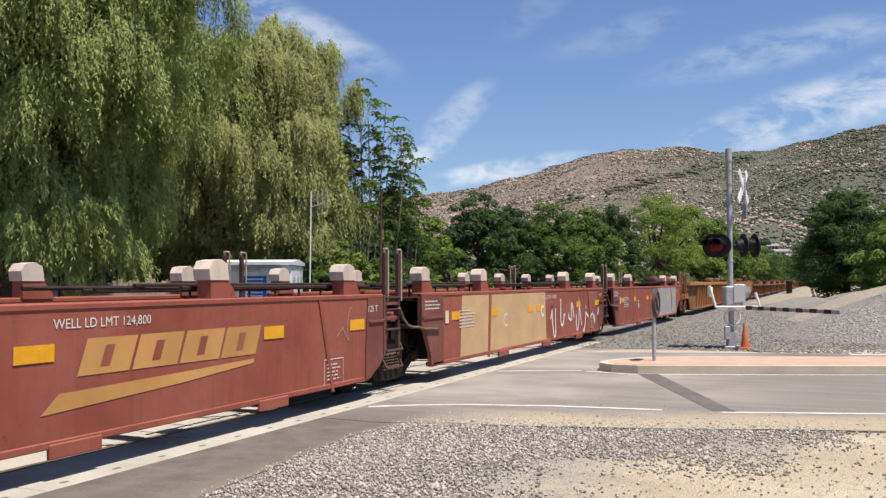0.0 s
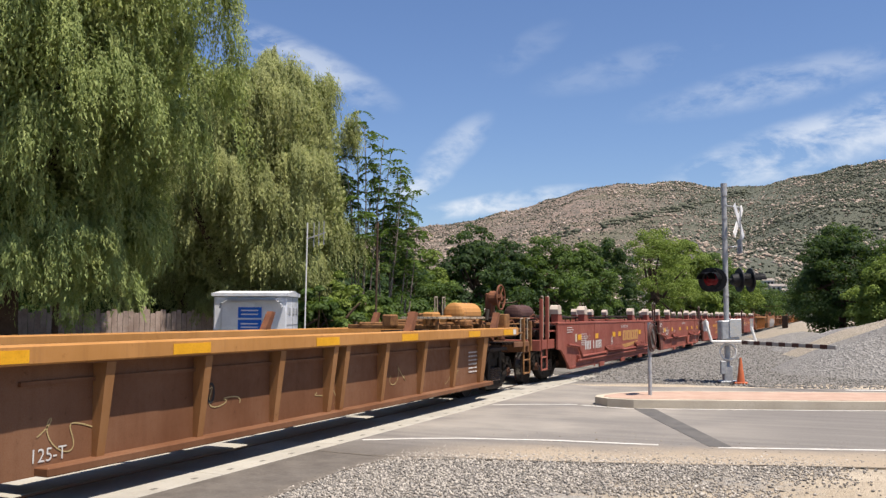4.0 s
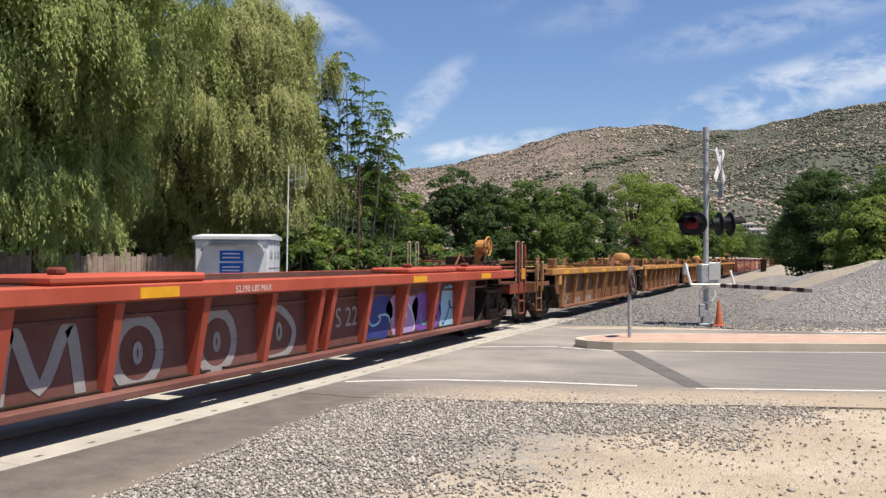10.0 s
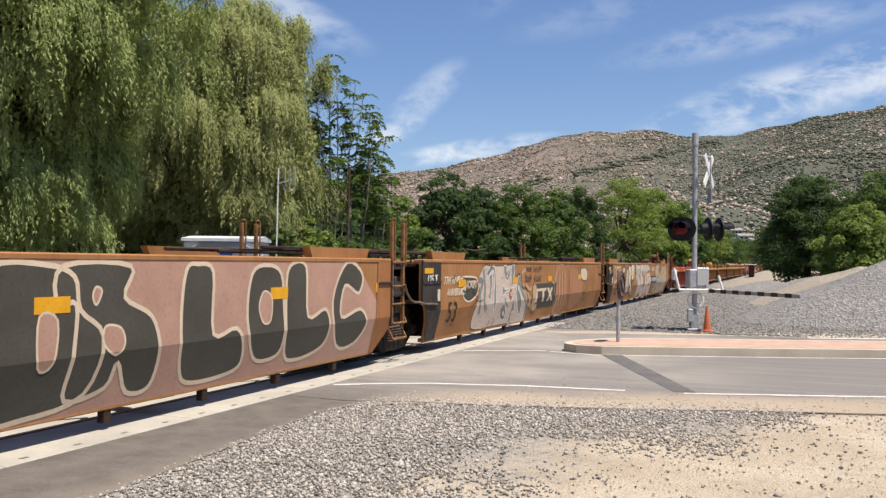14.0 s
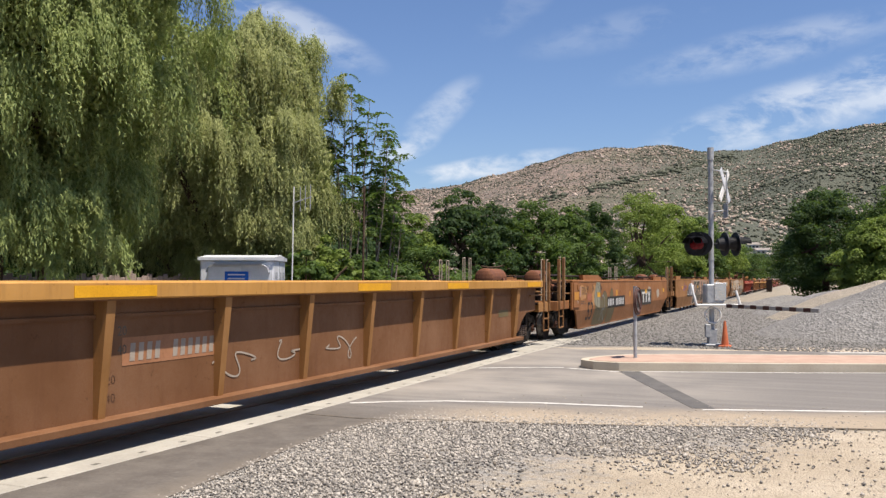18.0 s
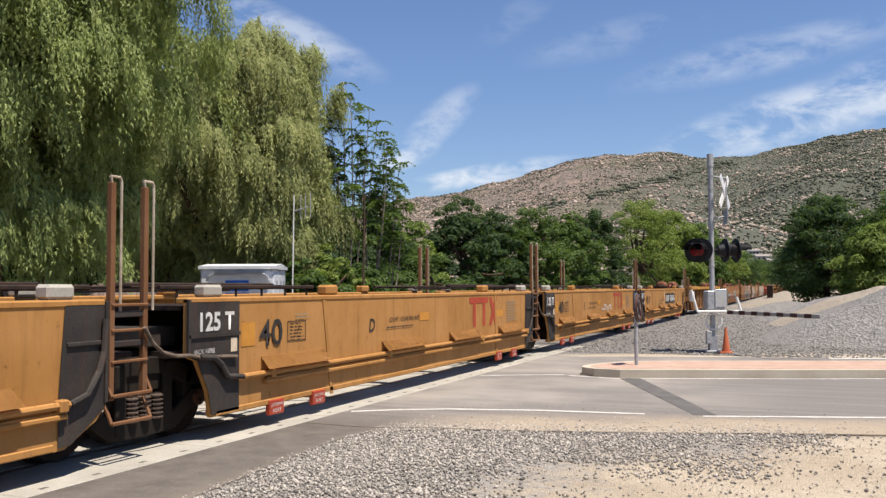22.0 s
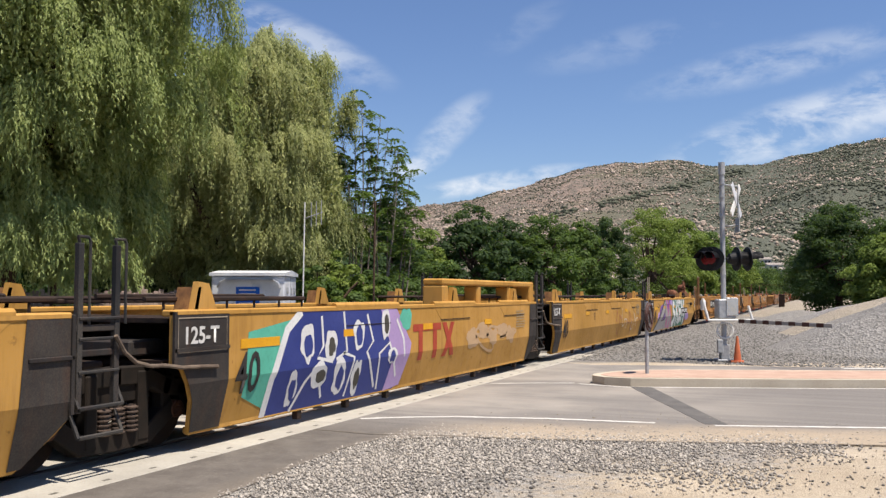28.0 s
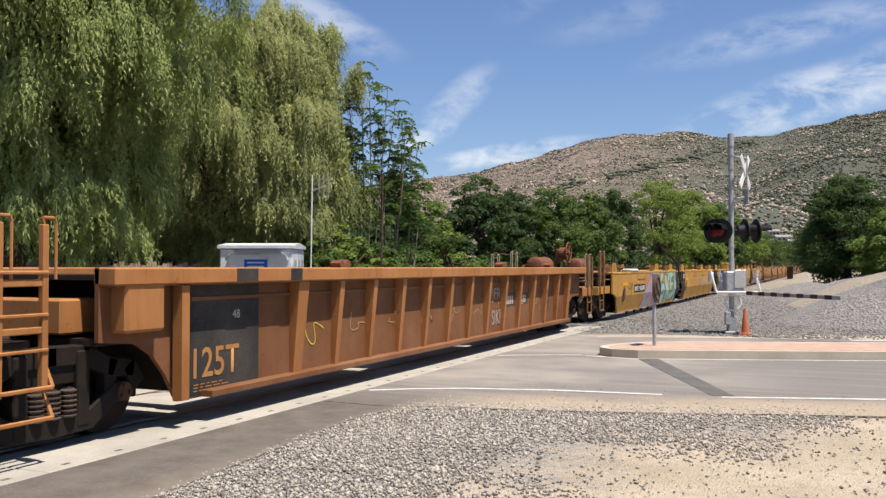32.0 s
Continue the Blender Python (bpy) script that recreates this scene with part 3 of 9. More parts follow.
crack_pts = [(-5.8, 9.75), (-5.0, 9.68), (-4.2, 9.9), (-3.4, 10.0), (-2.6, 10.2), (-1.6, 10.5), (-0.6, 10.85), (0.8, 11.25), (4, 12.4)]
strip("road_crack", [(x, y + 0.03 * math.sin(9 * x)) for x, y in crack_pts], 0.028, 0.005, M["crack"], "dark crack in the edge of the asphalt")
strip("road_crack_far", [(-2.2, 23.4), (-1.2, 22.9), (-0.4, 22.3), (0.6, 21.9)], 0.06, 0.005, M["tar"], "dark crack in the asphalt")

# raised island with a rounded nose
ISL = [(-4.05, 17.25), (-4.0, 16.9), (-3.7, 16.62), (-3.2, 16.55), (-0.2, 17.62), (1.3, 18.2), (24, 26.4), (24, 28.6), (1.4, 20.4), (-0.4, 19.75), (-2.6, 18.95), (-3.4, 18.5), (-3.85, 17.9)]
island = structure("pavement_island", slab(ISL, -0.05, 0.15), M["kerb"], "raised traffic island with a cream concrete kerb")
cen = Vector((0, 0.36)) 
inner = []
for i, (x, y) in enumerate(ISL):
    a, b = Vector(ISL[i - 1]), Vector(ISL[(i + 1) % len(ISL)])
    d = (b - a).normalized()
    inner.append((x - d.y * 0.17, y + d.x * 0.17))
structure("pavement_top", slab(inner, 0.1, 0.156), M["brick_red"], "reddish stamped concrete filling the island")

# ---- tracks and crossing ----
TRACK = -7.6
for i, side in enumerate((-0.7525, 0.7525)):
    x = TRACK + side
    bm = boxes((x - 0.036, x + 0.036, -60, 900, -0.045, 0.0), (x - 0.012, x + 0.012, -60, 900, -0.14, -0.04), (x - 0.075, x + 0.075, -60, 900, -0.16, -0.13))
    structure("track_rail" if i == 0 else "track_rail_near", bm, M["rail"], "worn steel rail")
tie_me = mesh_of("tie", boxes((-1.3, 1.3, -0.11, 0.11, -0.2, -0.02), bevel=0.012), plain("tie_wood", (0.075, 0.058, 0.046), (0.124, 0.1, 0.083), 4, 40, 0.9))
bed = structure("ballast", prism([(-2.0, -0.028), (-1.5, -0.026), (1.5, -0.026), (2.0, -0.028)], 24.9, 900), M["gravel"], "bed of grey track ballast")
bed.matrix_world = pose(TRACK, 0, 0, 0, 0, 90) @ pose(0, 0, 0)
for k in range(60):
    ob = new("tie", tie_me)
    ob.parent = bed
    ob.matrix_parent_inverse = bed.matrix_world.inverted()
    ob.matrix_basis = Matrix.Translation((TRACK, 25.3 + 0.6 * k, 0.0))
crossing = structure("crossing", boxes((TRACK - 1.76, TRACK + 1.76, -9.0, 24.8, -0.1, -0.05)), M["rubber"], "dark bed of the level crossing")
for x0, x1 in ((-1.745, -0.83), (-0.69, 0.69), (0.83, 1.745)):
    me = mesh_of("concrete_panel", boxes((x0, x1, 0.006, 2.434, -0.045, 0.003), bevel=0.012), M["concrete"])
    for k in range(14):
        ob = new("concrete_panel", me)
        ob.parent = crossing
        ob.matrix_basis = Matrix.Translation((TRACK, -9.2 + 2.44 * k, 0.0))


pin_me = mesh_of("lifting_hole", boxes((-0.022, 0.022, -0.04, 0.04, -0.01, 0.005)), plain("recess_grey", (0.108, 0.1, 0.083), (0.149, 0.137, 0.116)))
for k in range(56):
    ob = new("lifting_hole", pin_me)
    ob.parent = crossing
    ob.matrix_basis = Matrix.Translation((TRACK + 1.62, -8.9 + 0.61 * k, 0.0))


# ---- loose stone ----
def stones(name, pts, size, mat, label):
    """Many small eight-sided stones, each turned and squashed at random."""
    n = len(pts)
    base = np.array([(1, 0, 0), (-1, 0, 0), (0, 1, 0), (0, -1, 0), (0, 0, 1), (0, 0, -1)], float)
    tri = np.array([(0, 2, 4), (2, 1, 4), (1, 3, 4), (3, 0, 4), (2, 0, 5), (1, 2, 5), (3, 1, 5), (0, 3, 5)])
    s = size * rng.uniform(0.45, 1.2, (n, 1, 1)) * rng.uniform(0.6, 1.25, (n, 1, 3))
    a = rng.uniform(0, 6.3, n)
    c, d = np.cos(a)[:, None], np.sin(a)[:, None]
    v = base[None] * rng.uniform(0.75, 1.15, (n, 6, 1)) * s
    tilt = rng.uniform(-0.6, 0.6, n)[:, None]
    vx, vz = v[..., 0] * np.cos(tilt) - v[..., 2] * np.sin(tilt), v[..., 0] * np.sin(tilt) + v[..., 2] * np.cos(tilt)
    out = np.stack([vx * c - v[..., 1] * d, vx * d + v[..., 1] * c, vz * 0.75], -1) + np.asarray(pts)[:, None, :]
    f = tri[None] + 6 * np.arange(n)[:, None, None]
    ob = new(name, fast_mesh(name, out.reshape(-1, 3), f.reshape(-1, 3), mat))
    return tagged(ob, label, name.replace("_", " "), kind="stuff")


def stone_material(name, c1, c2):
    m, t, p = base_mat(name)
    geo = t.nodes.new("ShaderNodeNewGeometry")
    col = mixed(t, geo.outputs["Random Per Island"], c1, c2)
    fine = noise_of(t, coords(t, shift=False), 120.0, 3)
    col = mixed(t, ranged(t, fine, 0.5, 0.75, 0, 0.4), col, tuple(x * 0.6 for x in c1))
    t.links.new(col, p.inputs["Base Color"])
    p.inputs["Roughness"].default_value = 0.9
    return m


M["chip_far"] = stone_material("weathered_grey_stone", (0.083, 0.078, 0.071), (0.249, 0.235, 0.216))
M["chip"] = stone_material("crushed_grey_stone", (0.11, 0.1, 0.09), (0.47, 0.425, 0.365))
M["pebble"] = stone_material("brown_pebbles", (0.166, 0.137, 0.104), (0.415, 0.357, 0.282))


def near_gravel(n):
    x, y = rng.uniform(-5.0, 1.5, n), rng.uniform(2.5, 11.8, n)
    edge = -2.3 + np.maximum(y - 8.0, 0) * 0.85
    k = np.array([noise.fractal((a * 0.7, b * 0.7, 3.1), 0.8, 2.0, 4) for a, b in zip(x, y)])
    road_edge = np.interp(y, (2.5, 5.2, 8.6, 9.45), (-4.45, -4.55, -4.85, -4.75))
    keep = ((x - edge + k * 1.6 < rng.normal(0, 0.5, n)) | (rng.uniform(0, 1, n) < 0.022)) & (x > road_edge + 0.02 + rng.uniform(-0.15, 0.1, n)) & (y < 10.3 + 0.3 * (x + 3) + np.abs(rng.normal(0, 0.45, n)))
    return np.stack([x, y, np.full(n, -0.004)], -1)[keep]


stones("crushed_stone", near_gravel(80000), 0.017, M["chip"], "loose crushed grey stone beside the asphalt")
stones("crushed_stone", near_gravel(11000), 0.027, M["chip"], "larger loose crushed stones")
n = 2600
stones("pebbles", np.stack([rng.uniform(-4.5, 6, n), rng.uniform(3, 13, n), np.full(n, 0.0)], -1)[rng.uniform(0, 1, n) < 0.8], 0.014, M["pebble"], "small brown pebbles strewn over the dirt")
n = 90
stones("rocks", np.stack([rng.uniform(-3.5, 4, n), rng.uniform(6, 12.2, n), np.full(n, 0.0)], -1), 0.026, M["pebble"], "scattered fist-sized stones on the dirt")
n = 16000
fx, fy = rng.uniform(-6.2, 5.0, n), 22.9 + rng.uniform(0, 1, n) ** 1.8 * 34
keep = fy > 23.2 + 0.36 * fx + rng.normal(0, 0.4, n)
stones("crushed_stone", np.stack([fx, fy, np.full(n, -0.012)], -1)[keep], 0.045, M["chip_far"], "crushed grey stone spread beyond the road")


def heap(name, x, y, r, h, mat, label, squash=1.0, turn=0.0):
    bm = bmesh.new()
    rows = []
    for i in range(17):
        u = i / 16
        ring = []
        for k in range(48):
            a = 2 * math.pi * k / 48
            rr = r * u * (1 + 0.14 * noise.noise((math.cos(a) * 1.2 + x, math.sin(a) * 1.2, y)))
            z = h * (max(0.0, 1 - u ** 1.25)) * (1 + 0.18 * noise.noise((rr * math.cos(a) * 0.5 + x, rr * math.sin(a) * 0.5, 2))) + 0.05 * noise.noise((rr * math.cos(a) * 1.6, rr * math.sin(a) * 1.6, 7)) * (1 - u)
            ring.append(bm.verts.new((rr * math.cos(a), rr * math.sin(a) * squash, z - 0.05)))
        rows.append(ring)
    for a, b in zip(rows, rows[1:]):
        for k in range(48):
            j = (k + 1) % 48
            bm.faces.new((a[k], a[j], b[j], b[k]))
    bmesh.ops.remove_doubles(bm, verts=bm.verts, dist=0.001)
    ob = tagged(new(name, mesh_of(name, bm, mat, True)), label, "heap")
    ob.matrix_world = pose(x, y, 0, 0, 0, turn)
    return ob


heap("gravel_mound", 4.1, 30.5, 5.9, 2.1, M["gravel"], "large heap of grey crushed gravel beside the road", 0.8)
heap("sand_mound", 3.0, 42.5, 4.6, 1.75, M["sand"], "heap of pale sandy gravel", 0.8)
heap("gravel_mound", 1.6, 48.0, 4.4, 1.25, M["gravel"], "low heap of grey gravel")
heap("sand_mound", -1.4, 78, 4.2, 1.3, M["sand"], "small heap of sandy soil by the tracks", 1.5)
heap("sand_mound", -1.0, 64, 3.2, 0.75, M["gravel"], "low heap of gravel by the tracks", 1.5)


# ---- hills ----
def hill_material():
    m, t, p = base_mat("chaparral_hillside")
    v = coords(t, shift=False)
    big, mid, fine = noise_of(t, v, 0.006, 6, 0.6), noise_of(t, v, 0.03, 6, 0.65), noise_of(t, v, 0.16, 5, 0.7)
    # rock and scrub tones are greyed so that colour stands in for haze
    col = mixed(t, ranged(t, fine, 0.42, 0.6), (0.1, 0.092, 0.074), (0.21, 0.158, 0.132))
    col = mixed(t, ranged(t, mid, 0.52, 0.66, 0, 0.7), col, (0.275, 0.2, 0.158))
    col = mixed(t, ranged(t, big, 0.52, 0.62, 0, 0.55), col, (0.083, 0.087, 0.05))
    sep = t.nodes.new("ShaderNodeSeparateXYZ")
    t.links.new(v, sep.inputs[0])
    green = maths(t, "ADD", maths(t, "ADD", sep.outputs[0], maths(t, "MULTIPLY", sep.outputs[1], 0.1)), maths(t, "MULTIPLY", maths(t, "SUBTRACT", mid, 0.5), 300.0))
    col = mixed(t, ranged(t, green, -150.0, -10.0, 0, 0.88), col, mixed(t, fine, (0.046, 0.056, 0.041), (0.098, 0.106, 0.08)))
    t.links.new(col, p.inputs["Base Color"])
    p.inputs["Roughness"].default_value = 0.95
    bumped(t, p, fine, 1.0, 3.0)
    return m


RIDGE_B = (-60, -25, -12, -4.2, 0.95, 3.5, 5.85, 7.9, 11.9, 14.5, 16.0, 19.3, 21.1, 24.7, 30, 60)
RIDGE_E = (4.0, 8.0, 9.8, 9.15, 8.45, 7.97, 7.97, 8.4, 8.42, 7.98, 7.47, 6.6, 6.14, 5.7, 4.6, 3.0)


def hill_z(b, r):
    """Height of the land at bearing b, r metres off: a foothill to the right before the main ridge."""
    crest = math.tan(radians(float(np.interp(b, RIDGE_B, RIDGE_E)))) * 1500
    u = min(1.0, max(0.0, (r - 330) / (1500 - 330)))
    z = crest * (0.06 * u + 0.94 * u ** 1.75)
    x, y = -r * math.sin(radians(b)), r * math.cos(radians(b))
    amp = 26 * u * (1 - u) * 4
    z += amp * noise.fractal((x / 210, y / 210, 0.3), 0.9, 2.1, 5) * 0.6 + (4.0 * u) * noise.fractal((x / 40, y / 40, 5), 0.9, 2.1, 4)
    # a spur running down from the right
    spur = max(0.0, 1 - abs(b - (3.0 - (r - 700) * 0.012)) / 6.0)
    z += spur * 22 * math.sin(math.pi * u)
    if r > 1500:
        z -= (r - 1500) * 0.4
    return z


bs = np.arange(-45, 52.01, 0.35)
rs = np.concatenate([np.linspace(330, 1500, 80), [1560, 1650, 1800]])
hv, hf = [], []
for r in rs:
    for b in bs:
        hv.append((-r * math.sin(radians(b)), r * math.cos(radians(b)), hill_z(b, r) - 0.5))
nb = len(bs)
for i in range(len(rs) - 1):
    for k in range(nb - 1):
        hf.append((i * nb + k, i * nb + k + 1, (i + 1) * nb + k + 1, (i + 1) * nb + k))
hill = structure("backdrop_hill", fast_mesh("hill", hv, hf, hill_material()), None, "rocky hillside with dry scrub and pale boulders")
hill.data.shade_smooth()


def on_hill(n, lo=-9, hi=31, r0=480, r1=1500):
    b, r = rng.uniform(lo, hi, n), r1 - (r1 - r0) * rng.uniform(0, 1, n) ** 1.3
    return np.array([(-q * math.sin(radians(a)), q * math.cos(radians(a)), hill_z(a, q)) for a, q in zip(b, r)])


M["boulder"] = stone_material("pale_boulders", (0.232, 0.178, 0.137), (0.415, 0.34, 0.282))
# scrub tone lifted and greyed to paint in the distance haze
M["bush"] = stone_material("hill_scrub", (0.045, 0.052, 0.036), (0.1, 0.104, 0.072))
pts = on_hill(24000)
k = np.array([noise.fractal((p[0] / 150, p[1] / 150, 9), 0.9, 2, 4) for p in pts])
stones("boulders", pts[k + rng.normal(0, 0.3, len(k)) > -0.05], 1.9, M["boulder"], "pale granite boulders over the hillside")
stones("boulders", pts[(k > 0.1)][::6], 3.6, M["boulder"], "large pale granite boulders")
pts = on_hill(62000)
k = np.array([noise.fractal((p[0] / 120, p[1] / 120, 4), 0.9, 2, 4) - 0.42 * math.tanh((math.atan2(-p[0], p[1]) - 0.05) * 14) for p in pts])
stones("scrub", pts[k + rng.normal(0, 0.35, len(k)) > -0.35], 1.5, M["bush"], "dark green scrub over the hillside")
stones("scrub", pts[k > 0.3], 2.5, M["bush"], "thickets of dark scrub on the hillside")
# a line of taller growth along the ravine between the two slopes
rav = []
for b in rng.uniform(4.0, 16.0, 420):
    want = math.tan(radians(7.2 - (b - 5.8) * 0.21 + rng.normal(0, 0.09)))
    r = next((q for q in range(500, 1490, 12) if hill_z(b, q) / q > want), None)
    if r and noise.noise((b * 0.8, 3.3, 0)) > -0.15:
        rav.append((-r * math.sin(radians(b)), r * math.cos(radians(b)), hill_z(b, r)))
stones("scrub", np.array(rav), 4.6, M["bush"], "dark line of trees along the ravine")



def far_house(b, r, w, roof, label):
    h = thing("house", label, "house", pose(-r * math.sin(radians(b)), r * math.cos(radians(b)), hill_z(b, r) - 0.6, 0, 0, b + 14))
    part("wall", boxes((-w / 2, w / 2, -2.6, 2.6, 0, 2.7)), M["far_wall"], h)
    part("roof", prism([(-3.0, 2.65), (3.0, 2.65), (0, 3.9)], -w / 2 - 0.4, w / 2 + 0.4), M[roof], h)
    for x in (-w * 0.3, 0.0, w * 0.3):
        part("window", boxes((x - 0.6, x + 0.6, -2.66, -2.6, 0.9, 2.0)), M["rubber"], h)


M["far_wall"] = plain("pale_stucco", (0.498, 0.465, 0.415), (0.581, 0.548, 0.498), 0.6, 8, 0.9, 0, 0.1)
M["far_roof"] = plain("grey_roof_shingles", (0.207, 0.183, 0.166), (0.282, 0.249, 0.224), 0.8, 6, 0.9, 0, 0.2)
for hb, he, hw, words in ((2.35, 1.75, 8.0, "pale stucco house at the foot of the hill"), (1.7, 1.5, 7.0, "small pale house at the foot of the hill"), (2.9, 2.1, 6.0, "small pale house among the scrub")):
    hr = next(q for q in range(380, 1400, 5) if hill_z(hb, q) / q > math.tan(radians(he)))
    far_house(hb, hr, hw, "far_roof", words)


# ---- trees ----
def leaf_cards(centres, ups, length, width, face=None):
    """Leaves as narrow folded diamonds: centres (n, 3), directions (n, 3)."""
    n = len(centres)
    side = np.cross(ups, rng.normal(size=(n, 3)) if face is None else face + rng.normal(0, 0.45, (n, 3)))
    side /= np.linalg.norm(side, axis=1, keepdims=True) + 1e-9
    L, W = length * rng.uniform(0.65, 1.3, (n, 1)), width * rng.uniform(0.7, 1.25, (n, 1))
    v = np.stack([centres - ups * L / 2, centres + side * W / 2, centres + ups * L / 2, centres - side * W / 2], 1)
    f = np.arange(n * 4).reshape(-1, 4)
    return v.reshape(-1, 3), f


def leaflets(centres, ups, length, width, face):
    """Hanging leaflets, one narrow triangle each."""
    n = len(centres)
    side = np.cross(ups, face + rng.normal(0, 0.42, (n, 3)))
    side /= np.linalg.norm(side, axis=1, keepdims=True) + 1e-9
    L, W = length * rng.uniform(0.65, 1.35, (n, 1)), width * rng.uniform(0.7, 1.3, (n, 1))
    return np.stack([centres - ups * L / 2 + side * W / 2, centres - ups * L / 2 - side * W / 2, centres + ups * L / 2], 1).reshape(-1, 3)


def limb_mesh(bm, a, b, r0, r1, bend=0.3, n=6):
    a, b = Vector(a), Vector(b)
    off = Vector(rng.normal(0, 1, 3)) * bend
    prev, pr = a, r0
    for i in range(1, n + 1):
        u = i / n
        q = a.lerp(b, u) + off * math.sin(math.pi * u)
        r = r0 + (r1 - r0) * u
        rod(bm, prev, q, pr, 8, r)
        prev, pr = q, r


def unit_dirs(n):
    v = rng.normal(size=(n, 3))
    return v / np.linalg.norm(v, axis=1, keepdims=True)


def weeping_tree(pos, height, girth, mat, tresses, strands, label, turn=0.0, limbs=9, leaf=0.098):
    """A pepper tree: limbs under a ragged crown of leafy tresses that hang straight down. girth: (height, radius) pairs."""
    root = thing("pepper_tree", label, "tree", pose(pos[0], pos[1], 0, 0, 0, turn))
    gz, gr = [g[0] for g in girth], [g[1] for g in girth]
    sd = float(pos[0])

    def reach(z, a):
        r = np.interp(z, gz, gr)
        f, amp = (2.6, 0.6) if mat is M["pepper"] else (3.4, 1.0)
        lobes = np.array([noise.noise((f * math.cos(q) + sd, f * math.sin(q), h * f * 0.22)) for q, h in zip(a, z)])
        return r * np.clip(1.02 + amp * lobes, 0.62, 1.06)

    bm = bmesh.new()
    fork = height * 0.22
    limb_mesh(bm, (0.15, 0, -0.1), (-0.2, 0.1, fork), 0.4, 0.3, 0.1)
    for i in range(limbs):
        a = 2 * math.pi * i / limbs + rng.uniform(-0.3, 0.3)
        z = height * rng.uniform(0.45, 0.88)
        r = float(reach([z], [a])[0]) * rng.uniform(0.45, 0.8)
        limb_mesh(bm, (-0.2, 0.1, fork * rng.uniform(0.75, 1.0)), (r * math.cos(a), r * math.sin(a), z), 0.17, 0.03, 0.5)
    part("trunk", bm, M["bark"], root)
    # boughs: domes on the outside of the crown, each with its own tresses
    n = tresses
    nb = n // 9
    zb = height * (0.2 + 0.8 * rng.uniform(0, 1, nb) ** 0.85)
    ab = rng.uniform(0, 2 * math.pi, nb)
    rb = reach(zb, ab) * np.where(rng.uniform(0, 1, nb) < 0.7, rng.uniform(0.76, 1.1, nb), rng.uniform(0.5, 0.8, nb))
    pick = rng.integers(0, nb, n)
    wide = rng.uniform(0.35, 0.85, nb)[pick]
    du, dr = rng.normal(0, 1, n) * wide, -np.abs(rng.normal(0, 0.5, n)) * wide
    r0 = np.maximum(rb[pick] + dr, 0.3)
    a0 = ab[pick] + du / np.maximum(r0, 1.2)
    z0 = np.minimum(zb[pick] + 0.3 - 0.6 * du * du + rng.normal(0, 0.14, n), height * 1.05)
    size = rng.uniform(0.55, 1.5, n)
    hang = np.minimum(size * rng.uniform(0.6, 1.4, n), np.maximum(z0 - 1.7 - rng.uniform(0, 1.6, n), 0.3))
    m = strands
    shp = (n, m)
    ox, oy = rng.normal(0, 0.15, shp), rng.normal(0, 0.15, shp)
    out = np.stack([ox / 0.15 + 1.0 * np.cos(a0)[:, None], oy / 0.15 + 1.0 * np.sin(a0)[:, None]], -1)
    out /= np.linalg.norm(out, axis=-1, keepdims=True) + 1e-6
    face = np.concatenate([out * 0.8, np.full((*shp, 1), 0.5)], -1).reshape(-1, 3)
    sx = (r0 * np.cos(a0))[:, None] + ox * size[:, None]
    sy = (r0 * np.sin(a0))[:, None] + oy * size[:, None]
    sz = z0[:, None] + rng.normal(0, 0.1, shp) - 0.6 * (np.abs(ox) + np.abs(oy))
    ln = hang[:, None] * rng.uniform(0.45, 1.1, shp)
    vs = []
    per = 19
    for j in range(per):
        u = (j + rng.uniform(0, 1, shp)) / per
        bow = 0.05 * np.sin(u * 1.6)
        c = np.stack([sx * (1 + bow), sy * (1 + bow), sz - ln * u], -1)
        c += rng.normal(0, 0.03, (*shp, 3))
        # arching at the top of a tress, straight down at its tip
        lean = (0.7 - 0.65 * u)[..., None]
        d = np.concatenate([out * lean, -np.ones((*shp, 1))], -1) + rng.normal(0, 0.34, (*shp, 3))
        d = d.reshape(-1, 3)
        d /= np.linalg.norm(d, axis=1, keepdims=True)
        vs.append(leaflets(c.reshape(-1, 3), d, leaf, leaf * 0.3, face))
    # dense growth inside, round the limbs
    k = tresses * 110
    zi, ai = height * rng.uniform(0.3, 0.96, k), rng.uniform(0, 2 * math.pi, k)
    ri = reach(zi, ai) * rng.uniform(0.12, 0.82, k) ** 0.6
    vs.append(leaflets(np.stack([ri * np.cos(ai), ri * np.sin(ai), zi], -1), unit_dirs(k) * (0.6, 0.6, 1), leaf * 1.5, leaf * 0.75, unit_dirs(k)))
    v = np.concatenate(vs)
    part("crown", fast_mesh("crown", v, np.arange(len(v)).reshape(-1, 3), mat), None, root)
    return root


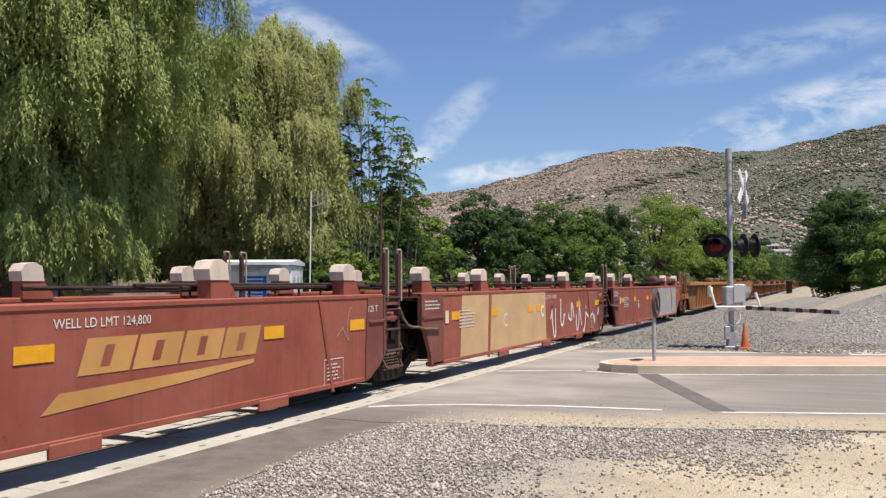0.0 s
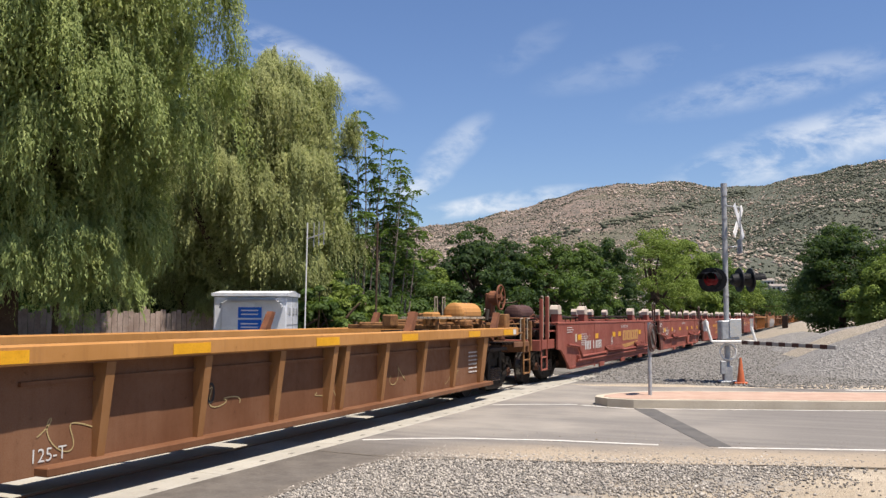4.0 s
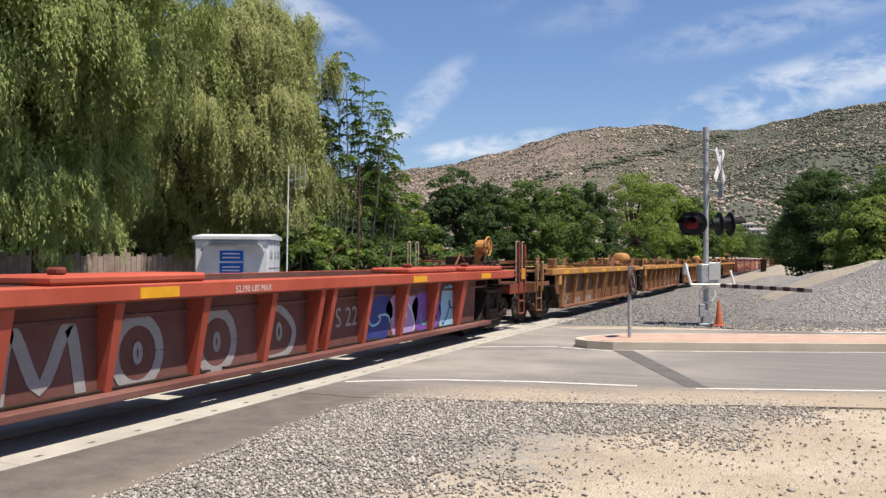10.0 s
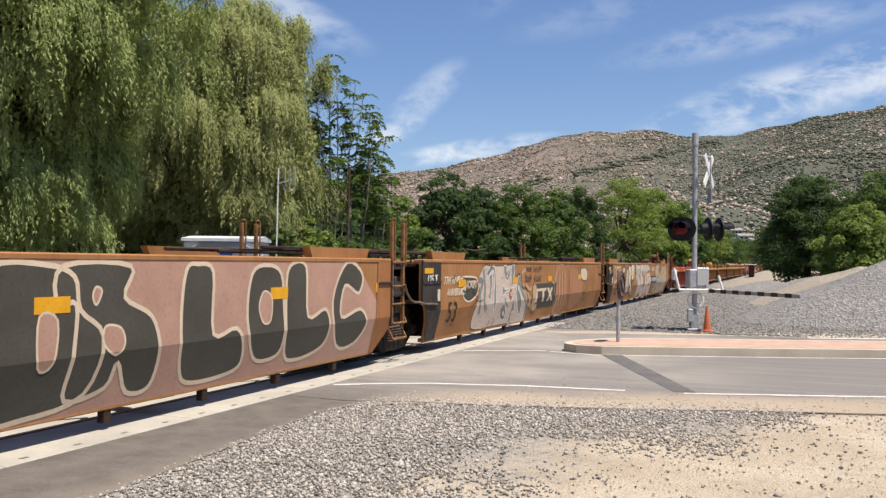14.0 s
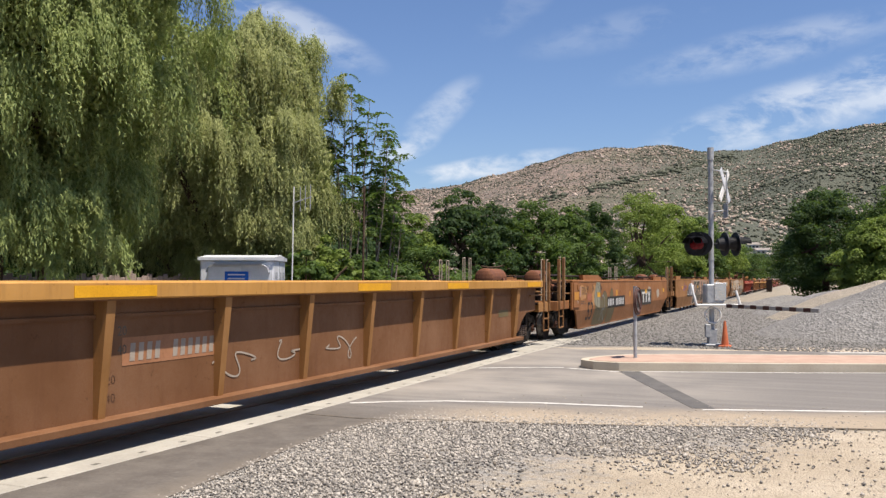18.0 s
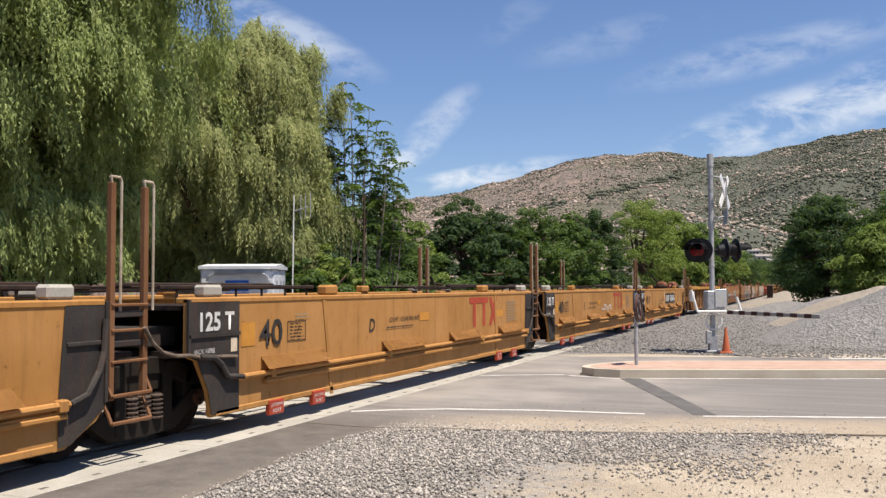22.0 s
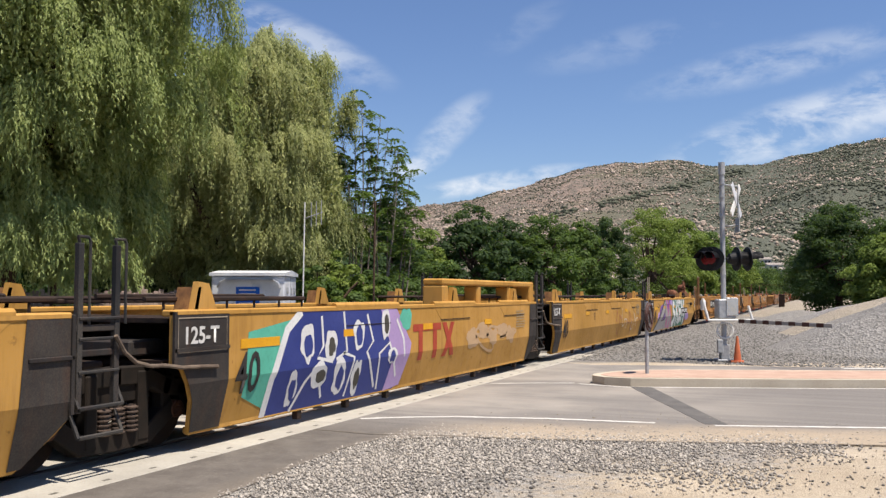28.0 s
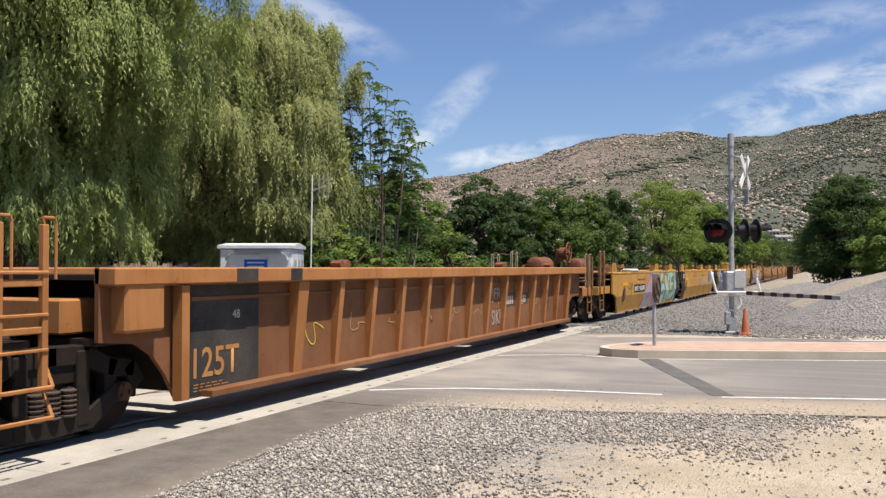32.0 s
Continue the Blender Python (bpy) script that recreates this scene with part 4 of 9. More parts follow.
def leafy_tree(pos, height, rad, mat, label, clumps=120, leaves=110, size=0.16, low=0.12, name="tree", bark="bark"):
    """A broadleaf tree: a trunk, limbs and a crown of many leaf clumps with gaps."""
    root = thing(name, label, "tree", pose(*pos))
    bm = bmesh.new()
    limb_mesh(bm, (0, 0, -0.1), (0, 0, height * 0.6), 0.035 * height, 0.012 * height, 0.25)
    d = unit_dirs(clumps)
    q = rng.uniform(0.25, 1.0, (clumps, 1)) ** 0.5
    c = d * q * np.array((rad, rad, height * (1 - low) / 2))
    taper = 1 - 0.38 * np.clip(c[:, 2:] / (height * (1 - low) / 2), -0.2, 1)
    c[:, :2] *= taper
    c[:, :2] += rng.normal(0, 0.12 * rad, (clumps, 2))
    c[:, 2] += height * (1 + low) / 2 * 0.97
    for i in range(0, clumps, max(1, clumps // 12)):
        limb_mesh(bm, (0, 0, height * rng.uniform(0.2, 0.55)), c[i], 0.014 * height, 0.004 * height, 0.2, 4)
    part("trunk", bm, M[bark], root)
    cr = rad * rng.uniform(0.15, 0.3, (clumps, 1, 1))
    e = unit_dirs(clumps * leaves).reshape(clumps, leaves, 3)
    e[:, :, 2] = np.abs(e[:, :, 2]) * 1.3 - 0.35
    lay = rng.uniform(0.3, 1.0, (clumps, leaves, 1)) ** 0.4
    p = (c[:, None, :] + e * lay * cr * np.array((1, 1, 0.75))).reshape(-1, 3)
    p[:, 2] = np.maximum(p[:, 2], 0.15)
    face = (e + np.array((0, 0, 0.35))).reshape(-1, 3)
    v, f = leaf_cards(p, np.cross(face, unit_dirs(len(p))), size, size * 0.6, face)
    part("crown", fast_mesh("crown", v, f, mat), None, root)
    return root


def feather_tree(bearing, far, tops, label):
    """A thin young tree: bare stems to the given tops (right, away, up) and flat sprays of long compound leaves."""
    p = heading(bearing, far)
    root = thing("young_tree", label, "tree", pose(p.x, p.y, 0, 0, 0, bearing))
    bm = bmesh.new()
    cs = []
    for top in tops:
        top = Vector(top)
        foot = Vector((top.x * 0.3 + rng.uniform(-0.2, 0.2), rng.uniform(-0.3, 0.3), -0.1))
        off = Vector(rng.normal(0, 0.12, 3))
        prev = foot
        for i in range(1, 8):
            u = i / 7
            q = foot.lerp(top, u) + off * math.sin(math.pi * u)
            rod(bm, prev, q, 0.04 - 0.03 * (i - 1) / 7, 6, 0.04 - 0.03 * u)
            prev = q
        for j in range(12):
            u = 0.5 + 0.5 * j / 11
            c = foot.lerp(top, u) + off * math.sin(math.pi * u)
            a = rng.uniform(0, 6.3)
            q = c + Vector((math.cos(a), math.sin(a), rng.uniform(0.0, 0.45))) * rng.uniform(0.2, 0.75) * (1.25 - 0.8 * u)
            rod(bm, c, q, 0.011, 5, 0.006)
            cs.append(q)
    part("trunk", bm, M["twig"], root)
    ps, ds = [], []
    for q in cs:
        for k in range(4):
            a = rng.uniform(0, 6.3)
            d = np.array((math.cos(a), math.sin(a), rng.uniform(-0.15, 0.3)))
            for j in range(10):
                w = np.array(q) + d * (0.04 + 0.036 * j) - np.array((0, 0, 0.0026 * j * j))
                for sg in (-1, 1):
                    sd = np.array((-d[1] * sg, d[0] * sg, 0.1)) + 0.5 * d
                    sd /= np.linalg.norm(sd)
                    ps.append(w + sd * 0.06)
                    ds.append(sd)
    v, f = leaf_cards(np.array(ps), np.array(ds), 0.12, 0.05)
    part("crown", fast_mesh("crown", v, f, M["leaf"]), None, root)
    return root


BIG = ((1.2, 1.6), (2.4, 2.4), (4.0, 2.95), (5.5, 3.45), (6.6, 4.2), (8.0, 4.5), (9.4, 4.5), (10.6, 4.0), (11.5, 2.8), (12.4, 0.6))
MID = ((1.2, 2.1), (3.0, 2.6), (5.5, 2.8), (6.8, 2.6), (7.9, 2.4), (8.6, 2.05), (9.3, 1.3), (9.8, 0.3))
weeping_tree(heading(49.0, 20.5), 12.4, BIG, M["pepper"], 1250, 31, "large weeping pepper tree with hanging green foliage")
weeping_tree(heading(54.5, 24.5), 12.0, BIG, M["pepper"], 200, 22, "weeping pepper tree with dense hanging foliage", 140)
weeping_tree(heading(34.7, 27.5), 9.3, MID, M["pepper2"], 1000, 31, "weeping pepper tree with dry yellow-green foliage", 60)
weeping_tree(heading(39.2, 30.5), 8.9, MID, M["pepper2"], 460, 22, "weeping pepper tree behind the fence", 200)
feather_tree(28.4, 28, ((-0.1, 0, 8.15), (0.75, 0.2, 7.3), (-0.5, -0.3, 6.9), (0.5, 0.3, 6.5), (1.3, -0.2, 6.3), (0.15, -0.3, 7.6), (1.0, 0.4, 6.9), (-0.2, 0.4, 6.1)), "thin young tree with feathery compound leaves")
feather_tree(26.6, 29, ((0.85, 0, 5.75), (1.05, 0.2, 4.9), (0.35, -0.2, 6.4), (-0.4, 0.3, 6.0), (0.1, 0, 5.2), (0.6, 0.4, 5.3)), "thin young tree with bare lower stems")

# row along the far side of the tracks: bearing, distance, height, radius, leaf, words
for b, d, hgt, rad, mat, words, lf in (
        (26.3, 41, 6.0, 1.5, "leaf_dark", "slender dark green tree", 130), (24.2, 46, 5.0, 1.7, "leaf_light", "light green bushy tree", 110),
        (20.9, 48, 6.7, 2.2, "leaf_dark", "dense dark green tree", 130), (18.6, 52, 6.3, 1.9, "leaf_dark", "dense dark green tree", 110), (16.4, 54, 6.6, 2.5, "leaf", "broad green tree", 130),
        (14.0, 58, 6.5, 2.2, "leaf", "broad green tree", 120), (12.4, 66, 7.4, 2.2, "leaf_dark", "dark green tree", 120), (9.6, 80, 9.6, 3.6, "leaf_light", "broad light green tree", 140),
        (7.6, 98, 9.8, 3.6, "leaf_light", "broad light green tree", 120), (6.2, 118, 9.8, 4.0, "leaf", "broad green tree", 110), (5.0, 150, 9.5, 4.6, "leaf_light", "light green tree", 90),
        (4.0, 190, 9.5, 5.5, "leaf_dark", "dark green tree far off", 80), (3.2, 250, 10.5, 7.0, "leaf", "green tree far off", 80), (2.4, 320, 10.0, 8.0, "leaf_dark", "dark green trees far off", 80)):
    p = heading(b, d)
    leafy_tree((p.x, p.y, 0), hgt, rad, M[mat], words + " beyond the tracks", 170, lf, 0.19 if d < 90 else 0.34, 0.02)
for b, d, hgt, rad, mat in ((-1.2, 70, 8.6, 3.3, "leaf_dark"), (-4.0, 60, 5.4, 2.4, "leaf_light"), (-5.6, 66, 8.2, 3.4, "leaf"), (-0.2, 100, 7.5, 4.0, "leaf_dark")):
    p = heading(b, d)
    leafy_tree((p.x, p.y, 0), hgt, rad, M[mat], "dense round green tree beside the tracks", 260, 150, 0.2, 0.0)
# undergrowth behind the hut and along the fence
for b, d, hgt, rad, mat in ((31.0, 24.5, 2.6, 1.0, "leaf"), (29.4, 26, 3.0, 1.1, "leaf_light"), (27.6, 27, 2.6, 1.1, "leaf"), (25.6, 33, 2.9, 1.4, "leaf"),
                            (23.0, 38, 3.6, 1.8, "leaf"), (33, 35, 4.5, 2.6, "leaf_dark"), (37, 37, 4.5, 3.0, "leaf_dark"), (41.5, 37, 4.6, 3.0, "leaf_dark"), (46, 36, 5.6, 3.2, "leaf_dark"), (51, 35, 5.6, 3.2, "leaf_dark"), (56, 34, 5.6, 3.2, "leaf_dark"), (29.5, 38, 4.6, 2.4, "leaf_dark")):
    p = heading(b, d)
    leafy_tree((p.x, p.y, 0), hgt, rad, M[mat], "leafy green bush beside the tracks", 60 if rad < 2 else 170, 110, 0.15 if rad < 2 else 0.24, 0.02, "bush")

# ---- fence ----
fence = thing("fence", "weathered red-brown board fence under the trees", "fence")
f0, f1 = heading(52, 24.5), heading(33.5, 27.5)
flen = (f1 - f0).length
fdir = (f1 - f0).normalized()
fence.matrix_world = Matrix.Translation((f0.x, f0.y, 0)) @ pose(0, 0, 0, 0, 0, math.degrees(math.atan2(fdir.y, fdir.x)))
slat_me = [mesh_of("slat", boxes((0, 0.142, -0.01, 0.012, 0.04, 1.72 + 0.05 * k), bevel=0.004), M["fence"]) for k in range(3)]
for k in range(int(flen / 0.15)):
    ob = part("slat", slat_me[(k * 7) % 3], None, fence)
    ob.matrix_basis = pose(0.15 * k, rng.uniform(-0.012, 0.012), 0, 0, 0, rng.uniform(-1, 1))
post_me = mesh_of("post", boxes((-0.05, 0.05, 0.02, 0.12, 0, 1.9), bevel=0.01), M["fence"])
for k in range(int(flen / 2.4) + 1):
    part("post", post_me, None, fence).matrix_basis = pose(2.4 * k, 0, 0)

# ---- signal hut ----
def hood_bm():
    """A bent sheet that stands out over the hut's front like an upturned U."""
    edge = [(-0.68, 1.84), (-0.64, 1.96), (-0.52, 2.03), (0.62, 2.03), (0.74, 1.96), (0.78, 1.84)]
    bm = bmesh.new()
    rows = [[bm.verts.new((x, y, z)) for x, z in edge] for y in (-0.75, -0.95)]
    for k in range(len(edge) - 1):
        bm.faces.new((rows[0][k], rows[0][k + 1], rows[1][k + 1], rows[1][k]))
    bmesh.ops.solidify(bm, geom=bm.faces[:], thickness=0.035)
    return bm


hut = thing("signal_hut", "grey aluminium signal hut with a blue notice", "signal hut", pose(-12.55, 18.1, 0, 0, 0, 22))
part("body", boxes((-0.86, 0.86, -0.75, 0.75, 0.12, 2.12), bevel=0.03), M["alu"], hut)
part("roof", prism([(-0.8, 2.12), (-0.8, 2.19), (0, 2.26), (0.8, 2.19), (0.8, 2.12)], -0.9, 0.9), M["alu"], hut)
part("base", boxes((-0.9, 0.9, -0.8, 0.8, 0, 0.12)), M["concrete"], hut)
door = part("door", boxes((-0.66, 0.1, -0.775, -0.75, 0.2, 1.98), bevel=0.006), M["alu"], hut)
part("handle", rods(0.015, (0.02, -0.8, 1.05), (0.02, -0.8, 1.25)), M["steel"], door)
part("hood", hood_bm(), M["alu"], hut, "projecting sheet-metal hood")
for z0, z1 in ((1.3, 1.57), (1.61, 1.86)):
    part("notice", boxes((-0.27, 0.28, -0.782, -0.776, z0, z1)), M["blue"], hut, "blue notice with white bars")
for z in (1.58, 1.66, 1.88, 1.97):
    part("notice_line", boxes((-0.2, 0.2, -0.785, -0.783, z - 0.2, z - 0.17)), M["white"], hut)
for y in (-0.4, 0.1, 0.5):
    part("vent", boxes((0.861, 0.875, y - 0.1, y + 0.1, 1.7, 1.85), bevel=0.005), M["galv"], hut)
part("side_seam", boxes((0.861, 0.868, -0.02, 0.0, 0.15, 2.1), (0.861, 0.868, -0.74, 0.74, 1.45, 1.46)), M["galv"], hut)
mast = thing("antenna_mast", "thin grey radio antenna mast with cross elements", "antenna", pose(-11.62, 18.75, 0))
part("pole", rods(0.017, (0, 0, 0), (0.05, 0, 3.95)), M["white"], mast)
part("boom", rods(0.014, (0.04, 0, 3.55), (0.5, 0.1, 3.7)), M["galv"], mast)
for k, x in enumerate((0.2, 0.34, 0.48)):
    part("element", rods(0.011, (x, 0.06, 3.35 + 0.02 * k), (x, 0.06, 3.95 + 0.02 * k)), M["galv"], mast)
# the one at 46.5 degrees stands in for a tree trunk
for b, d, hgt in ((46.5, 21.5, 3.4), (27.3, 24, 4.2)):
    p = heading(b, d)
    po = thing("post", "slender dark upright beside the fence", "post", pose(p.x, p.y, 0))
    part("shaft", rods(0.07 if b > 40 else 0.03, (0, 0, 0), (0.05, 0, hgt)), M["bark"], po)

# ---- crossing signal ----
sig = thing("crossing_signal", "railway crossing signal mast with dark red lights", "crossing signal", pose(-2.22, 23.9, 0, 0, 0, 20))
part("pole", rods(0.065, (0, 0, 0.1), (0, 0, 4.85), n=14), M["galv"], sig, smooth=False)
part("finial", rods(0.085, (0, 0, 4.8), (0, 0, 5.12), n=12), M["galv"], sig)
for z in (2.2, 3.2, 3.7, 4.2, 4.55):
    part("band", rods(0.078, (0, 0, z), (0, 0, z + 0.05), n=12), M["galv"], sig)
part("base", boxes((-0.11, 0.11, -0.11, 0.11, 0.02, 0.42), (-0.22, 0.24, -0.22, 0.22, 0.0, 0.05), bevel=0.012), M["galv"], sig)
part("junction_box", boxes((-0.2, -0.06, -0.16, -0.05, 0.22, 0.55), bevel=0.012), M["galv"], sig)
part("conduit", ring_bm((0, -0.1, 0.78), 0.2, 0.026, True), M["white"], sig)


def lamp_head(x, y, face, name="light"):
    """A round black background with a hooded dark red lens."""
    h = part(name, bmesh.new(), M["blacklight"], sig)
    bm = bmesh.new()
    bmesh.ops.create_cone(bm, cap_ends=True, segments=28, radius1=0.31, radius2=0.31, depth=0.03, matrix=pose(0, 0, 0, 90, 0, 0))
    bmesh.ops.create_cone(bm, cap_ends=True, segments=20, radius1=0.13, radius2=0.19, depth=0.2, matrix=pose(0, 0.1, 0, 90, 0, 0))
    h.data = mesh_of("light", bm, M["blacklight"])
    bm = bmesh.new()
    bmesh.ops.create_uvsphere(bm, u_segments=18, v_segments=8, radius=0.155, matrix=pose(0, -0.02, 0) @ Matrix.Diagonal((1, 0.35, 1, 1)))
    part("lens", bm, M["lens"], h, smooth=True)
    bm = bmesh.new()
    rows = []
    for y0, r in ((-0.01, 0.2), (-0.36, 0.17)):
        rows.append([bm.verts.new((r * math.cos(a), y0, r * math.sin(a))) for a in np.linspace(0.05, math.pi - 0.05, 14)])
    for i in range(13):
        bm.faces.new((rows[0][i], rows[0][i + 1], rows[1][i + 1], rows[1][i]))
    bmesh.ops.solidify(bm, geom=bm.faces[:], thickness=0.008)
    part("hood", bm, M["blacklight"], h)
    h.matrix_basis = pose(x, y, 2.62, 0, 0, face)
    return h


part("crossarm", boxes((-0.34, 0.6, -0.02, 0.03, 2.6, 2.65), bevel=0.008), M["blacklight"], sig)
lamp_head(-0.3, -0.1, -30)
lamp_head(-0.42, -0.02, -42)
lamp_head(0.36, 0.06, 98)
lamp_head(0.66, 0.12, 98)
# crossbuck seen nearly edge-on
buck = part("crossbuck", boxes((-0.01, 0.012, -0.53, 0.53, -0.09, 0.09), bevel=0.003), M["white"], sig, "white crossed boards")
buck.matrix_basis = pose(0.36, 0.05, 4.14, 0, 0, -33) @ pose(0, 0, 0, 48, 0, 0)
b2 = part("crossbuck_board", boxes((0.014, 0.03, -0.53, 0.53, -0.09, 0.09), bevel=0.003), M["alu"], sig)
b2.matrix_basis = pose(0.36, 0.05, 4.14, 0, 0, -33) @ pose(0, 0, 0, -48, 0, 0)
part("track_count_plate", boxes((0.39, 0.41, -0.12, 0.28, 3.3, 3.68), bevel=0.003), M["galv"], sig)
part("bracket", rods(0.018, (0, 0, 4.55), (0.42, 0.05, 4.5), (0.42, 0.05, 3.5), (0, 0, 3.45)), M["galv"], sig)
mech = part("gate_mechanism", boxes((-0.2, 0.26, -0.26, 0.16, 1.08, 1.58), bevel=0.03), M["galv"], sig, "bright metal gate mechanism housing")
part("cover", boxes((0.0, 0.3, -0.28, -0.265, 1.16, 1.62), bevel=0.01), M["mirror"], mech)
part("counterweight_frame", rods(0.032, (-0.62, -0.35, 1.6), (-0.48, -0.38, 1.05), (0.62, -0.38, 1.05), (0.52, -0.35, 1.42)), M["white"], sig, "white bent counterweight frame")
part("counterweight", boxes((-0.62, -0.52, -0.3, -0.1, 1.3, 1.56), bevel=0.02), M["alu"], sig)
arm = part("gate_arm", bmesh.new(), M["white"], sig)
N_ST = 14
bm = bmesh.new()
L_ARM = 3.35
box(bm, 0.3, L_ARM, -0.025, 0.025, -0.045, 0.045, 0.006)
# arm grey and stripe red are darkened: its shaded side is painted in
arm.data = mesh_of("gate_arm", bm, plain("shaded_white_arm_paint", (0.249, 0.241, 0.232), (0.332, 0.324, 0.307), 4, 30, 0.7, 0, 0.05))
for k in range(N_ST):
    if k % 2 == 0:
        x0 = 0.32 + (L_ARM - 0.34) * k / N_ST
        part("stripe", boxes((x0, x0 + (L_ARM - 0.34) / N_ST, -0.028, 0.028, -0.048, 0.048)), M["maroon_dark"], arm)
arm.matrix_basis = pose(0.1, -0.3, 1.04, 0, 0.4, -66)

cone = thing("traffic_cone", "orange plastic traffic cone beside the signal", "traffic cone", pose(-1.88, 23.67, 0))
bm = bmesh.new()
bmesh.ops.create_cone(bm, cap_ends=True, segments=24, radius1=0.1, radius2=0.025, depth=0.62, matrix=pose(0, 0, 0.34))
part("body", bm, M["cone"], cone, smooth=False)
part("base", boxes((-0.15, 0.15, -0.15, 0.15, -0.01, 0.035), bevel=0.01), M["cone"], cone)

sign = thing("road_sign", "round sign seen edge-on on a grey post", "road sign", pose(-3.08, 17.6, 0.15, 0, 0, 86))
part("post", rods(0.036, (0, 0, 0), (0, 0, 1.41), n=10), M["galv"], sign)
bm = bmesh.new()
bmesh.ops.create_cone(bm, cap_ends=True, segments=30, radius1=0.275, radius2=0.275, depth=0.014, matrix=pose(0, -0.05, 1.12, 90, 0, 0))
# the plate's dark grey puts the shade on the sign into its colour
part("plate", bm, plain("shaded_sign_plate", (0.124, 0.108, 0.1), (0.174, 0.154, 0.141), 4, 30, 0.6, 0.0, 0.1), sign)
for dy in (-0.012, 0.012):
    part("ring", ring_bm((0, -0.05 + dy, 1.12), 0.22, 0.022, True), M["maroon_dark"], sign)
    part("slash", rods(0.02, (-0.15, -0.05 + dy, 1.27), (0.15, -0.05 + dy, 0.97), n=6), M["maroon_dark"], sign)
    part("symbol", boxes((-0.07, 0.07, -0.052 + dy, -0.048 + dy, 1.0, 1.24)), M["ink"], sign)
bm = bmesh.new()
bmesh.ops.create_cone(bm, cap_ends=False, segments=30, radius1=0.28, radius2=0.28, depth=0.03, matrix=pose(0, -0.05, 1.12, 90, 0, 0))
part("rim", bm, M["maroon_dark"], sign)
kit = thing("relay_post", "dark relay post on a low base beside the tracks", "relay post", pose(-2.6, 76, 0))
part("post", boxes((-0.22, 0.22, -0.2, 0.2, 0, 1.75), bevel=0.03), M["steel"], kit)
part("base", boxes((-0.95, 0.95, -0.3, 0.3, -0.02, 0.12), bevel=0.02), M["steel"], kit)


# ---- train ----
def spray(name, c):
    return plain(name, c, tuple(min(1.0, x * 1.15 + 0.01) for x in c), 2.0, 25, 0.6, 0, 0.05)


S = dict(cream=spray("cream_spray", (0.515, 0.415, 0.299)), tanpatch=spray("tan_spray_patch", (0.415, 0.274, 0.141)), pale=spray("pale_pink_spray", (0.34, 0.2, 0.145)), grey=spray("grey_spray", (0.249, 0.249, 0.257)),
         dark=spray("charcoal_spray", (0.052, 0.047, 0.036)), navy=spray("navy_spray", (0.025, 0.037, 0.166)), teal=spray("teal_spray", (0.083, 0.349, 0.249)), mint=spray("mint_spray", (0.29, 0.42, 0.36)),
         lilac=spray("lilac_spray", (0.332, 0.232, 0.415)), purple=spray("purple_spray", (0.166, 0.066, 0.29)), pink=spray("magenta_spray", (0.415, 0.075, 0.207)), white=spray("white_spray", (0.564, 0.556, 0.539)),
         dusty=spray("dusty_silver_spray", (0.33, 0.26, 0.19)), bone2=spray("worn_bone_spray", (0.4, 0.3, 0.22)), ghost=spray("faded_white_spray", (0.332, 0.274, 0.216)), green=spray("dark_green_spray", (0.042, 0.133, 0.091)), silver=spray("silver_spray", (0.27, 0.255, 0.245)), haze=spray("faded_lilac_spray", (0.39, 0.257, 0.141)), haze2=spray("faded_grey_spray", (0.332, 0.249, 0.116)), yel=spray("yellow_spray", (0.498, 0.432, 0.042)),
         dull=spray("worn_silver_spray", (0.3, 0.25, 0.2)), buff=spray("faded_buff_patch", (0.37, 0.185, 0.07)), smudge=spray("worn_dark_patch", (0.07, 0.05, 0.036)), moss=spray("dull_moss_spray", (0.115, 0.088, 0.04)), ghost_r=spray("faded_red_spray", (0.282, 0.1, 0.05)), bone=spray("bone_white_spray", (0.457, 0.373, 0.307)), russet=spray("russet_spray", (0.299, 0.137, 0.066)), slate=spray("slate_grey_spray", (0.174, 0.178, 0.162)), olive=spray("grey_green_spray", (0.224, 0.207, 0.149)), sky=spray("light_blue_spray", (0.249, 0.415, 0.515)))

glyphs = {}


def text_bm(txt, size, fat=0.0, shear=0.0):
    """Flat letters in (x, y), from the built-in font."""
    key = (txt, size, fat, shear)
    if key not in glyphs:
        cu = bpy.data.curves.new("letters", "FONT")
        cu.body, cu.size, cu.offset, cu.shear, cu.resolution_u = txt, size, fat, shear, 3
        ob = bpy.data.objects.new("letters", cu)
        glyphs[key] = bpy.data.meshes.new_from_object(ob)
        bpy.data.objects.remove(ob)
    bm = bmesh.new()
    bm.from_mesh(glyphs[key])
    return bm


def well_side_x(st, z):
    """Distance of the outer skin from the centre line at height z."""
    if st["kind"] == "tumble":
        return st["out"] if z >= st["brk"] else st["out"] - (st["brk"] - z) * 0.24
    if st["kind"] == "rib":
        return st["out"] - st["recess"]
    return st["out"]


def wrap(bm, st, proud):
    """Lays a flat (y, z) sheet, drawn in (x, y), on the near side of a car."""
    if st["kind"] == "tumble":
        bmesh.ops.bisect_plane(bm, geom=bm.verts[:] + bm.edges[:] + bm.faces[:], plane_co=(0, st["brk"], 0), plane_no=(0, 1, 0))
    for v in bm.verts:
        y, z = v.co.x, v.co.y
        v.co = (well_side_x(st, z) + proud, y, z)
    bm.normal_update()
    return bm


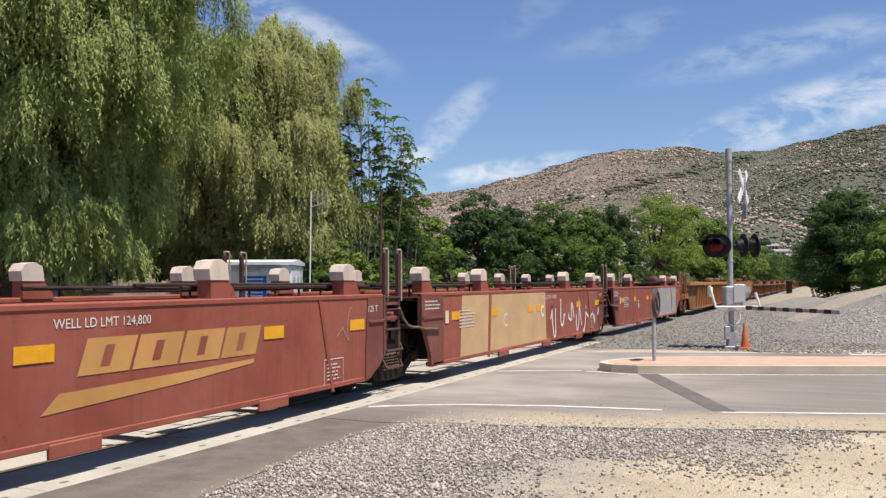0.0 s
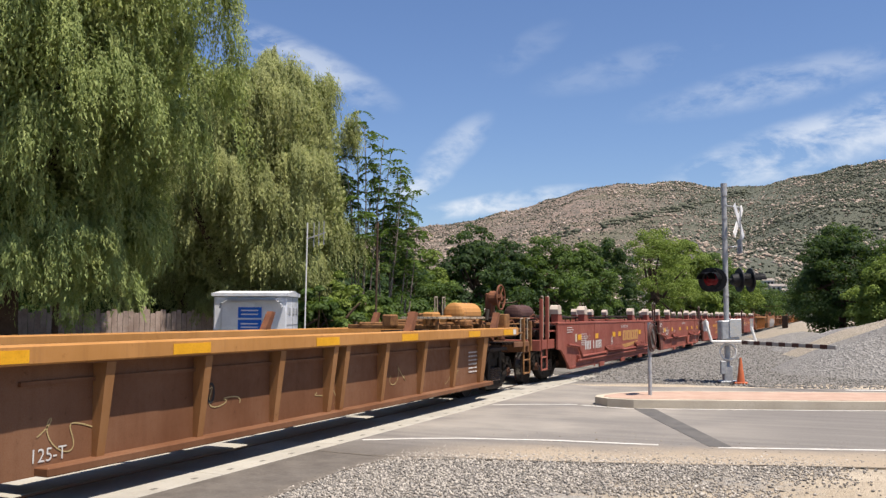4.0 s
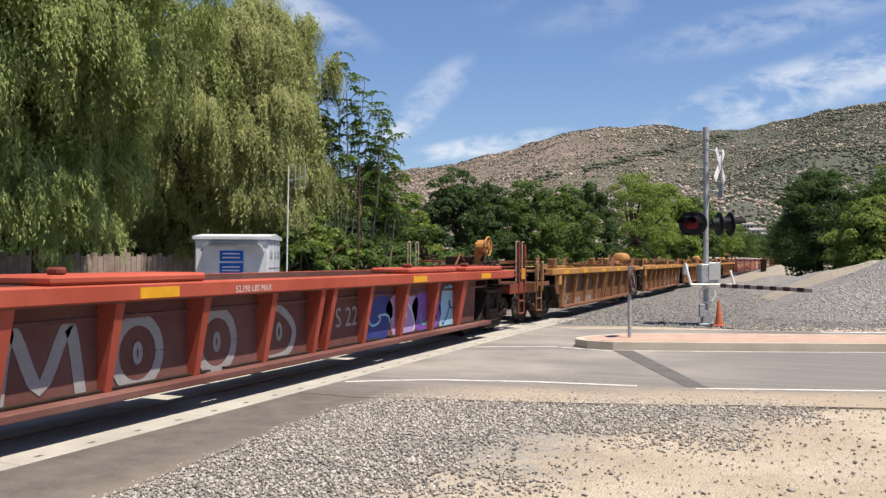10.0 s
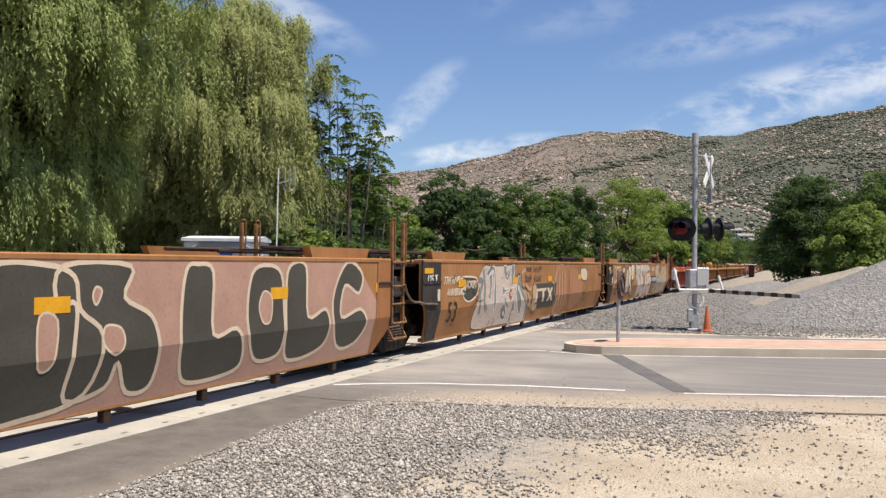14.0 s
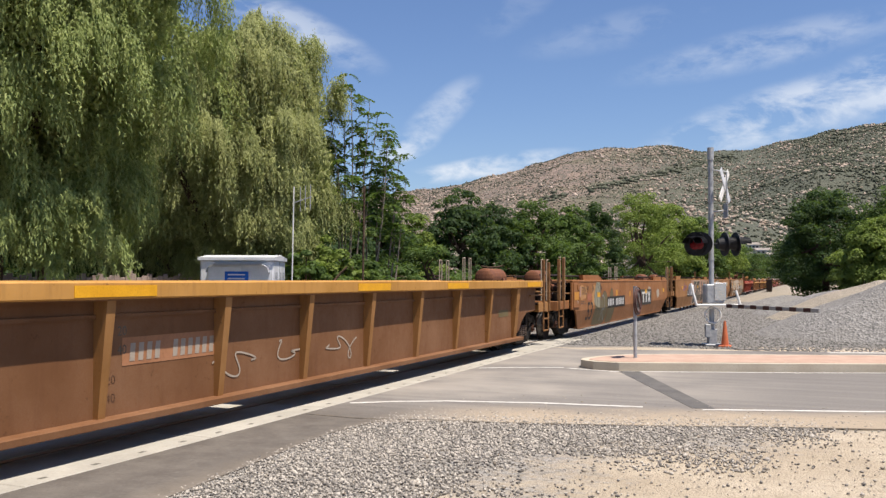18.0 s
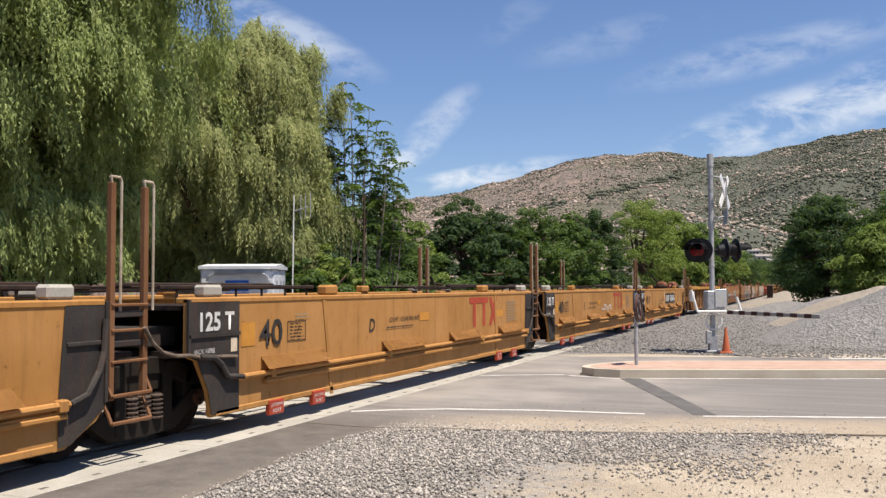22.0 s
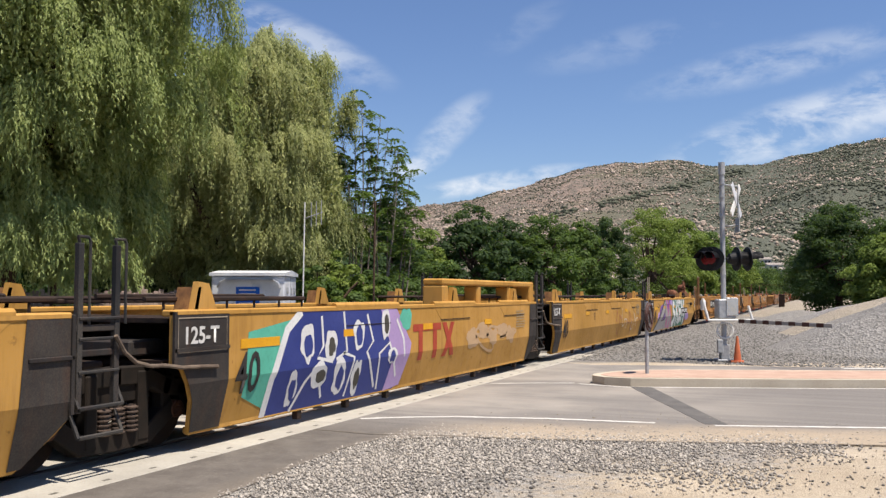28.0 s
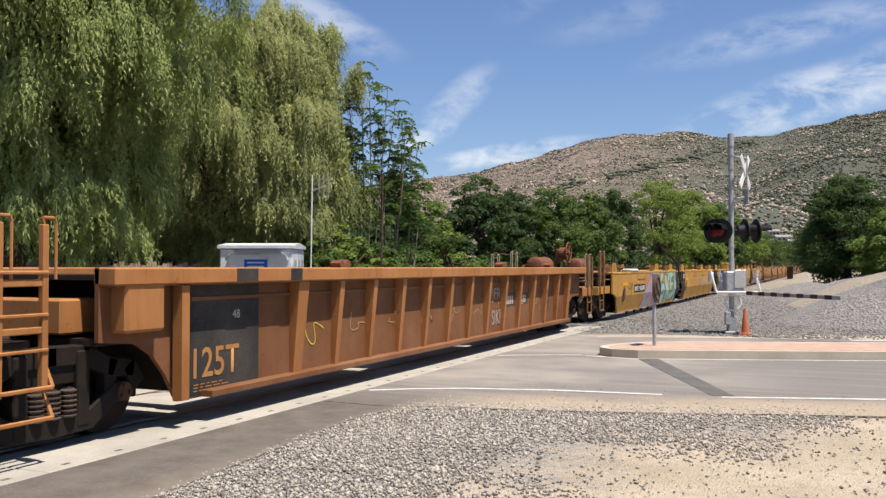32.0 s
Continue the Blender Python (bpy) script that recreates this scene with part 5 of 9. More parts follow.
def letters(unit, st, txt, y, z, size, mat, proud=0.006, fat=0.0, shear=0.0, wide=1.0, name="lettering", clip=True):
    bm = text_bm(txt, size, fat, shear)
    if not bm.verts:
        bm.free()
        return
    x0, x1 = min(v.co.x for v in bm.verts), max(v.co.x for v in bm.verts)
    for v in bm.verts:
        v.co.x = (v.co.x - (x0 + x1) / 2) * wide + y
        v.co.y = v.co.y + z
    for sgn, lim in ((1, st["top"] - 0.02), (-1, st["bot"] + 0.03)):
        bmesh.ops.bisect_plane(bm, geom=bm.verts[:] + bm.edges[:] + bm.faces[:], plane_co=(0, lim, 0), plane_no=(0, sgn, 0), clear_outer=True)
    part(name, wrap(bm, st, proud), mat, unit)


def fitted(unit, st, txt, y0, y1, z0, z1, mat, proud=0.006, fat=0.0, shear=0.0, name="lettering"):
    """Letters stretched to fill y0..y1 and z0..z1."""
    ref = text_bm(txt, 1.0, 0.0, shear)
    xs, zs = [v.co.x for v in ref.verts], [v.co.y for v in ref.verts]
    a, b, c, d = min(xs), max(xs), min(zs), max(zs)
    ref.free()
    bm = text_bm(txt, 1.0, fat, shear)
    for v in bm.verts:
        v.co.x = y0 + (v.co.x - a) / (b - a) * (y1 - y0)
        v.co.y = z0 + (v.co.y - c) / (d - c) * (z1 - z0)
    for sgn, lim in ((1, st["top"] - 0.02), (-1, st["bot"] + 0.02)):
        bmesh.ops.bisect_plane(bm, geom=bm.verts[:] + bm.edges[:] + bm.faces[:], plane_co=(0, lim, 0), plane_no=(0, sgn, 0), clear_outer=True)
    part(name, wrap(bm, st, proud), mat, unit)


def ribbon(unit, st, pts, mat, thick=0.08, proud=0.008, closed=False):
    """A painted line through points in (y, z)."""
    bm = bmesh.new()
    n = len(pts)
    rows = []
    for i, (a, b) in enumerate(pts):
        c, d = (Vector(pts[i - 1]), Vector(pts[(i + 1) % n])) if closed else (Vector(pts[max(0, i - 1)]), Vector(pts[min(n - 1, i + 1)]))
        t = (d - c).normalized()
        rows.append((bm.verts.new((a - t.y * thick / 2, b + t.x * thick / 2, 0)), bm.verts.new((a + t.y * thick / 2, b - t.x * thick / 2, 0))))
    for p, q in zip(rows, rows[1:] + rows[:1] if closed else rows[1:]):
        bm.faces.new((p[0], p[1], q[1], q[0]))
    for sgn, lim in ((1, st["top"] - 0.02), (-1, st["bot"] + 0.02)):
        bmesh.ops.bisect_plane(bm, geom=bm.verts[:] + bm.edges[:] + bm.faces[:], plane_co=(0, lim, 0), plane_no=(0, sgn, 0), clear_outer=True)
    part("graffiti", wrap(bm, st, proud), mat, unit)


def smooth_line(pts, closed):
    """Points of a soft curve through the given ones."""
    n, out = len(pts), []
    for i in range(n if closed else n - 1):
        p = [Vector(pts[j % n] if closed else pts[max(0, min(n - 1, j))]) for j in (i - 1, i, i + 1, i + 2)]
        for k in range(4):
            t = k / 4
            out.append(tuple(0.5 * (2 * p[1] + (p[2] - p[0]) * t + (2 * p[0] - 5 * p[1] + 4 * p[2] - p[3]) * t * t + (3 * p[1] - p[0] - 3 * p[2] + p[3]) * t ** 3)))
    return out + ([out[0]] if closed else [tuple(pts[-1])])


def stroke(unit, st, at, pts, mat, thick, proud):
    ribbon(unit, st, smooth_line([(a - at, z) for a, z in pts], False), mat, thick, proud)


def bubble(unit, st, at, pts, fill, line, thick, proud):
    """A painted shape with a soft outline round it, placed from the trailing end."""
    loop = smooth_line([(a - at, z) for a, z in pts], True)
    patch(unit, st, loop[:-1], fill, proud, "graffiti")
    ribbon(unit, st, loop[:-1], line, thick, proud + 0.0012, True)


def patch(unit, st, pts, mat, proud=0.004, name="marking", label=""):
    bm = bmesh.new()
    bm.faces.new([bm.verts.new((y, z, 0)) for y, z in pts])
    if len(pts) > 4:
        bm.normal_update()
        bmesh.ops.triangulate(bm, faces=bm.faces[:], ngon_method="EAR_CLIP")
    for sgn, lim in ((1, st["top"] - 0.015), (-1, st["bot"] + 0.02)):
        bmesh.ops.bisect_plane(bm, geom=bm.verts[:] + bm.edges[:] + bm.faces[:], plane_co=(0, lim, 0), plane_no=(0, sgn, 0), clear_outer=True)
    return part(name, wrap(bm, st, proud), mat, unit, label)


def rect(unit, st, y0, y1, z0, z1, mat, proud=0.004, name="marking"):
    return patch(unit, st, [(y0, z0), (y1, z0), (y1, z1), (y0, z1)], mat, proud, name)


def small_print(unit, st, y0, y1, z0, z1, rows, mat):
    """Lines of unreadable lettering as thin bars."""
    bm = bmesh.new()
    for k in range(rows):
        za = z1 - (z1 - z0) * (k + 0.58) / rows
        zb = z1 - (z1 - z0) * (k + 0.22) / rows
        ye = y0 + (y1 - y0) * (0.72 + 0.28 * ((k * 37) % 10) / 10)
        y = y0
        while y < ye:
            w = 0.05 + 0.09 * ((k * 13 + int(y * 50)) % 7) / 7
            bm.faces.new([bm.verts.new(q) for q in ((y, za, 0), (min(ye, y + w), za, 0), (min(ye, y + w), zb, 0), (y, zb, 0))])
            y += w + 0.03
    part("small_print", wrap(bm, st, 0.0125), mat, unit)


def streaks(unit, st, y0, y1, z0, z1, count, mat, seed, proud):
    """Short level brush marks where the paint lies thin."""
    r, bm = random.Random(seed), bmesh.new()
    for k in range(count):
        y, z, w = r.uniform(y0, y1), r.uniform(z0, z1), r.uniform(0.06, 0.3)
        h, d = r.uniform(0.004, 0.012), r.uniform(-0.012, 0.012)
        bm.faces.new([bm.verts.new(q) for q in ((y, z, 0), (y + w * 0.5, z - h + d, 0), (y + w, z + 2 * d, 0), (y + w * 0.5, z + h + d, 0))])
    tagged(part("brush_mark", wrap(bm, st, proud), mat, unit), kind="stuff")


def blob(unit, st, y, z, ry, rz, mat, seed=0, proud=0.0045, spikes=0.35):
    pts = []
    for k in range(26):
        a = 2 * math.pi * k / 26
        r = 1 + spikes * noise.noise((math.cos(a) * 1.7 + seed, math.sin(a) * 1.7, seed * 0.7))
        pts.append((y + ry * r * math.cos(a), max(st["bot"] + 0.03, min(st["top"] - 0.03, z + rz * r * math.sin(a)))))
    patch(unit, st, pts, mat, proud, "graffiti")


def squiggle(unit, st, y, z, w, h, mat, seed=0, n=10, thick=0.035, proud=0.007):
    """A hand-drawn line of spray, as a flat ribbon."""
    m = n * 9
    q = []
    for i in range(m + 1):
        s = i * n * 4 / m * 0.55
        q.append((y + w * (i / m - 0.5) + 0.13 * w * math.sin(s * 1.3 + seed), z + h * 0.5 * math.sin(s * 0.85 + seed) * (0.55 + 0.45 * math.sin(s * 0.37 + 2 * seed))))
    thick *= 0.75
    bm = bmesh.new()
    prev = None
    for i, (a, b) in enumerate(q):
        b = max(st["bot"] + 0.05, min(st["top"] - 0.05, b))
        c, d = Vector(q[max(0, i - 1)]), Vector(q[min(len(q) - 1, i + 1)])
        t = (d - c).normalized() if (d - c).length > 1e-6 else Vector((1, 0))
        row = (bm.verts.new((a - t.y * thick / 2, b + t.x * thick / 2, 0)), bm.verts.new((a + t.y * thick / 2, b - t.x * thick / 2, 0)))
        if prev:
            bm.faces.new((prev[0], prev[1], row[1], row[0]))
        prev = row
    part("graffiti", wrap(bm, st, proud), mat, unit)


def bars_logo(unit, st, y, z, w, h, mat, proud=0.006):
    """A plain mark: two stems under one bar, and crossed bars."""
    t = h * 0.2
    u = w / 3
    rect(unit, st, y, y + 2 * u - 0.03, z + h - t, z + h, mat, proud)
    for k in range(2):
        c = y + u * (k + 0.5)
        rect(unit, st, c - u * 0.14, c + u * 0.14, z, z + h - t + 0.002, mat, proud)
    a, b = y + 2 * u + 0.03, y + w
    patch(unit, st, [(a, z), (a + u * 0.3, z), (b, z + h), (b - u * 0.3, z + h)], mat, proud)
    patch(unit, st, [(b - u * 0.3, z), (b, z), (a + u * 0.3, z + h), (a, z + h)], mat, proud + 0.002)


def number_panel(unit, st, y0, y1, z0, z1, back=True, shear=0.12):
    """A reporting-mark panel: plain slanted bars in place of the characters."""
    if back:
        patch(unit, st, [(y0, z0), (y1, z0), (y1, z1), (y0, z1)], M["ink"], 0.005, "number_panel", "black panel with white bars")
    n, h = 10, z1 - z0
    w = (y1 - y0) * 0.92 / 11.4
    y = y0 + (y1 - y0) * 0.04
    for k in range(n):
        if k == 4:
            y += w * 1.2
        a, b = z0 + h * 0.2, z1 - h * 0.2
        s = shear * (b - a)
        patch(unit, st, [(y, a), (y + w * 0.55, a), (y + w * 0.55 + s, b), (y + s, b)], M["stencil"], 0.009, "number_bar")
        y += w


# trucks: one set of meshes for all
def truck_meshes():
    d = {}

    def bar(bm, p, q, w, x0, x1, bev=0.014):
        """A cast member from p to q in the (y, z) plane."""
        a, b = Vector(p), Vector(q)
        t = (b - a).normalized()
        nrm = Vector((-t.y, t.x)) * w / 2
        a, b = a - t * w * 0.3, b + t * w * 0.3
        g = [(a + nrm), (b + nrm), (b - nrm), (a - nrm)]
        s = bmesh.new()
        prism([tuple(v) for v in g], x0, x1, s)
        bmesh.ops.recalc_face_normals(s, faces=s.faces)
        bmesh.ops.bevel(s, geom=s.edges[:], offset=bev, segments=1, affect="EDGES")
        me = bpy.data.meshes.new("bar")
        s.to_mesh(me)
        s.free()
        bm.from_mesh(me)
        bpy.data.meshes.remove(me)

    bm = bmesh.new()
    for d_ in (-1, 1):
        top_line = [(1.1 * d_, 0.5), (1.0 * d_, 0.64), (0.74 * d_, 0.67), (0.4 * d_, 0.82), (0.0, 0.83)]
        for p, q in zip(top_line, top_line[1:]):
            bar(bm, p, q, 0.19, -0.08, 0.08)
        low_line = [(0.8 * d_, 0.42), (0.46 * d_, 0.2), (0.0, 0.18)]
        for p, q in zip(low_line, low_line[1:]):
            bar(bm, p, q, 0.19, -0.09, 0.09)
        bar(bm, (0.74 * d_, 0.66), (0.74 * d_, 0.38), 0.15, -0.07, 0.07)
        bar(bm, (1.08 * d_, 0.52), (1.06 * d_, 0.36), 0.09, -0.06, 0.06)
        bar(bm, (0.36 * d_, 0.82), (0.36 * d_, 0.2), 0.16, -0.07, 0.1)
    bar(bm, (-0.3, 0.66), (0.3, 0.66), 0.2, -0.05, 0.05)
    d["side_frame"] = mesh_of("side_frame", bm, M["truck"])
    bm = bmesh.new()
    rows = []
    for k in range(25):
        r = 0.078 if k % 4 in (1, 2) else 0.05
        rows.append([bm.verts.new((0.075 + r * math.cos(a), r * math.sin(a), 0.26 + 0.0115 * k)) for a in np.linspace(0, 2 * math.pi, 10, endpoint=False)])
    for a, b in zip(rows, rows[1:]):
        for k in range(10):
            bm.faces.new((a[k], a[(k + 1) % 10], b[(k + 1) % 10], b[k]))
    d["spring"] = mesh_of("spring", bm, plain("spring_steel", (0.075, 0.054, 0.042), (0.116, 0.083, 0.066), 6, 50, 0.7, 0.3))
    bm = bmesh.new()
    bmesh.ops.create_cone(bm, cap_ends=True, segments=30, radius1=0.43, radius2=0.43, depth=0.13, matrix=pose(0, 0, 0, 0, 90, 0))
    bmesh.ops.create_cone(bm, cap_ends=True, segments=30, radius1=0.475, radius2=0.46, depth=0.03, matrix=pose(-0.075, 0, 0, 0, 90, 0))
    bmesh.ops.create_cone(bm, cap_ends=True, segments=16, radius1=0.14, radius2=0.11, depth=0.06, matrix=pose(0.09, 0, 0, 0, 90, 0))
    d["wheel"] = mesh_of("wheel", bm, M["steel"])
    bm = bmesh.new()
    bmesh.ops.create_cone(bm, cap_ends=False, segments=30, radius1=0.435, radius2=0.43, depth=0.12, matrix=pose(0, 0, 0, 0, 90, 0))
    d["tread"] = mesh_of("tread", bm, M["wheel"])
    bm = bmesh.new()
    bmesh.ops.create_cone(bm, cap_ends=True, segments=16, radius1=0.105, radius2=0.095, depth=0.18, matrix=pose(0, 0, 0, 0, 90, 0))
    for k in range(3):
        a = 2 * math.pi * k / 3
        bmesh.ops.create_cone(bm, cap_ends=True, segments=6, radius1=0.025, radius2=0.025, depth=0.03, matrix=pose(0.1, 0.06 * math.cos(a), 0.06 * math.sin(a), 0, 90, 0))
    d["bearing_cap"] = mesh_of("bearing_cap", bm, plain("rusty_bearing_cap", (0.071, 0.033, 0.022), (0.108, 0.05, 0.03), 8, 50, 0.75, 0.2))
    d["axle"] = mesh_of("axle", rods(0.085, (-0.95, 0, 0), (0.95, 0, 0), n=10), M["steel"])
    d["bolster"] = mesh_of("bolster", boxes((-1.05, 1.05, -0.22, 0.22, 0.46, 0.8), bevel=0.03), M["truck"])
    return d


TR = truck_meshes()
WHEELS = []


def truck(unit, y):
    t = part("truck", TR["bolster"], None, unit)
    t.matrix_basis = pose(0, y, 0)
    for sx in (1, -1):
        turn = 0 if sx > 0 else 180
        part("side_frame", TR["side_frame"], None, t).matrix_basis = pose(1.03 * sx, 0, 0.03, 0, 0, turn)
        if sx > 0:
            for yy in (-0.19, 0.0, 0.19):
                part("spring", TR["spring"], None, t).matrix_basis = pose(1.03, yy, 0.03)
        for yy in (-0.89, 0.89):
            w = part("wheel", TR["wheel"], None, t)
            w.matrix_basis = pose(0.76 * sx, yy, 0.44, 0, 0, turn)
            part("tread", TR["tread"], None, t).matrix_basis = pose(0.76 * sx, yy, 0.44)
            if sx > 0:
                cap = part("bearing_cap", TR["bearing_cap"], None, t)
                cap.matrix_basis = pose(1.05, yy, 0.44)
                WHEELS.append((unit, w, (0.76, yy, 0.44)))
                WHEELS.append((unit, cap, (1.05, yy, 0.44)))
    for yy in (-0.89, 0.89):
        part("axle", TR["axle"], None, t).matrix_basis = pose(0, yy, 0.44)


def ladder(unit, y, st, h, w=0.46, sx=1):
    """Two stiles with rungs, grab loops above and two bent treads before the shared truck."""
    bm = bmesh.new()
    x = (st["out"] - 0.03) * sx
    for yy in (y, y - w):
        box(bm, x - 0.03, x + 0.03, yy - 0.032, yy + 0.032, 0.62, h, 0.006)
    part("ladder", bm, st["ladder"], unit)
    for yy in (y, y - w):
        part("grab_iron", rods(0.014, (x, yy, h), (x, yy - 0.02, h + 0.06), (x, yy + 0.11, h + 0.06), (x, yy + 0.13, h + 0.02), (x, yy + 0.13, st["top"] - 0.1), n=6), M["grab"] if st["kind"] == "flat" else st["ladder"], unit)
    if sx < 0:
        return
    for z in (0.98, 1.28, st["top"] - 0.04):
        part("rung", rods(0.016, (x + 0.03, y + 0.02, z), (x + 0.03, y - w - 0.02, z), n=6), st["ladder"], unit)
    for z in (0.4, 0.66):
        part("tread", rods(0.02, (x - 0.05, y - w - 0.02, z + 0.2), (x + 0.05, y - w - 0.02, z), (x + 0.05, y + 0.06, z), (x - 0.05, y + 0.06, z + 0.2), n=6), st["ladder"], unit)
    for z in (1.12, st["top"] - 0.16):
        part("ladder_arm", boxes((x - 0.05, x + 0.02, y - w - 0.2, y + 0.04, z, z + 0.06), bevel=0.008), st["plate"], unit)


def end_platform(unit, st, a, d, busy=0, body=0.0):
    """The deck over an outer truck: steps, grab irons, brake gear, air tank, coupler. d is +1 at the leading end."""
    e = lambda q: a * d + q * d
    o = st["out"] - 0.1
    y0, y1 = sorted((body * d, e(1.7)))
    bm = boxes(*[(x - 0.01, x + 0.01, y0, y1, 1.04, 1.09) for x in np.arange(-o + 0.15, o - 0.1, 0.085)], *[(-o + 0.12, o - 0.1, y - 0.012, y + 0.012, 1.045, 1.085) for y in np.arange(y0 + 0.06, y1, 0.14)])
    part("deck_grating", bm, st["deck"], unit, "open steel grating")
    part("deck_beam", boxes((-0.75, -0.6, y0, y1, 0.86, 1.03), (0.6, 0.75, y0, y1, 0.86, 1.03), bevel=0.01), st["deck"], unit)
    part("side_plate", boxes((o - 0.02, o + 0.015, *sorted((body * d, e(1.66))), st.get("deck_side", 0.87), 1.1), bevel=0.01), st["end"], unit)
    part("centre_sill", boxes((-0.25, 0.25, *sorted((e(-1.4), e(1.75))), 0.72, 1.03), bevel=0.02), M["steel"], unit)
    part("end_sill", boxes((-o, o, *sorted((e(1.66), e(1.84))), 0.84, 1.1), bevel=0.015), st["end"], unit)
    part("coupler", boxes((-0.14, 0.14, *sorted((e(1.8), e(2.12))), 0.7, 0.95), bevel=0.05), M["steel"], unit)
    part("air_hose", rods(0.025, (0.45, e(1.8), 0.8), (0.5, e(1.95), 0.45), (0.4, e(2.1), 0.4), n=6), M["rubber"], unit)
    # step stirrup and grab irons at the corner
    bm = rods(0.022, (o, e(1.3), 1.0), (o, e(1.3), 0.38), (o, e(1.75), 0.38), (o, e(1.75), 1.02), n=6)
    rods(0.02, (o, e(1.3), 0.68), (o, e(1.75), 0.68), bm=bm, n=6)
    part("step", bm, st["rail"], unit)
    for q in (1.25, 1.75):
        bm = bmesh.new()
        box(bm, o - 0.03, o + 0.045, *sorted((e(q - 0.02), e(q + 0.06))), 0.87, st["posts"] if q < 1.5 else st["posts"] - 0.06, 0.008)
        part("grab_post", bm, st["rail"], unit)
        part("grab_iron", rods(0.014, (o, e(q), st["posts"]), (o, e(q - 0.16), st["posts"]), (o, e(q - 0.16), 1.15), n=6), M["grab"], unit)
        part("grab_iron", rods(0.016, (-o, e(q), 1.0), (-o, e(q), st["posts"]), (-o, e(q - 0.16), st["posts"]), (-o, e(q - 0.16), 1.15), n=6), M["grab"], unit)
    part("handrail", rods(0.018, (-o, e(1.72), 1.62), (o, e(1.72), 1.62), n=6, bm=rods(0.018, (-o, e(1.72), 1.36), (o, e(1.72), 1.36), n=6)), st["rail"], unit)
    part("side_rail", rods(0.02, (o, e(0.1), 1.3), (o, e(1.2), 1.3), n=6, bm=rods(0.016, (o - 0.1, e(0.0), 1.5), (o - 0.1, e(1.3), 1.5), n=6)), st["rail"], unit)
    # brake rods and levers over the deck
    for x, z in ((-0.9, 1.28), (-0.45, 1.36), (0.25, 1.3), (0.75, 1.26)):
        part("brake_rod", rods(0.03, (x, e(-0.6), z), (x + 0.05, e(1.5), z - 0.04), n=6), M["steel"], unit)
    for k in range(6):
        q = 0.1 + 0.26 * k
        part("lever", boxes((-1.0 + 0.3 * (k % 3), -0.85 + 0.3 * (k % 3), *sorted((e(q), e(q + 0.1))), 1.1, 1.3 + 0.08 * (k % 2)), bevel=0.012), st["tank"] if k % 2 else M["steel"], unit)
    part("cross_bar", boxes((-1.1, 1.1, *sorted((e(0.35), e(0.45))), 1.4, 1.48), bevel=0.01), M["steel"], unit)
    rng2 = random.Random(busy * 7 + 3)
    if busy:
        if st.get("board") and d > 0:
            part("running_board", boxes(*[(0.3 + 0.14 * k, 0.4 + 0.14 * k, *sorted((e(-1.6), e(0.6))), 1.52, 1.55) for k in range(6)]), st["rail"], unit, "thin rusty running boards")
            for q in (-1.5, -0.5, 0.5):
                part("board_bracket", boxes((0.3, 1.15, *sorted((e(q), e(q + 0.06))), 1.1, 1.52), bevel=0.01), M["steel"], unit)
        else:
            bm = bmesh.new()
            r = 0.24
            yy0, yy1 = e(-0.3), e(0.75)
            rod(bm, (0.35, yy0, 1.72), (0.35, yy1, 1.72), r, 18)
            for q in (yy0, yy1):
                bmesh.ops.create_uvsphere(bm, u_segments=16, v_segments=8, radius=r, matrix=Matrix.Translation((0.35, q, 1.72)) @ Matrix.Diagonal((1, 0.35, 1, 1)))
            part("air_tank", bm, st["tank"], unit, smooth=False)
            for q in (-0.15, 0.5):
                part("tank_saddle", boxes((0.05, 0.65, *sorted((e(q), e(q + 0.1))), 1.1, 1.55), bevel=0.01), M["steel"], unit)
        for k in range(7):
            x, y, z = rng2.uniform(0.7, 1.15), e(rng2.uniform(0.35, 1.15)), rng2.uniform(1.2, 1.6)
            s = rng2.uniform(0.06, 0.11)
            part("valve", boxes((x - s, x + s, y - s, y + s, z - s, z + s), bevel=0.025), M["rusty"] if k % 3 else M["steel"], unit)
        for k in range(12):
            x, q, z = rng2.uniform(0.1, 1.25), rng2.uniform(-0.2, 1.4), rng2.uniform(1.12, 1.6)
            w, dq, dz = rng2.uniform(-0.3, 0.3), rng2.uniform(0.15, 0.6), rng2.uniform(-0.1, 0.3)
            part("brake_pipe", rods(0.014 + 0.012 * (k % 3), (x, e(q), z), (x + w * 0.3, e(q + dq * 0.6), z + dz), (x + w, e(q + dq), z + dz * 0.4), n=6), (M["steel"], M["rusty"], M["truck"])[k % 3], unit)
        for k in range(5):
            x, q, s = rng2.uniform(-0.4, 1.1), rng2.uniform(0.2, 1.5), rng2.uniform(0.05, 0.12)
            part("bracket", boxes((x - s, x + s, *sorted((e(q), e(q + 2 * s))), 1.1, 1.2 + rng2.uniform(0.05, 0.3)), bevel=0.015), M["steel"], unit)
        part("valve_pipe", rods(0.025, (0.5, e(0.7), 1.5), (0.95, e(0.85), 1.55), (1.1, e(0.4), 1.15), n=6), st["tank"], unit)
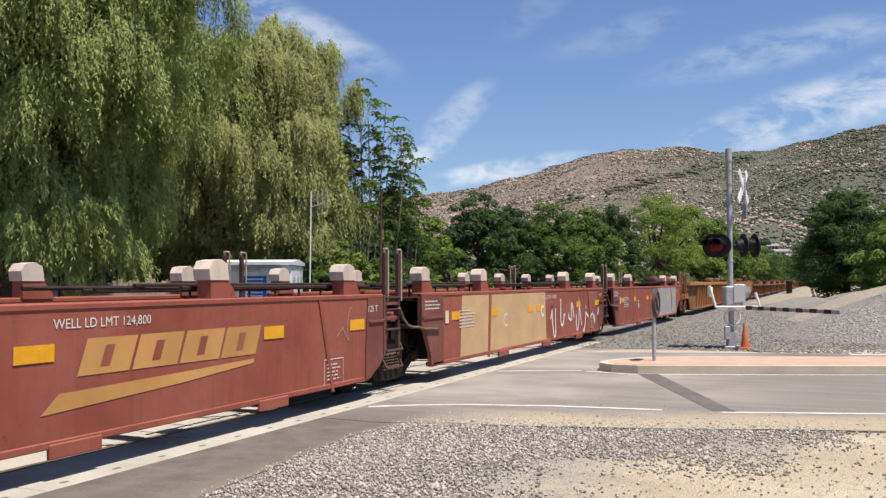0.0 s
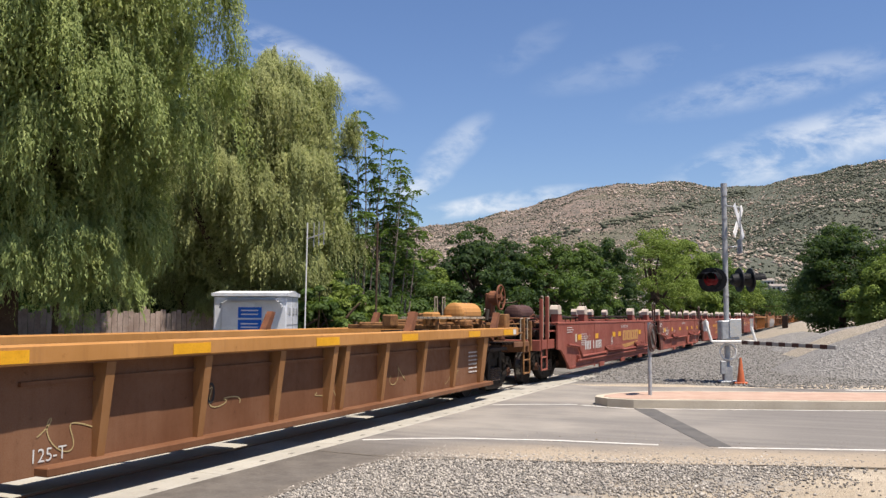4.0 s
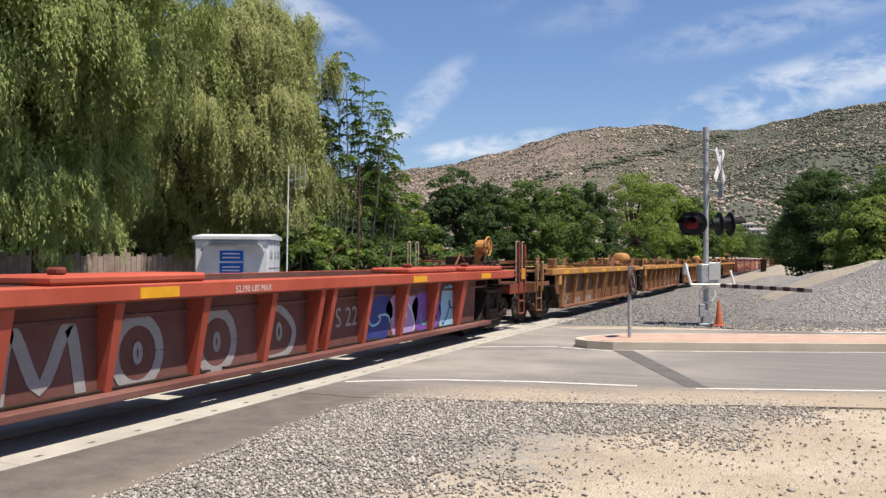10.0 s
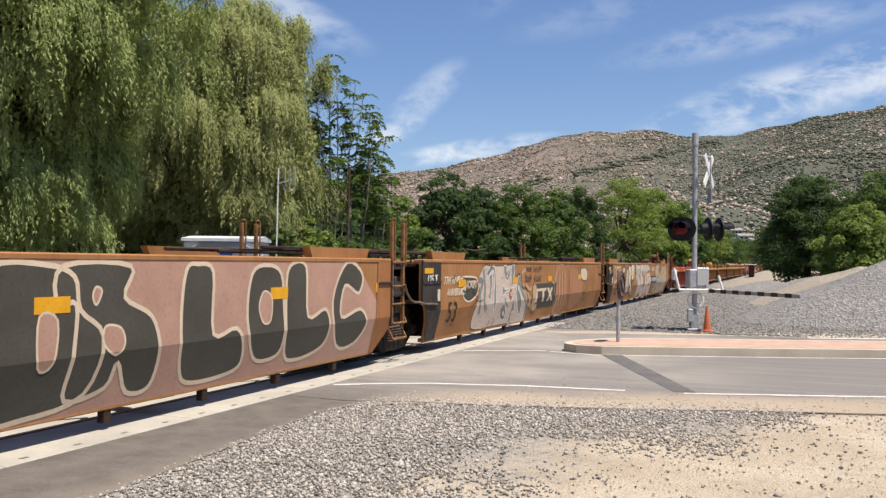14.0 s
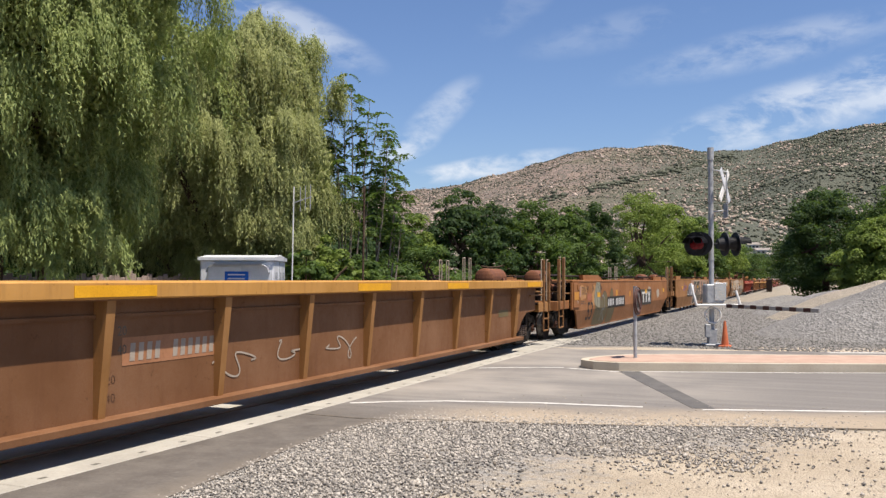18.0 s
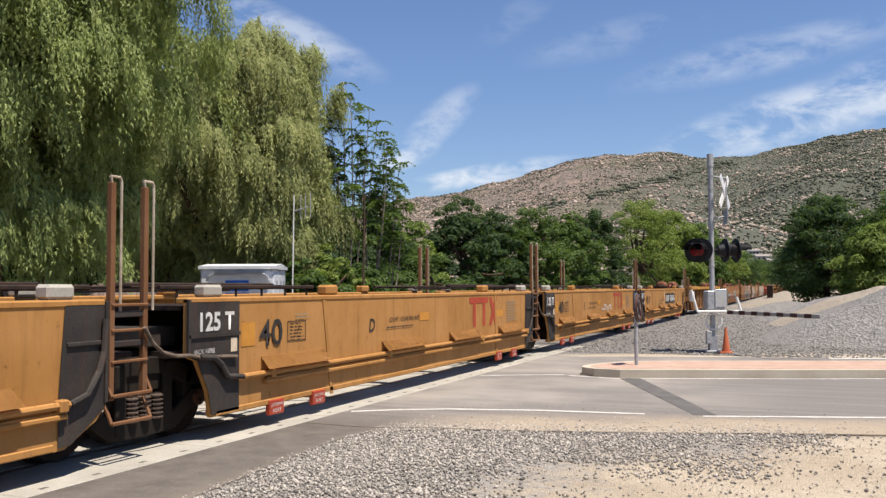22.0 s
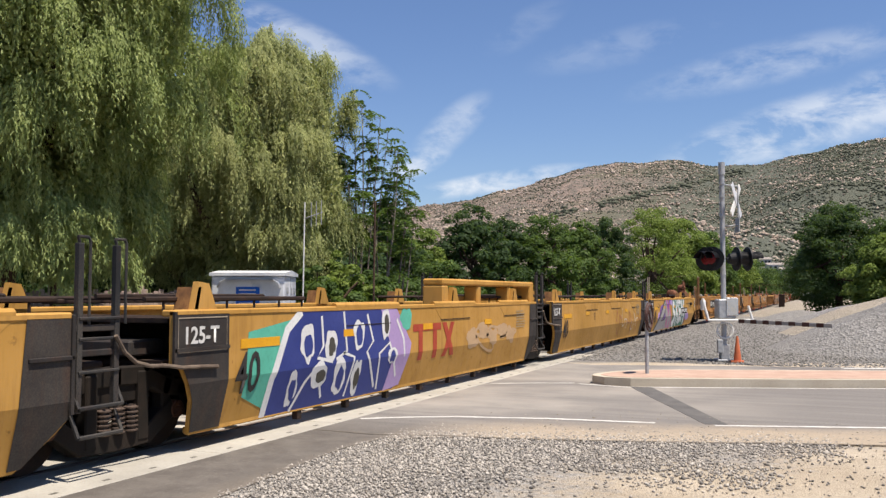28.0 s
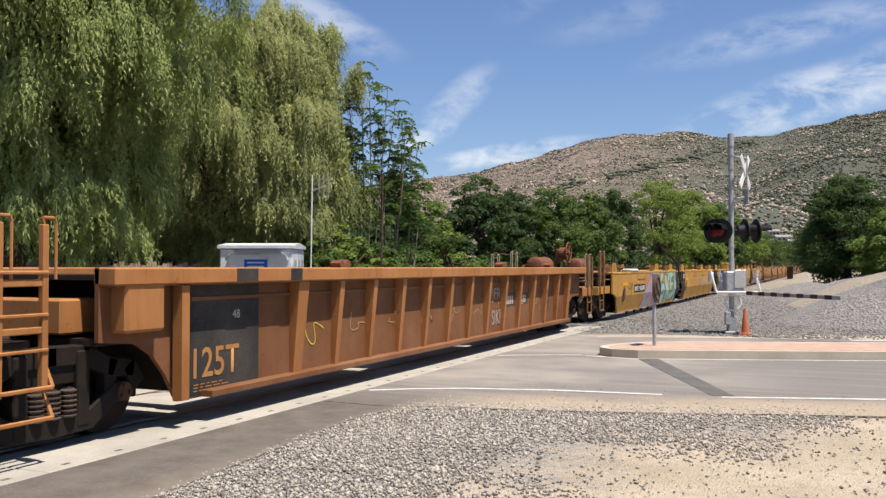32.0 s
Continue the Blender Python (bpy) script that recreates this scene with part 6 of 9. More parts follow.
    if busy > 1:
        c = Vector((0.85, e(st.get("wheel_q", 1.32)), st["wheel_z"]))
        bm = ring_bm(c, st.get("wheel_r", 0.28), 0.024)
        bw = part("brake_wheel", bm, st["wheelc"], unit, smooth=True)
        part("hub", rods(0.07, c + Vector((-0.15, 0, 0)), c + Vector((0.03, 0, 0)), n=10), st["wheelc"], bw)
        for k in range(6):
            t = k * math.pi / 3
            part("spoke", rods(0.015, c, c + Vector((0, st.get("wheel_r", 0.28) * 0.97 * math.cos(t), st.get("wheel_r", 0.28) * 0.97 * math.sin(t))), n=5), st["wheelc"], bw)
        part("gear_case", rods(0.17, c + Vector((-0.24, 0, -0.02)), c + Vector((-0.06, 0, -0.02)), n=16), st["wheelc"], bw)
        part("brake_stand", boxes((0.5, 0.68, *sorted((e(st.get("wheel_q", 1.2)), e(st.get("wheel_q", 1.2) + 0.24))), 1.1, st["wheel_z"] + 0.1), bevel=0.03), st["wheelc"], unit)
        part("chain_guard", boxes((-0.3, 0.4, *sorted((e(0.85), e(0.95))), 1.1, 1.75), bevel=0.02), M["steel"], unit)


def rib_bm(y, wide, bot, top, x0, x1):
    """A gusset rib: full depth under the sill, shallow at the foot."""
    bm = prism([(y - wide * 0.8, bot), (y + wide * 0.8, bot), (y + wide, top), (y - wide, top)], x0, x1)
    for v in bm.verts:
        if v.co.x > x1 - 0.001 and v.co.z < (bot + top) / 2:
            v.co.x = x0 + 0.3 * (x1 - x0)
    return bm


def well_unit(st, length, lead, tail, label, group):
    """One unit of a well car. lead and tail: 'art' (shared truck) or 'end' (outer platform), with how busy the platform is."""
    u = thing("well_car", label, "freight car", group=group)
    top, bot, out = st["top"], st["bot"], st["out"]
    mark_l = length / 2 - (0.26 if lead[0] == "art" else 0)
    mark_t = length / 2 - (0.26 if tail[0] == "art" else 0)
    shift = st.get("shift", 0.0)
    al = length / 2 + (shift - 1.0 if lead[0] == "art" else st["fore"][0])
    at = length / 2 - (shift + st["gap"] if tail[0] == "art" else -st["aft"][0])

    def foot(a, kind, front):
        if st.get("void"):
            return [(a, top - 0.19), (a - (1.85 if kind == "end" else 0.92 if front else 0.5), top - 0.19), (a - (1.98 if kind == "end" else 1.02 if front else 0.62), bot)]
        if st.get("arch") and not (kind == "art" and front):
            return [(a, 0.97), (a - 0.5, 0.92), (a - 0.72, 0.8), (a - 0.92, 0.58), (a - 1.12, bot)] if kind == "art" else [(a, 0.92), (a - 0.75, 0.88), (a - 1.1, 0.72), (a - 1.35, 0.5), (a - 1.5 if not front else a - 1.95, bot)]
        if kind == "end":
            return [(a, 0.84), (a - 0.3, 0.82), (a - 0.55, 0.7), (a - 1.2, bot)]
        if front:
            return [(a, 0.56), (a - 0.1, 0.46), (a - 0.48, bot)]
        return [(a, 0.95), (a - 0.16, 0.9), (a - 0.36, 0.55), (a - 0.42, bot)]

    f, b = foot(al, lead[0], True), foot(at, tail[0], False)
    outline = [(al, top)] + f + [(-y, z) for y, z in b[::-1]] + [(-at, top)]
    for sx in (1, -1):
        bm = bmesh.new()
        bm.faces.new([bm.verts.new((y, z, 0)) for y, z in outline])
        wrap(bm, st, 0.0)
        bmesh.ops.solidify(bm, geom=bm.faces[:], thickness=-0.05)
        if sx < 0:
            for v in bm.verts:
                v.co.x = -v.co.x
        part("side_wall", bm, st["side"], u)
        s = (lambda x0, x1: (x0, x1) if sx > 0 else (-x1, -x0))
        if st["kind"] == "rib":
            part("top_sill", boxes((*s(out - 0.26, out + 0.02), -at, al, top - 0.17, top), bevel=0.015), st["sill"], u)
            part("sill_lip", boxes((*s(out - st["recess"], out - 0.02), -at + 0.02, al - 0.02, top - 0.185, top - 0.171)), st["side"], u)
            part("bottom_sill", boxes((*s(out - 0.22, out - 0.03), -at + 1.5, al - 1.5, bot + 0.002, bot + 0.08), bevel=0.01), st["side"], u)
            if sx > 0:
                n = st["ribs"]
                span = (length / 2 - st.get("inset_fore", st["inset"]), -length / 2 + st["inset"])
                for k in range(n):
                    y = span[1] + (span[0] - span[1]) * k / (n - 1)
                    wd = 0.12 if k in (0, n - 1) else 0.06
                    if k == n // 2 and st.get("double"):
                        for dy in (-0.17, 0.17):
                            part("rib", rib_bm(y + dy, 0.06, bot - 0.02, top - 0.17, out - st["recess"], out - 0.005), st["rib"], u)
                        continue
                    part("rib", rib_bm(y, wd, bot - 0.01, top - 0.17, out - st["recess"], out - 0.02), st["rib"], u)
                part("panel_rail", boxes((out - st["recess"], out - st["recess"] + 0.03, -at + 1.3, al - 1.3, top - 0.36, top - 0.32)), st["side"], u)
        else:
            part("top_rail", boxes((*s(out - 0.16, out + 0.012), -at, al, top - 0.05, top + 0.02), bevel=0.015), st["sill"], u)
            part("bottom_rail", boxes((*s(well_side_x(st, bot) - 0.14, well_side_x(st, bot) + 0.012), -at + (1.3 if tail[0] == "end" else 0.5), al - (1.3 if lead[0] == "end" else 0.6), bot + 0.002, bot + 0.07), bevel=0.01), st["side"], u)
    # open floor: cross members, diagonals; the ends of the well; end decks
    n = 5
    for k in range(n):
        y = -at + 2.1 + (al + at - 4.2) * k / (n - 1)
        part("cross_member", boxes((-out + 0.2, out - 0.2, y - 0.13, y + 0.13, bot - 0.02, bot + 0.09), bevel=0.01), M["steel"], u)
    bm = bmesh.new()
    for k in range(n - 1):
        y = -at + 2.1 + (al + at - 4.2) * k / (n - 1)
        q = y + (al + at - 4.2) / (n - 1)
        rod(bm, (-out + 0.3, y, bot), (out - 0.3, q, bot), 0.035, 5)
    part("floor_brace", bm, M["steel"], u)
    # unseen sheets added to keep sun off the ground under ribbed cars
    if st["kind"] == "rib":
        for k in range(3):
            y0, y1 = -at + 1.9 + (al + at - 3.6) * k / 3, -at + 1.6 + (al + at - 3.6) * (k + 1) / 3
            part("floor_sheet", boxes((0.42, out - 0.2, y0, y1, bot + 0.092, bot + 0.11)), M["steel"], u)
    for d, a, kind in ((1, al, lead), (-1, at, tail)):
        w = out - (0.24 if st["kind"] == "rib" else 0.16)
        bulk = prism([(d * (a - 1.15), 0.95), (d * (a - 1.1), 0.95), (d * (a - 1.72), bot), (d * (a - 1.77), bot)], -w, w)
        part("end_slope", bulk, st["inner"], u)
        part("end_floor", boxes((-w, w, *sorted((d * (a - 1.15), d * (a - 0.02))), 0.93, 1.0)), st["inner"], u)
        part("end_bulkhead", boxes((-w, w, *sorted((d * (a - 1.25), d * (a - 1.17))), 0.95, top - 0.12), bevel=0.01), st["inner"], u)
        if kind[0] == "art" and d < 0:
            part("end_box", boxes((-w + 0.1, w - 0.3, -a - 0.12, -a + 0.4, 1.04, top - 0.3), bevel=0.02), st["end"] if st["kind"] == "rib" else st["plate"], u)
        part("walkway", boxes((-w, w, *sorted((d * (a - 1.2), d * (a - 0.1))), top - 0.12, top - 0.07)), st["deck"], u)
        if st["pipes"]:
            bm = bmesh.new()
            for x, z in ((-1.15, top + 0.13), (-0.2, top + 0.1), (0.55, top + 0.16), (1.2, top + 0.13)):
                rod(bm, (x, d * (a + 0.1), z), (x, d * (a - st["pipes"]), z), 0.028, 6)
            for q in np.arange(0.2, st["pipes"], 0.55):
                rod(bm, (1.2, d * (a - q), top - 0.05), (1.2, d * (a - q), top + 0.13), 0.016, 5)
                rod(bm, (-1.15, d * (a - q), top + 0.13), (1.2, d * (a - q), top + 0.13), 0.016, 5)
            part("brake_pipe", bm, M["steel"], u)
        for sx in (1, -1):
            for q in (st["guides"] if d < 0 or "lead_guides" not in st else st["lead_guides"]):
                y = d * (a - q)
                x0, x1 = (out - 0.2, out - 0.02) if sx > 0 else (-out + 0.02, -out + 0.2)
                if st["guide"] == "block":
                    part("guide_base", prism([(y - 0.15, top), (y + 0.34, top), (y + 0.3, top + 0.06), (y + 0.14, top + 0.25), (y - 0.15, top + 0.25)], x0, x1), st["sill"], u)
                    part("guide", prism([(y - 0.17, top + 0.22), (y + 0.16, top + 0.22), (y + 0.13, top + 0.4), (y + 0.02, top + 0.45), (y - 0.13, top + 0.43), (y - 0.19, top + 0.34)], x0 - 0.03, x1 + 0.01), M["worn"], u, "pale worn container guide with rust")
                elif st["guide"] == "ear":
                    part("guide", prism([(y - 0.2, top), (y + 0.2, top), (y + 0.05, top + 0.3), (y - 0.12, top + 0.32)], x0 + 0.1, x1), st["sill"], u)
                    part("gusset", prism([(y - 0.2, top - 0.02), (y - 0.14, top - 0.02), (y - 0.08, top + 0.26), (y - 0.13, top + 0.26)], x0 - 0.1, x1), M["rustrail"], u)
                elif st["guide"] == "small":
                    part("guide", boxes((x0, x1, y - 0.16, y + 0.16, top + 0.02, top + 0.16), bevel=0.03), M["concrete"] if q < 2 else st["sill"], u)
                elif st["guide"] == "flap":
                    part("guide", prism([(y - 0.12, top), (y + 0.04, top), (y + 0.2 * d, top + 0.3), (y + 0.1 * d, top + 0.32)], x0 + 0.06, x1), st["rusty"], u)
                else:
                    part("guide", prism([(y - 0.85, top), (y + st.get("wing", 0.85), top), (y + st.get("wing", 0.85) + 0.1, top + 0.17), (y - 0.95, top + 0.17)], x0, x1 - 0.06), st["sill"], u)
        if kind[0] == "end":
            nose, bogie = (st["fore"] if d > 0 else st["aft"])[1:]
            end_platform(u, st, length / 2 + nose - 1.84, d, kind[1], a)
            truck(u, d * (length / 2 + bogie))
        elif d < 0:
            truck(u, -length / 2 + shift)
    if lead[0] == "art":
        ladder(u, al + 0.56, st, st["posts"])
        ladder(u, al + 0.56, st, st["posts"], sx=-1)
        part("coupling_beam", boxes((-0.3, 0.3, al - 1.0, al + 0.95, 0.72, 1.02), bevel=0.03), M["steel"], u)
        patch(u, st, [(al, 0.58), (al, top - 0.03), (al - 0.5, top - 0.03), (al - 0.56, 0.75), (al - 0.56, bot + 0.03), (al - 0.42, bot + 0.03)], st.get("fore_plate", st["plate"]), 0.012, "end_plate", "painted end plate")
        part("plate_rim", boxes((out, out + 0.035, al - 0.48, al + 0.01, top - 0.4, top - 0.36), (out, out + 0.035, al - 0.02, al + 0.02, 0.62, top), bevel=0.006), st["plate"], u)
        part("end_step", boxes((0.7, out - 0.1, al + 0.01, al + 0.5, 1.0, 1.06), (0.9, out - 0.25, al - 0.02, al + 0.35, top - 0.32, top - 0.12), bevel=0.015), M["steel"], u)
        if st["kind"] != "rib":
            hose = [(0, 1.3), (0.12, 1.14), (0.28, 1.03), (0.48, 0.98), (0.7, 0.97), (0.95, 0.93), (1.25, 0.92), (1.55, 0.9)]
            part("brake_hose", rods(0.021, *[(out + 0.035, al + 0.5 + q, z) for q, z in hose], n=7), M["hose"], u, "worn grey brake hose")
    if tail[0] == "art":
        part("coupling_beam", boxes((-0.3, 0.3, -at - 0.3, -at + 1.0, 0.72, 1.02), bevel=0.03), M["steel"], u)
        if st["plated"]:
            patch(u, st, [(-at, 0.96), (-at + 0.16, 0.9), (-at + 0.36, 0.55), (-at + 0.42, bot + 0.03), (-at + 0.93, bot + 0.03), (-at + 0.93, top - 0.03), (-at, top - 0.03)], st["plate"], 0.012, "end_plate", "dark painted end plate")
            part("plate_rim", boxes((out, out + 0.03, -at, -at + 0.93, top - 0.42, top - 0.38), (out, out + 0.03, -at - 0.01, -at + 0.03, 0.95, top)), st["plate"], u)
    return u, mark_l, mark_t


def side_pipes(u, st, al, at, ledges=((0.25, 1.3), (0.75, 1.3)), low=0.66, rise=True, dip=0.0):
    o = st["out"]
    if rise:
        line = ((o + 0.05, al - 0.75, 1.08 if not dip else low + 0.16), (o + 0.05, al - 1.05, 0.95 if not dip else low + 0.07), (o + 0.05, al - 1.4, low), *[(o + 0.05, al - dip - q, z) for q, z in ((0, low), (0.12, low - 0.06), (0.28, 0.5), (0.42, 0.33), (0.62, 0.36), (0.82, 0.58), (1.0, low)) if dip], (o + 0.05, -at + 1.7, low), (o + 0.05, -at + 1.3, 0.86), (o + 0.05, -at + 0.25, 0.93))
    else:
        line = ((o + 0.05, al - 1.42, low), (o + 0.05, -at + 0.7, low))
        for run_ in (((al - 1.4, low), (al - 1.2, low + 0.06), (al - 1.06, low + 0.26), (al - 1.0, 1.1), (al - 0.98, 1.4)), ((-at + 0.72, low), (-at + 0.4, low + 0.03), (-at + 0.28, 0.84), (-at + 0.15, 0.92), (-at - 0.1, 0.94))):
            part("plate_pipe", rods(0.032, *[(o + 0.05, y, z) for y, z in run_], n=8), st["plate"], u)
    part("side_pipe", rods(0.035, *line, n=8), st["side"], u)
    if not dip:
        part("side_pipe", rods(0.026, (o + 0.05, al - 1.45, low - 0.1), (o + 0.05, -at + 1.15, low - 0.1), n=6), st["side"], u)
        part("side_belt", boxes((o, o + 0.05, -at + 1.2, al - 1.5, low - 0.13, low - 0.06)), st["side"], u)
    for q in (al - 1.5, al - 4.6, -at + 4.6, -at + 1.3):
        part("pipe_clamp", boxes((o, o + 0.095, q - 0.05, q + 0.05, low - 0.06, low + 0.05), bevel=0.012), st["side"], u)
    for c, w in ledges:
        y = -at + (al + at) * c
        part("ledge", prism([(y - w / 2, low + 0.06), (y + w / 2, low + 0.06), (y + w / 2, low + 0.2), (y - w / 2, low + 0.2)], o - 0.005, o + 0.01), st["side"], u)
        bm = bmesh.new()
        vs = [bm.verts.new(q) for q in ((o, y - w / 2, low + 0.2), (o, y + w / 2, low + 0.2), (o + 0.14, y + w / 2 + 0.03, low + 0.05), (o + 0.14, y - w / 2 - 0.03, low + 0.05))]
        bm.faces.new(vs)
        bmesh.ops.solidify(bm, geom=bm.faces[:], thickness=0.02)
        part("ledge_flap", bm, st["side"], u)


def style(kind, top, bot, side, sill, **kw):
    # inner in dark steel puts the well ends' shade into their colour
    d = dict(kind=kind, top=top, bot=bot, out=1.5, brk=0.77, side=M[side], sill=M[sill], rib=M[sill], inner=M["steel"], deck=M["steel"], end=M[side], rail=M[side], tank=M["rusty"], wheelc=M["rusty"], ladder=M["steel"],
             plate=M["plate"], plated=True, posts=2.15, guides=(0.5, 2.7), guide="small", pipes=2.6, ribs=9, inset=1.35, recess=0.19, rusty=M["rusty"], gap=0.35, fore=(0.1, 1.35, -0.35), aft=(0.5, 1.8, 0.2), wheel_z=2.1)
    for k, v in kw.items():
        d[k] = M[v] if isinstance(v, str) and v in M and k not in ("guide", "kind") else v
    return d


ST = dict(
    maroon=style("flat", 1.506, 0.276, "maroon", "maroon", plate="maroon_grime", guide="block", ladder="maroon_dark", guides=(0.25, 3.0), lead_guides=(1.0, 3.9), posts=2.15, pipes=4.2, tank="maroon_dark", aft=(0.6, 1.8, 0.26)),
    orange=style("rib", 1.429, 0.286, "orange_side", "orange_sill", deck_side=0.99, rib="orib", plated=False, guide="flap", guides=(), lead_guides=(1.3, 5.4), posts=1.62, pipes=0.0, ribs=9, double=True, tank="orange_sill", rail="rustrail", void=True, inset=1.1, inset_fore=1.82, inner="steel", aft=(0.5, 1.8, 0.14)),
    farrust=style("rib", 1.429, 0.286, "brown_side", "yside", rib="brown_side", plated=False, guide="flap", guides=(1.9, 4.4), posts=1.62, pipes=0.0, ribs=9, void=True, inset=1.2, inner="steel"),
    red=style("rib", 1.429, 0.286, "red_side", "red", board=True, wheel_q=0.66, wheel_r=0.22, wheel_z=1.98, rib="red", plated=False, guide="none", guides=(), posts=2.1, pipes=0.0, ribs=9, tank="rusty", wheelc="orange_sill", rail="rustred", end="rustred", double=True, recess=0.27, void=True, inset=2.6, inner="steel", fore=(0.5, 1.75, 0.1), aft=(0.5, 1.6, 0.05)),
    tan=style("tumble", 1.719, 0.199, "tan", "tan", plate="plate", fore_plate="rusttan", rail="rustrail", guide="board", guides=(1.6,), posts=2.35, ladder="rustrail", pipes=2.4, brk=0.78, fore=(0.35, 1.45, -0.2)),
    rust=style("tumble", 1.661, 0.218, "rusttan", "rusttan", plate="plate", rail="rustrail", guide="board", guides=(2.6,), wing=1.25, posts=2.3, ladder="rustrail", pipes=2.4, brk=0.78, aft=(0.66, 1.85, 0.14)),
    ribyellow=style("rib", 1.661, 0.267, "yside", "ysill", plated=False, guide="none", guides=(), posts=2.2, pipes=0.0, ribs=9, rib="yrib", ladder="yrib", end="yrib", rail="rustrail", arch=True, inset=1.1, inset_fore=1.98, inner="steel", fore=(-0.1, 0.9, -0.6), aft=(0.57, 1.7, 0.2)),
    yellow=style("flat", 1.564, 0.257, "yellow", "yellow", plate="plate", rail="rustrail", guide="small", guides=(0.5, 3.2), posts=2.7, ladder="yside", pipes=3.1, shift=-0.2, gap=0.2, fore=(0.0, 1.3, -0.35), aft=(1.05, 2.1, 0.29), wheelc="faded_red", wheel_z=1.62),
    bright=style("tumble", 1.506, 0.18, "bright", "bright", plate="plate", rail="rustrail", guide="ear", guides=(0.55,), lead_guides=(1.5, 5.0), posts=2.15, ladder="black", pipes=3.0, brk=0.74, shift=-0.35, fore=(0.15, 1.35, -0.33), aft=(0.6, 2.0, 0.43)),
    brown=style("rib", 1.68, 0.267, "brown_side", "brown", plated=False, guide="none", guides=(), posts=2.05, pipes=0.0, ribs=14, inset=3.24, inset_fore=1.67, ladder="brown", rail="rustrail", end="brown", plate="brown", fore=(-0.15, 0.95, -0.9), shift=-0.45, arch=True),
)

CARS = []
SHRINK = 0.968


def place(u, s):
    CARS.append((u, s))


def car(style_name, lead_y, lengths, label, ends=(1, 2)):
    """A car of one or more units from its leading end back. Gives (unit, al, at, style) for each."""
    st = ST[style_name]
    made = []
    y = lead_y * SHRINK
    for i, L in enumerate([q * SHRINK for q in lengths]):
        u, al, at = well_unit(st, L, ("end", ends[0]) if i == 0 else ("art", 0), ("end", ends[1]) if i == len(lengths) - 1 else ("art", 0), label, label + " units" if len(lengths) > 1 else "")
        place(u, y - L / 2)
        made.append((u, al, at, st))
        y -= L
    return made


def amber(u, st, *ys, z=None, w=0.42, h=0.15):
    for y in ys:
        part("reflector", boxes((st["out"] + (0.021 if st["kind"] == "rib" else 0.003), st["out"] + (0.026 if st["kind"] == "rib" else 0.009), y - w / 2, y + w / 2, (z or st["top"] - 0.45) - h / 2, (z or st["top"] - 0.45) + h / 2)), M["amber"], u, "amber reflector strip")


# cars that lead away into the distance
ahead = car("farrust", 167.0, [15.03] * 5, "rusty brown ribbed well car")
SMALL = ("rung", "tread", "spring", "bearing_cap", "axle", "cross_member", "floor_sheet", "floor_brace", "lever", "brake_rod", "valve", "bracket", "grab_iron", "step", "ladder_arm", "end_step", "air_hose", "brake_pipe", "tank_saddle", "panel_rail", "sill_lip")
far_label = "rusty well car far along the train"
for k, base in enumerate((305.0, 384.0, 463.0)):
    for i, (u, al, at, st) in enumerate(ahead):
        c = copy_thing(u, pose(0, 0, 0))
        tagged(c, far_label, group="cars far along the train")
        for q in [q for q in c.children_recursive if q.name.split(".")[0] in SMALL]:
            bpy.data.objects.remove(q)
        place(c, (base - 15.03 * (i + 0.5)) * SHRINK)
ends_single = car("brown", 226.0, [18.4] * 3, "brown ribbed well car")
t1 = car("rust", 88.0, [18.5], "rust-streaked tan well car with grey paint", (1, 1))
u, al, at, st = t1[0]
blob(u, st, 1.0, 0.8, 6.5, 0.62, S["silver"], 3, spikes=0.15)
t2 = car("brown", 65.5, [18.5], "weathered brown ribbed well car", (1, 1))

# maroon car: units B, C, D, E, A
mar = car("maroon", 43.0, [14.8, 14.85, 14.94, 14.83, 14.75], "maroon articulated well car", (1, 1))


def gold_logo(u, st, y, z):
    """Four slanted gold blocks over a tapered swoosh."""
    h, w = 0.33, 0.64
    for k in range(4):
        y0 = y + k * 0.68
        s = 0.12
        patch(u, st, [(y0, z), (y0 + w, z), (y0 + w + s, z + h), (y0 + s, z + h)], M["gold"], 0.005, "logo_block")
        patch(u, st, [(y0 + 0.27, z + 0.07), (y0 + 0.39, z + 0.07), (y0 + 0.46, z + 0.26), (y0 + 0.34, z + 0.26)], st["side"], 0.008, "logo_cut")
    patch(u, st, [(y - 0.4, z - 0.3), (y + 1.4, z - 0.2), (y + 2.65, z - 0.1), (y + 2.65, z - 0.05), (y + 1.4, z - 0.09), (y - 0.2, z - 0.13)], M["gold"], 0.005, "logo_swoosh")


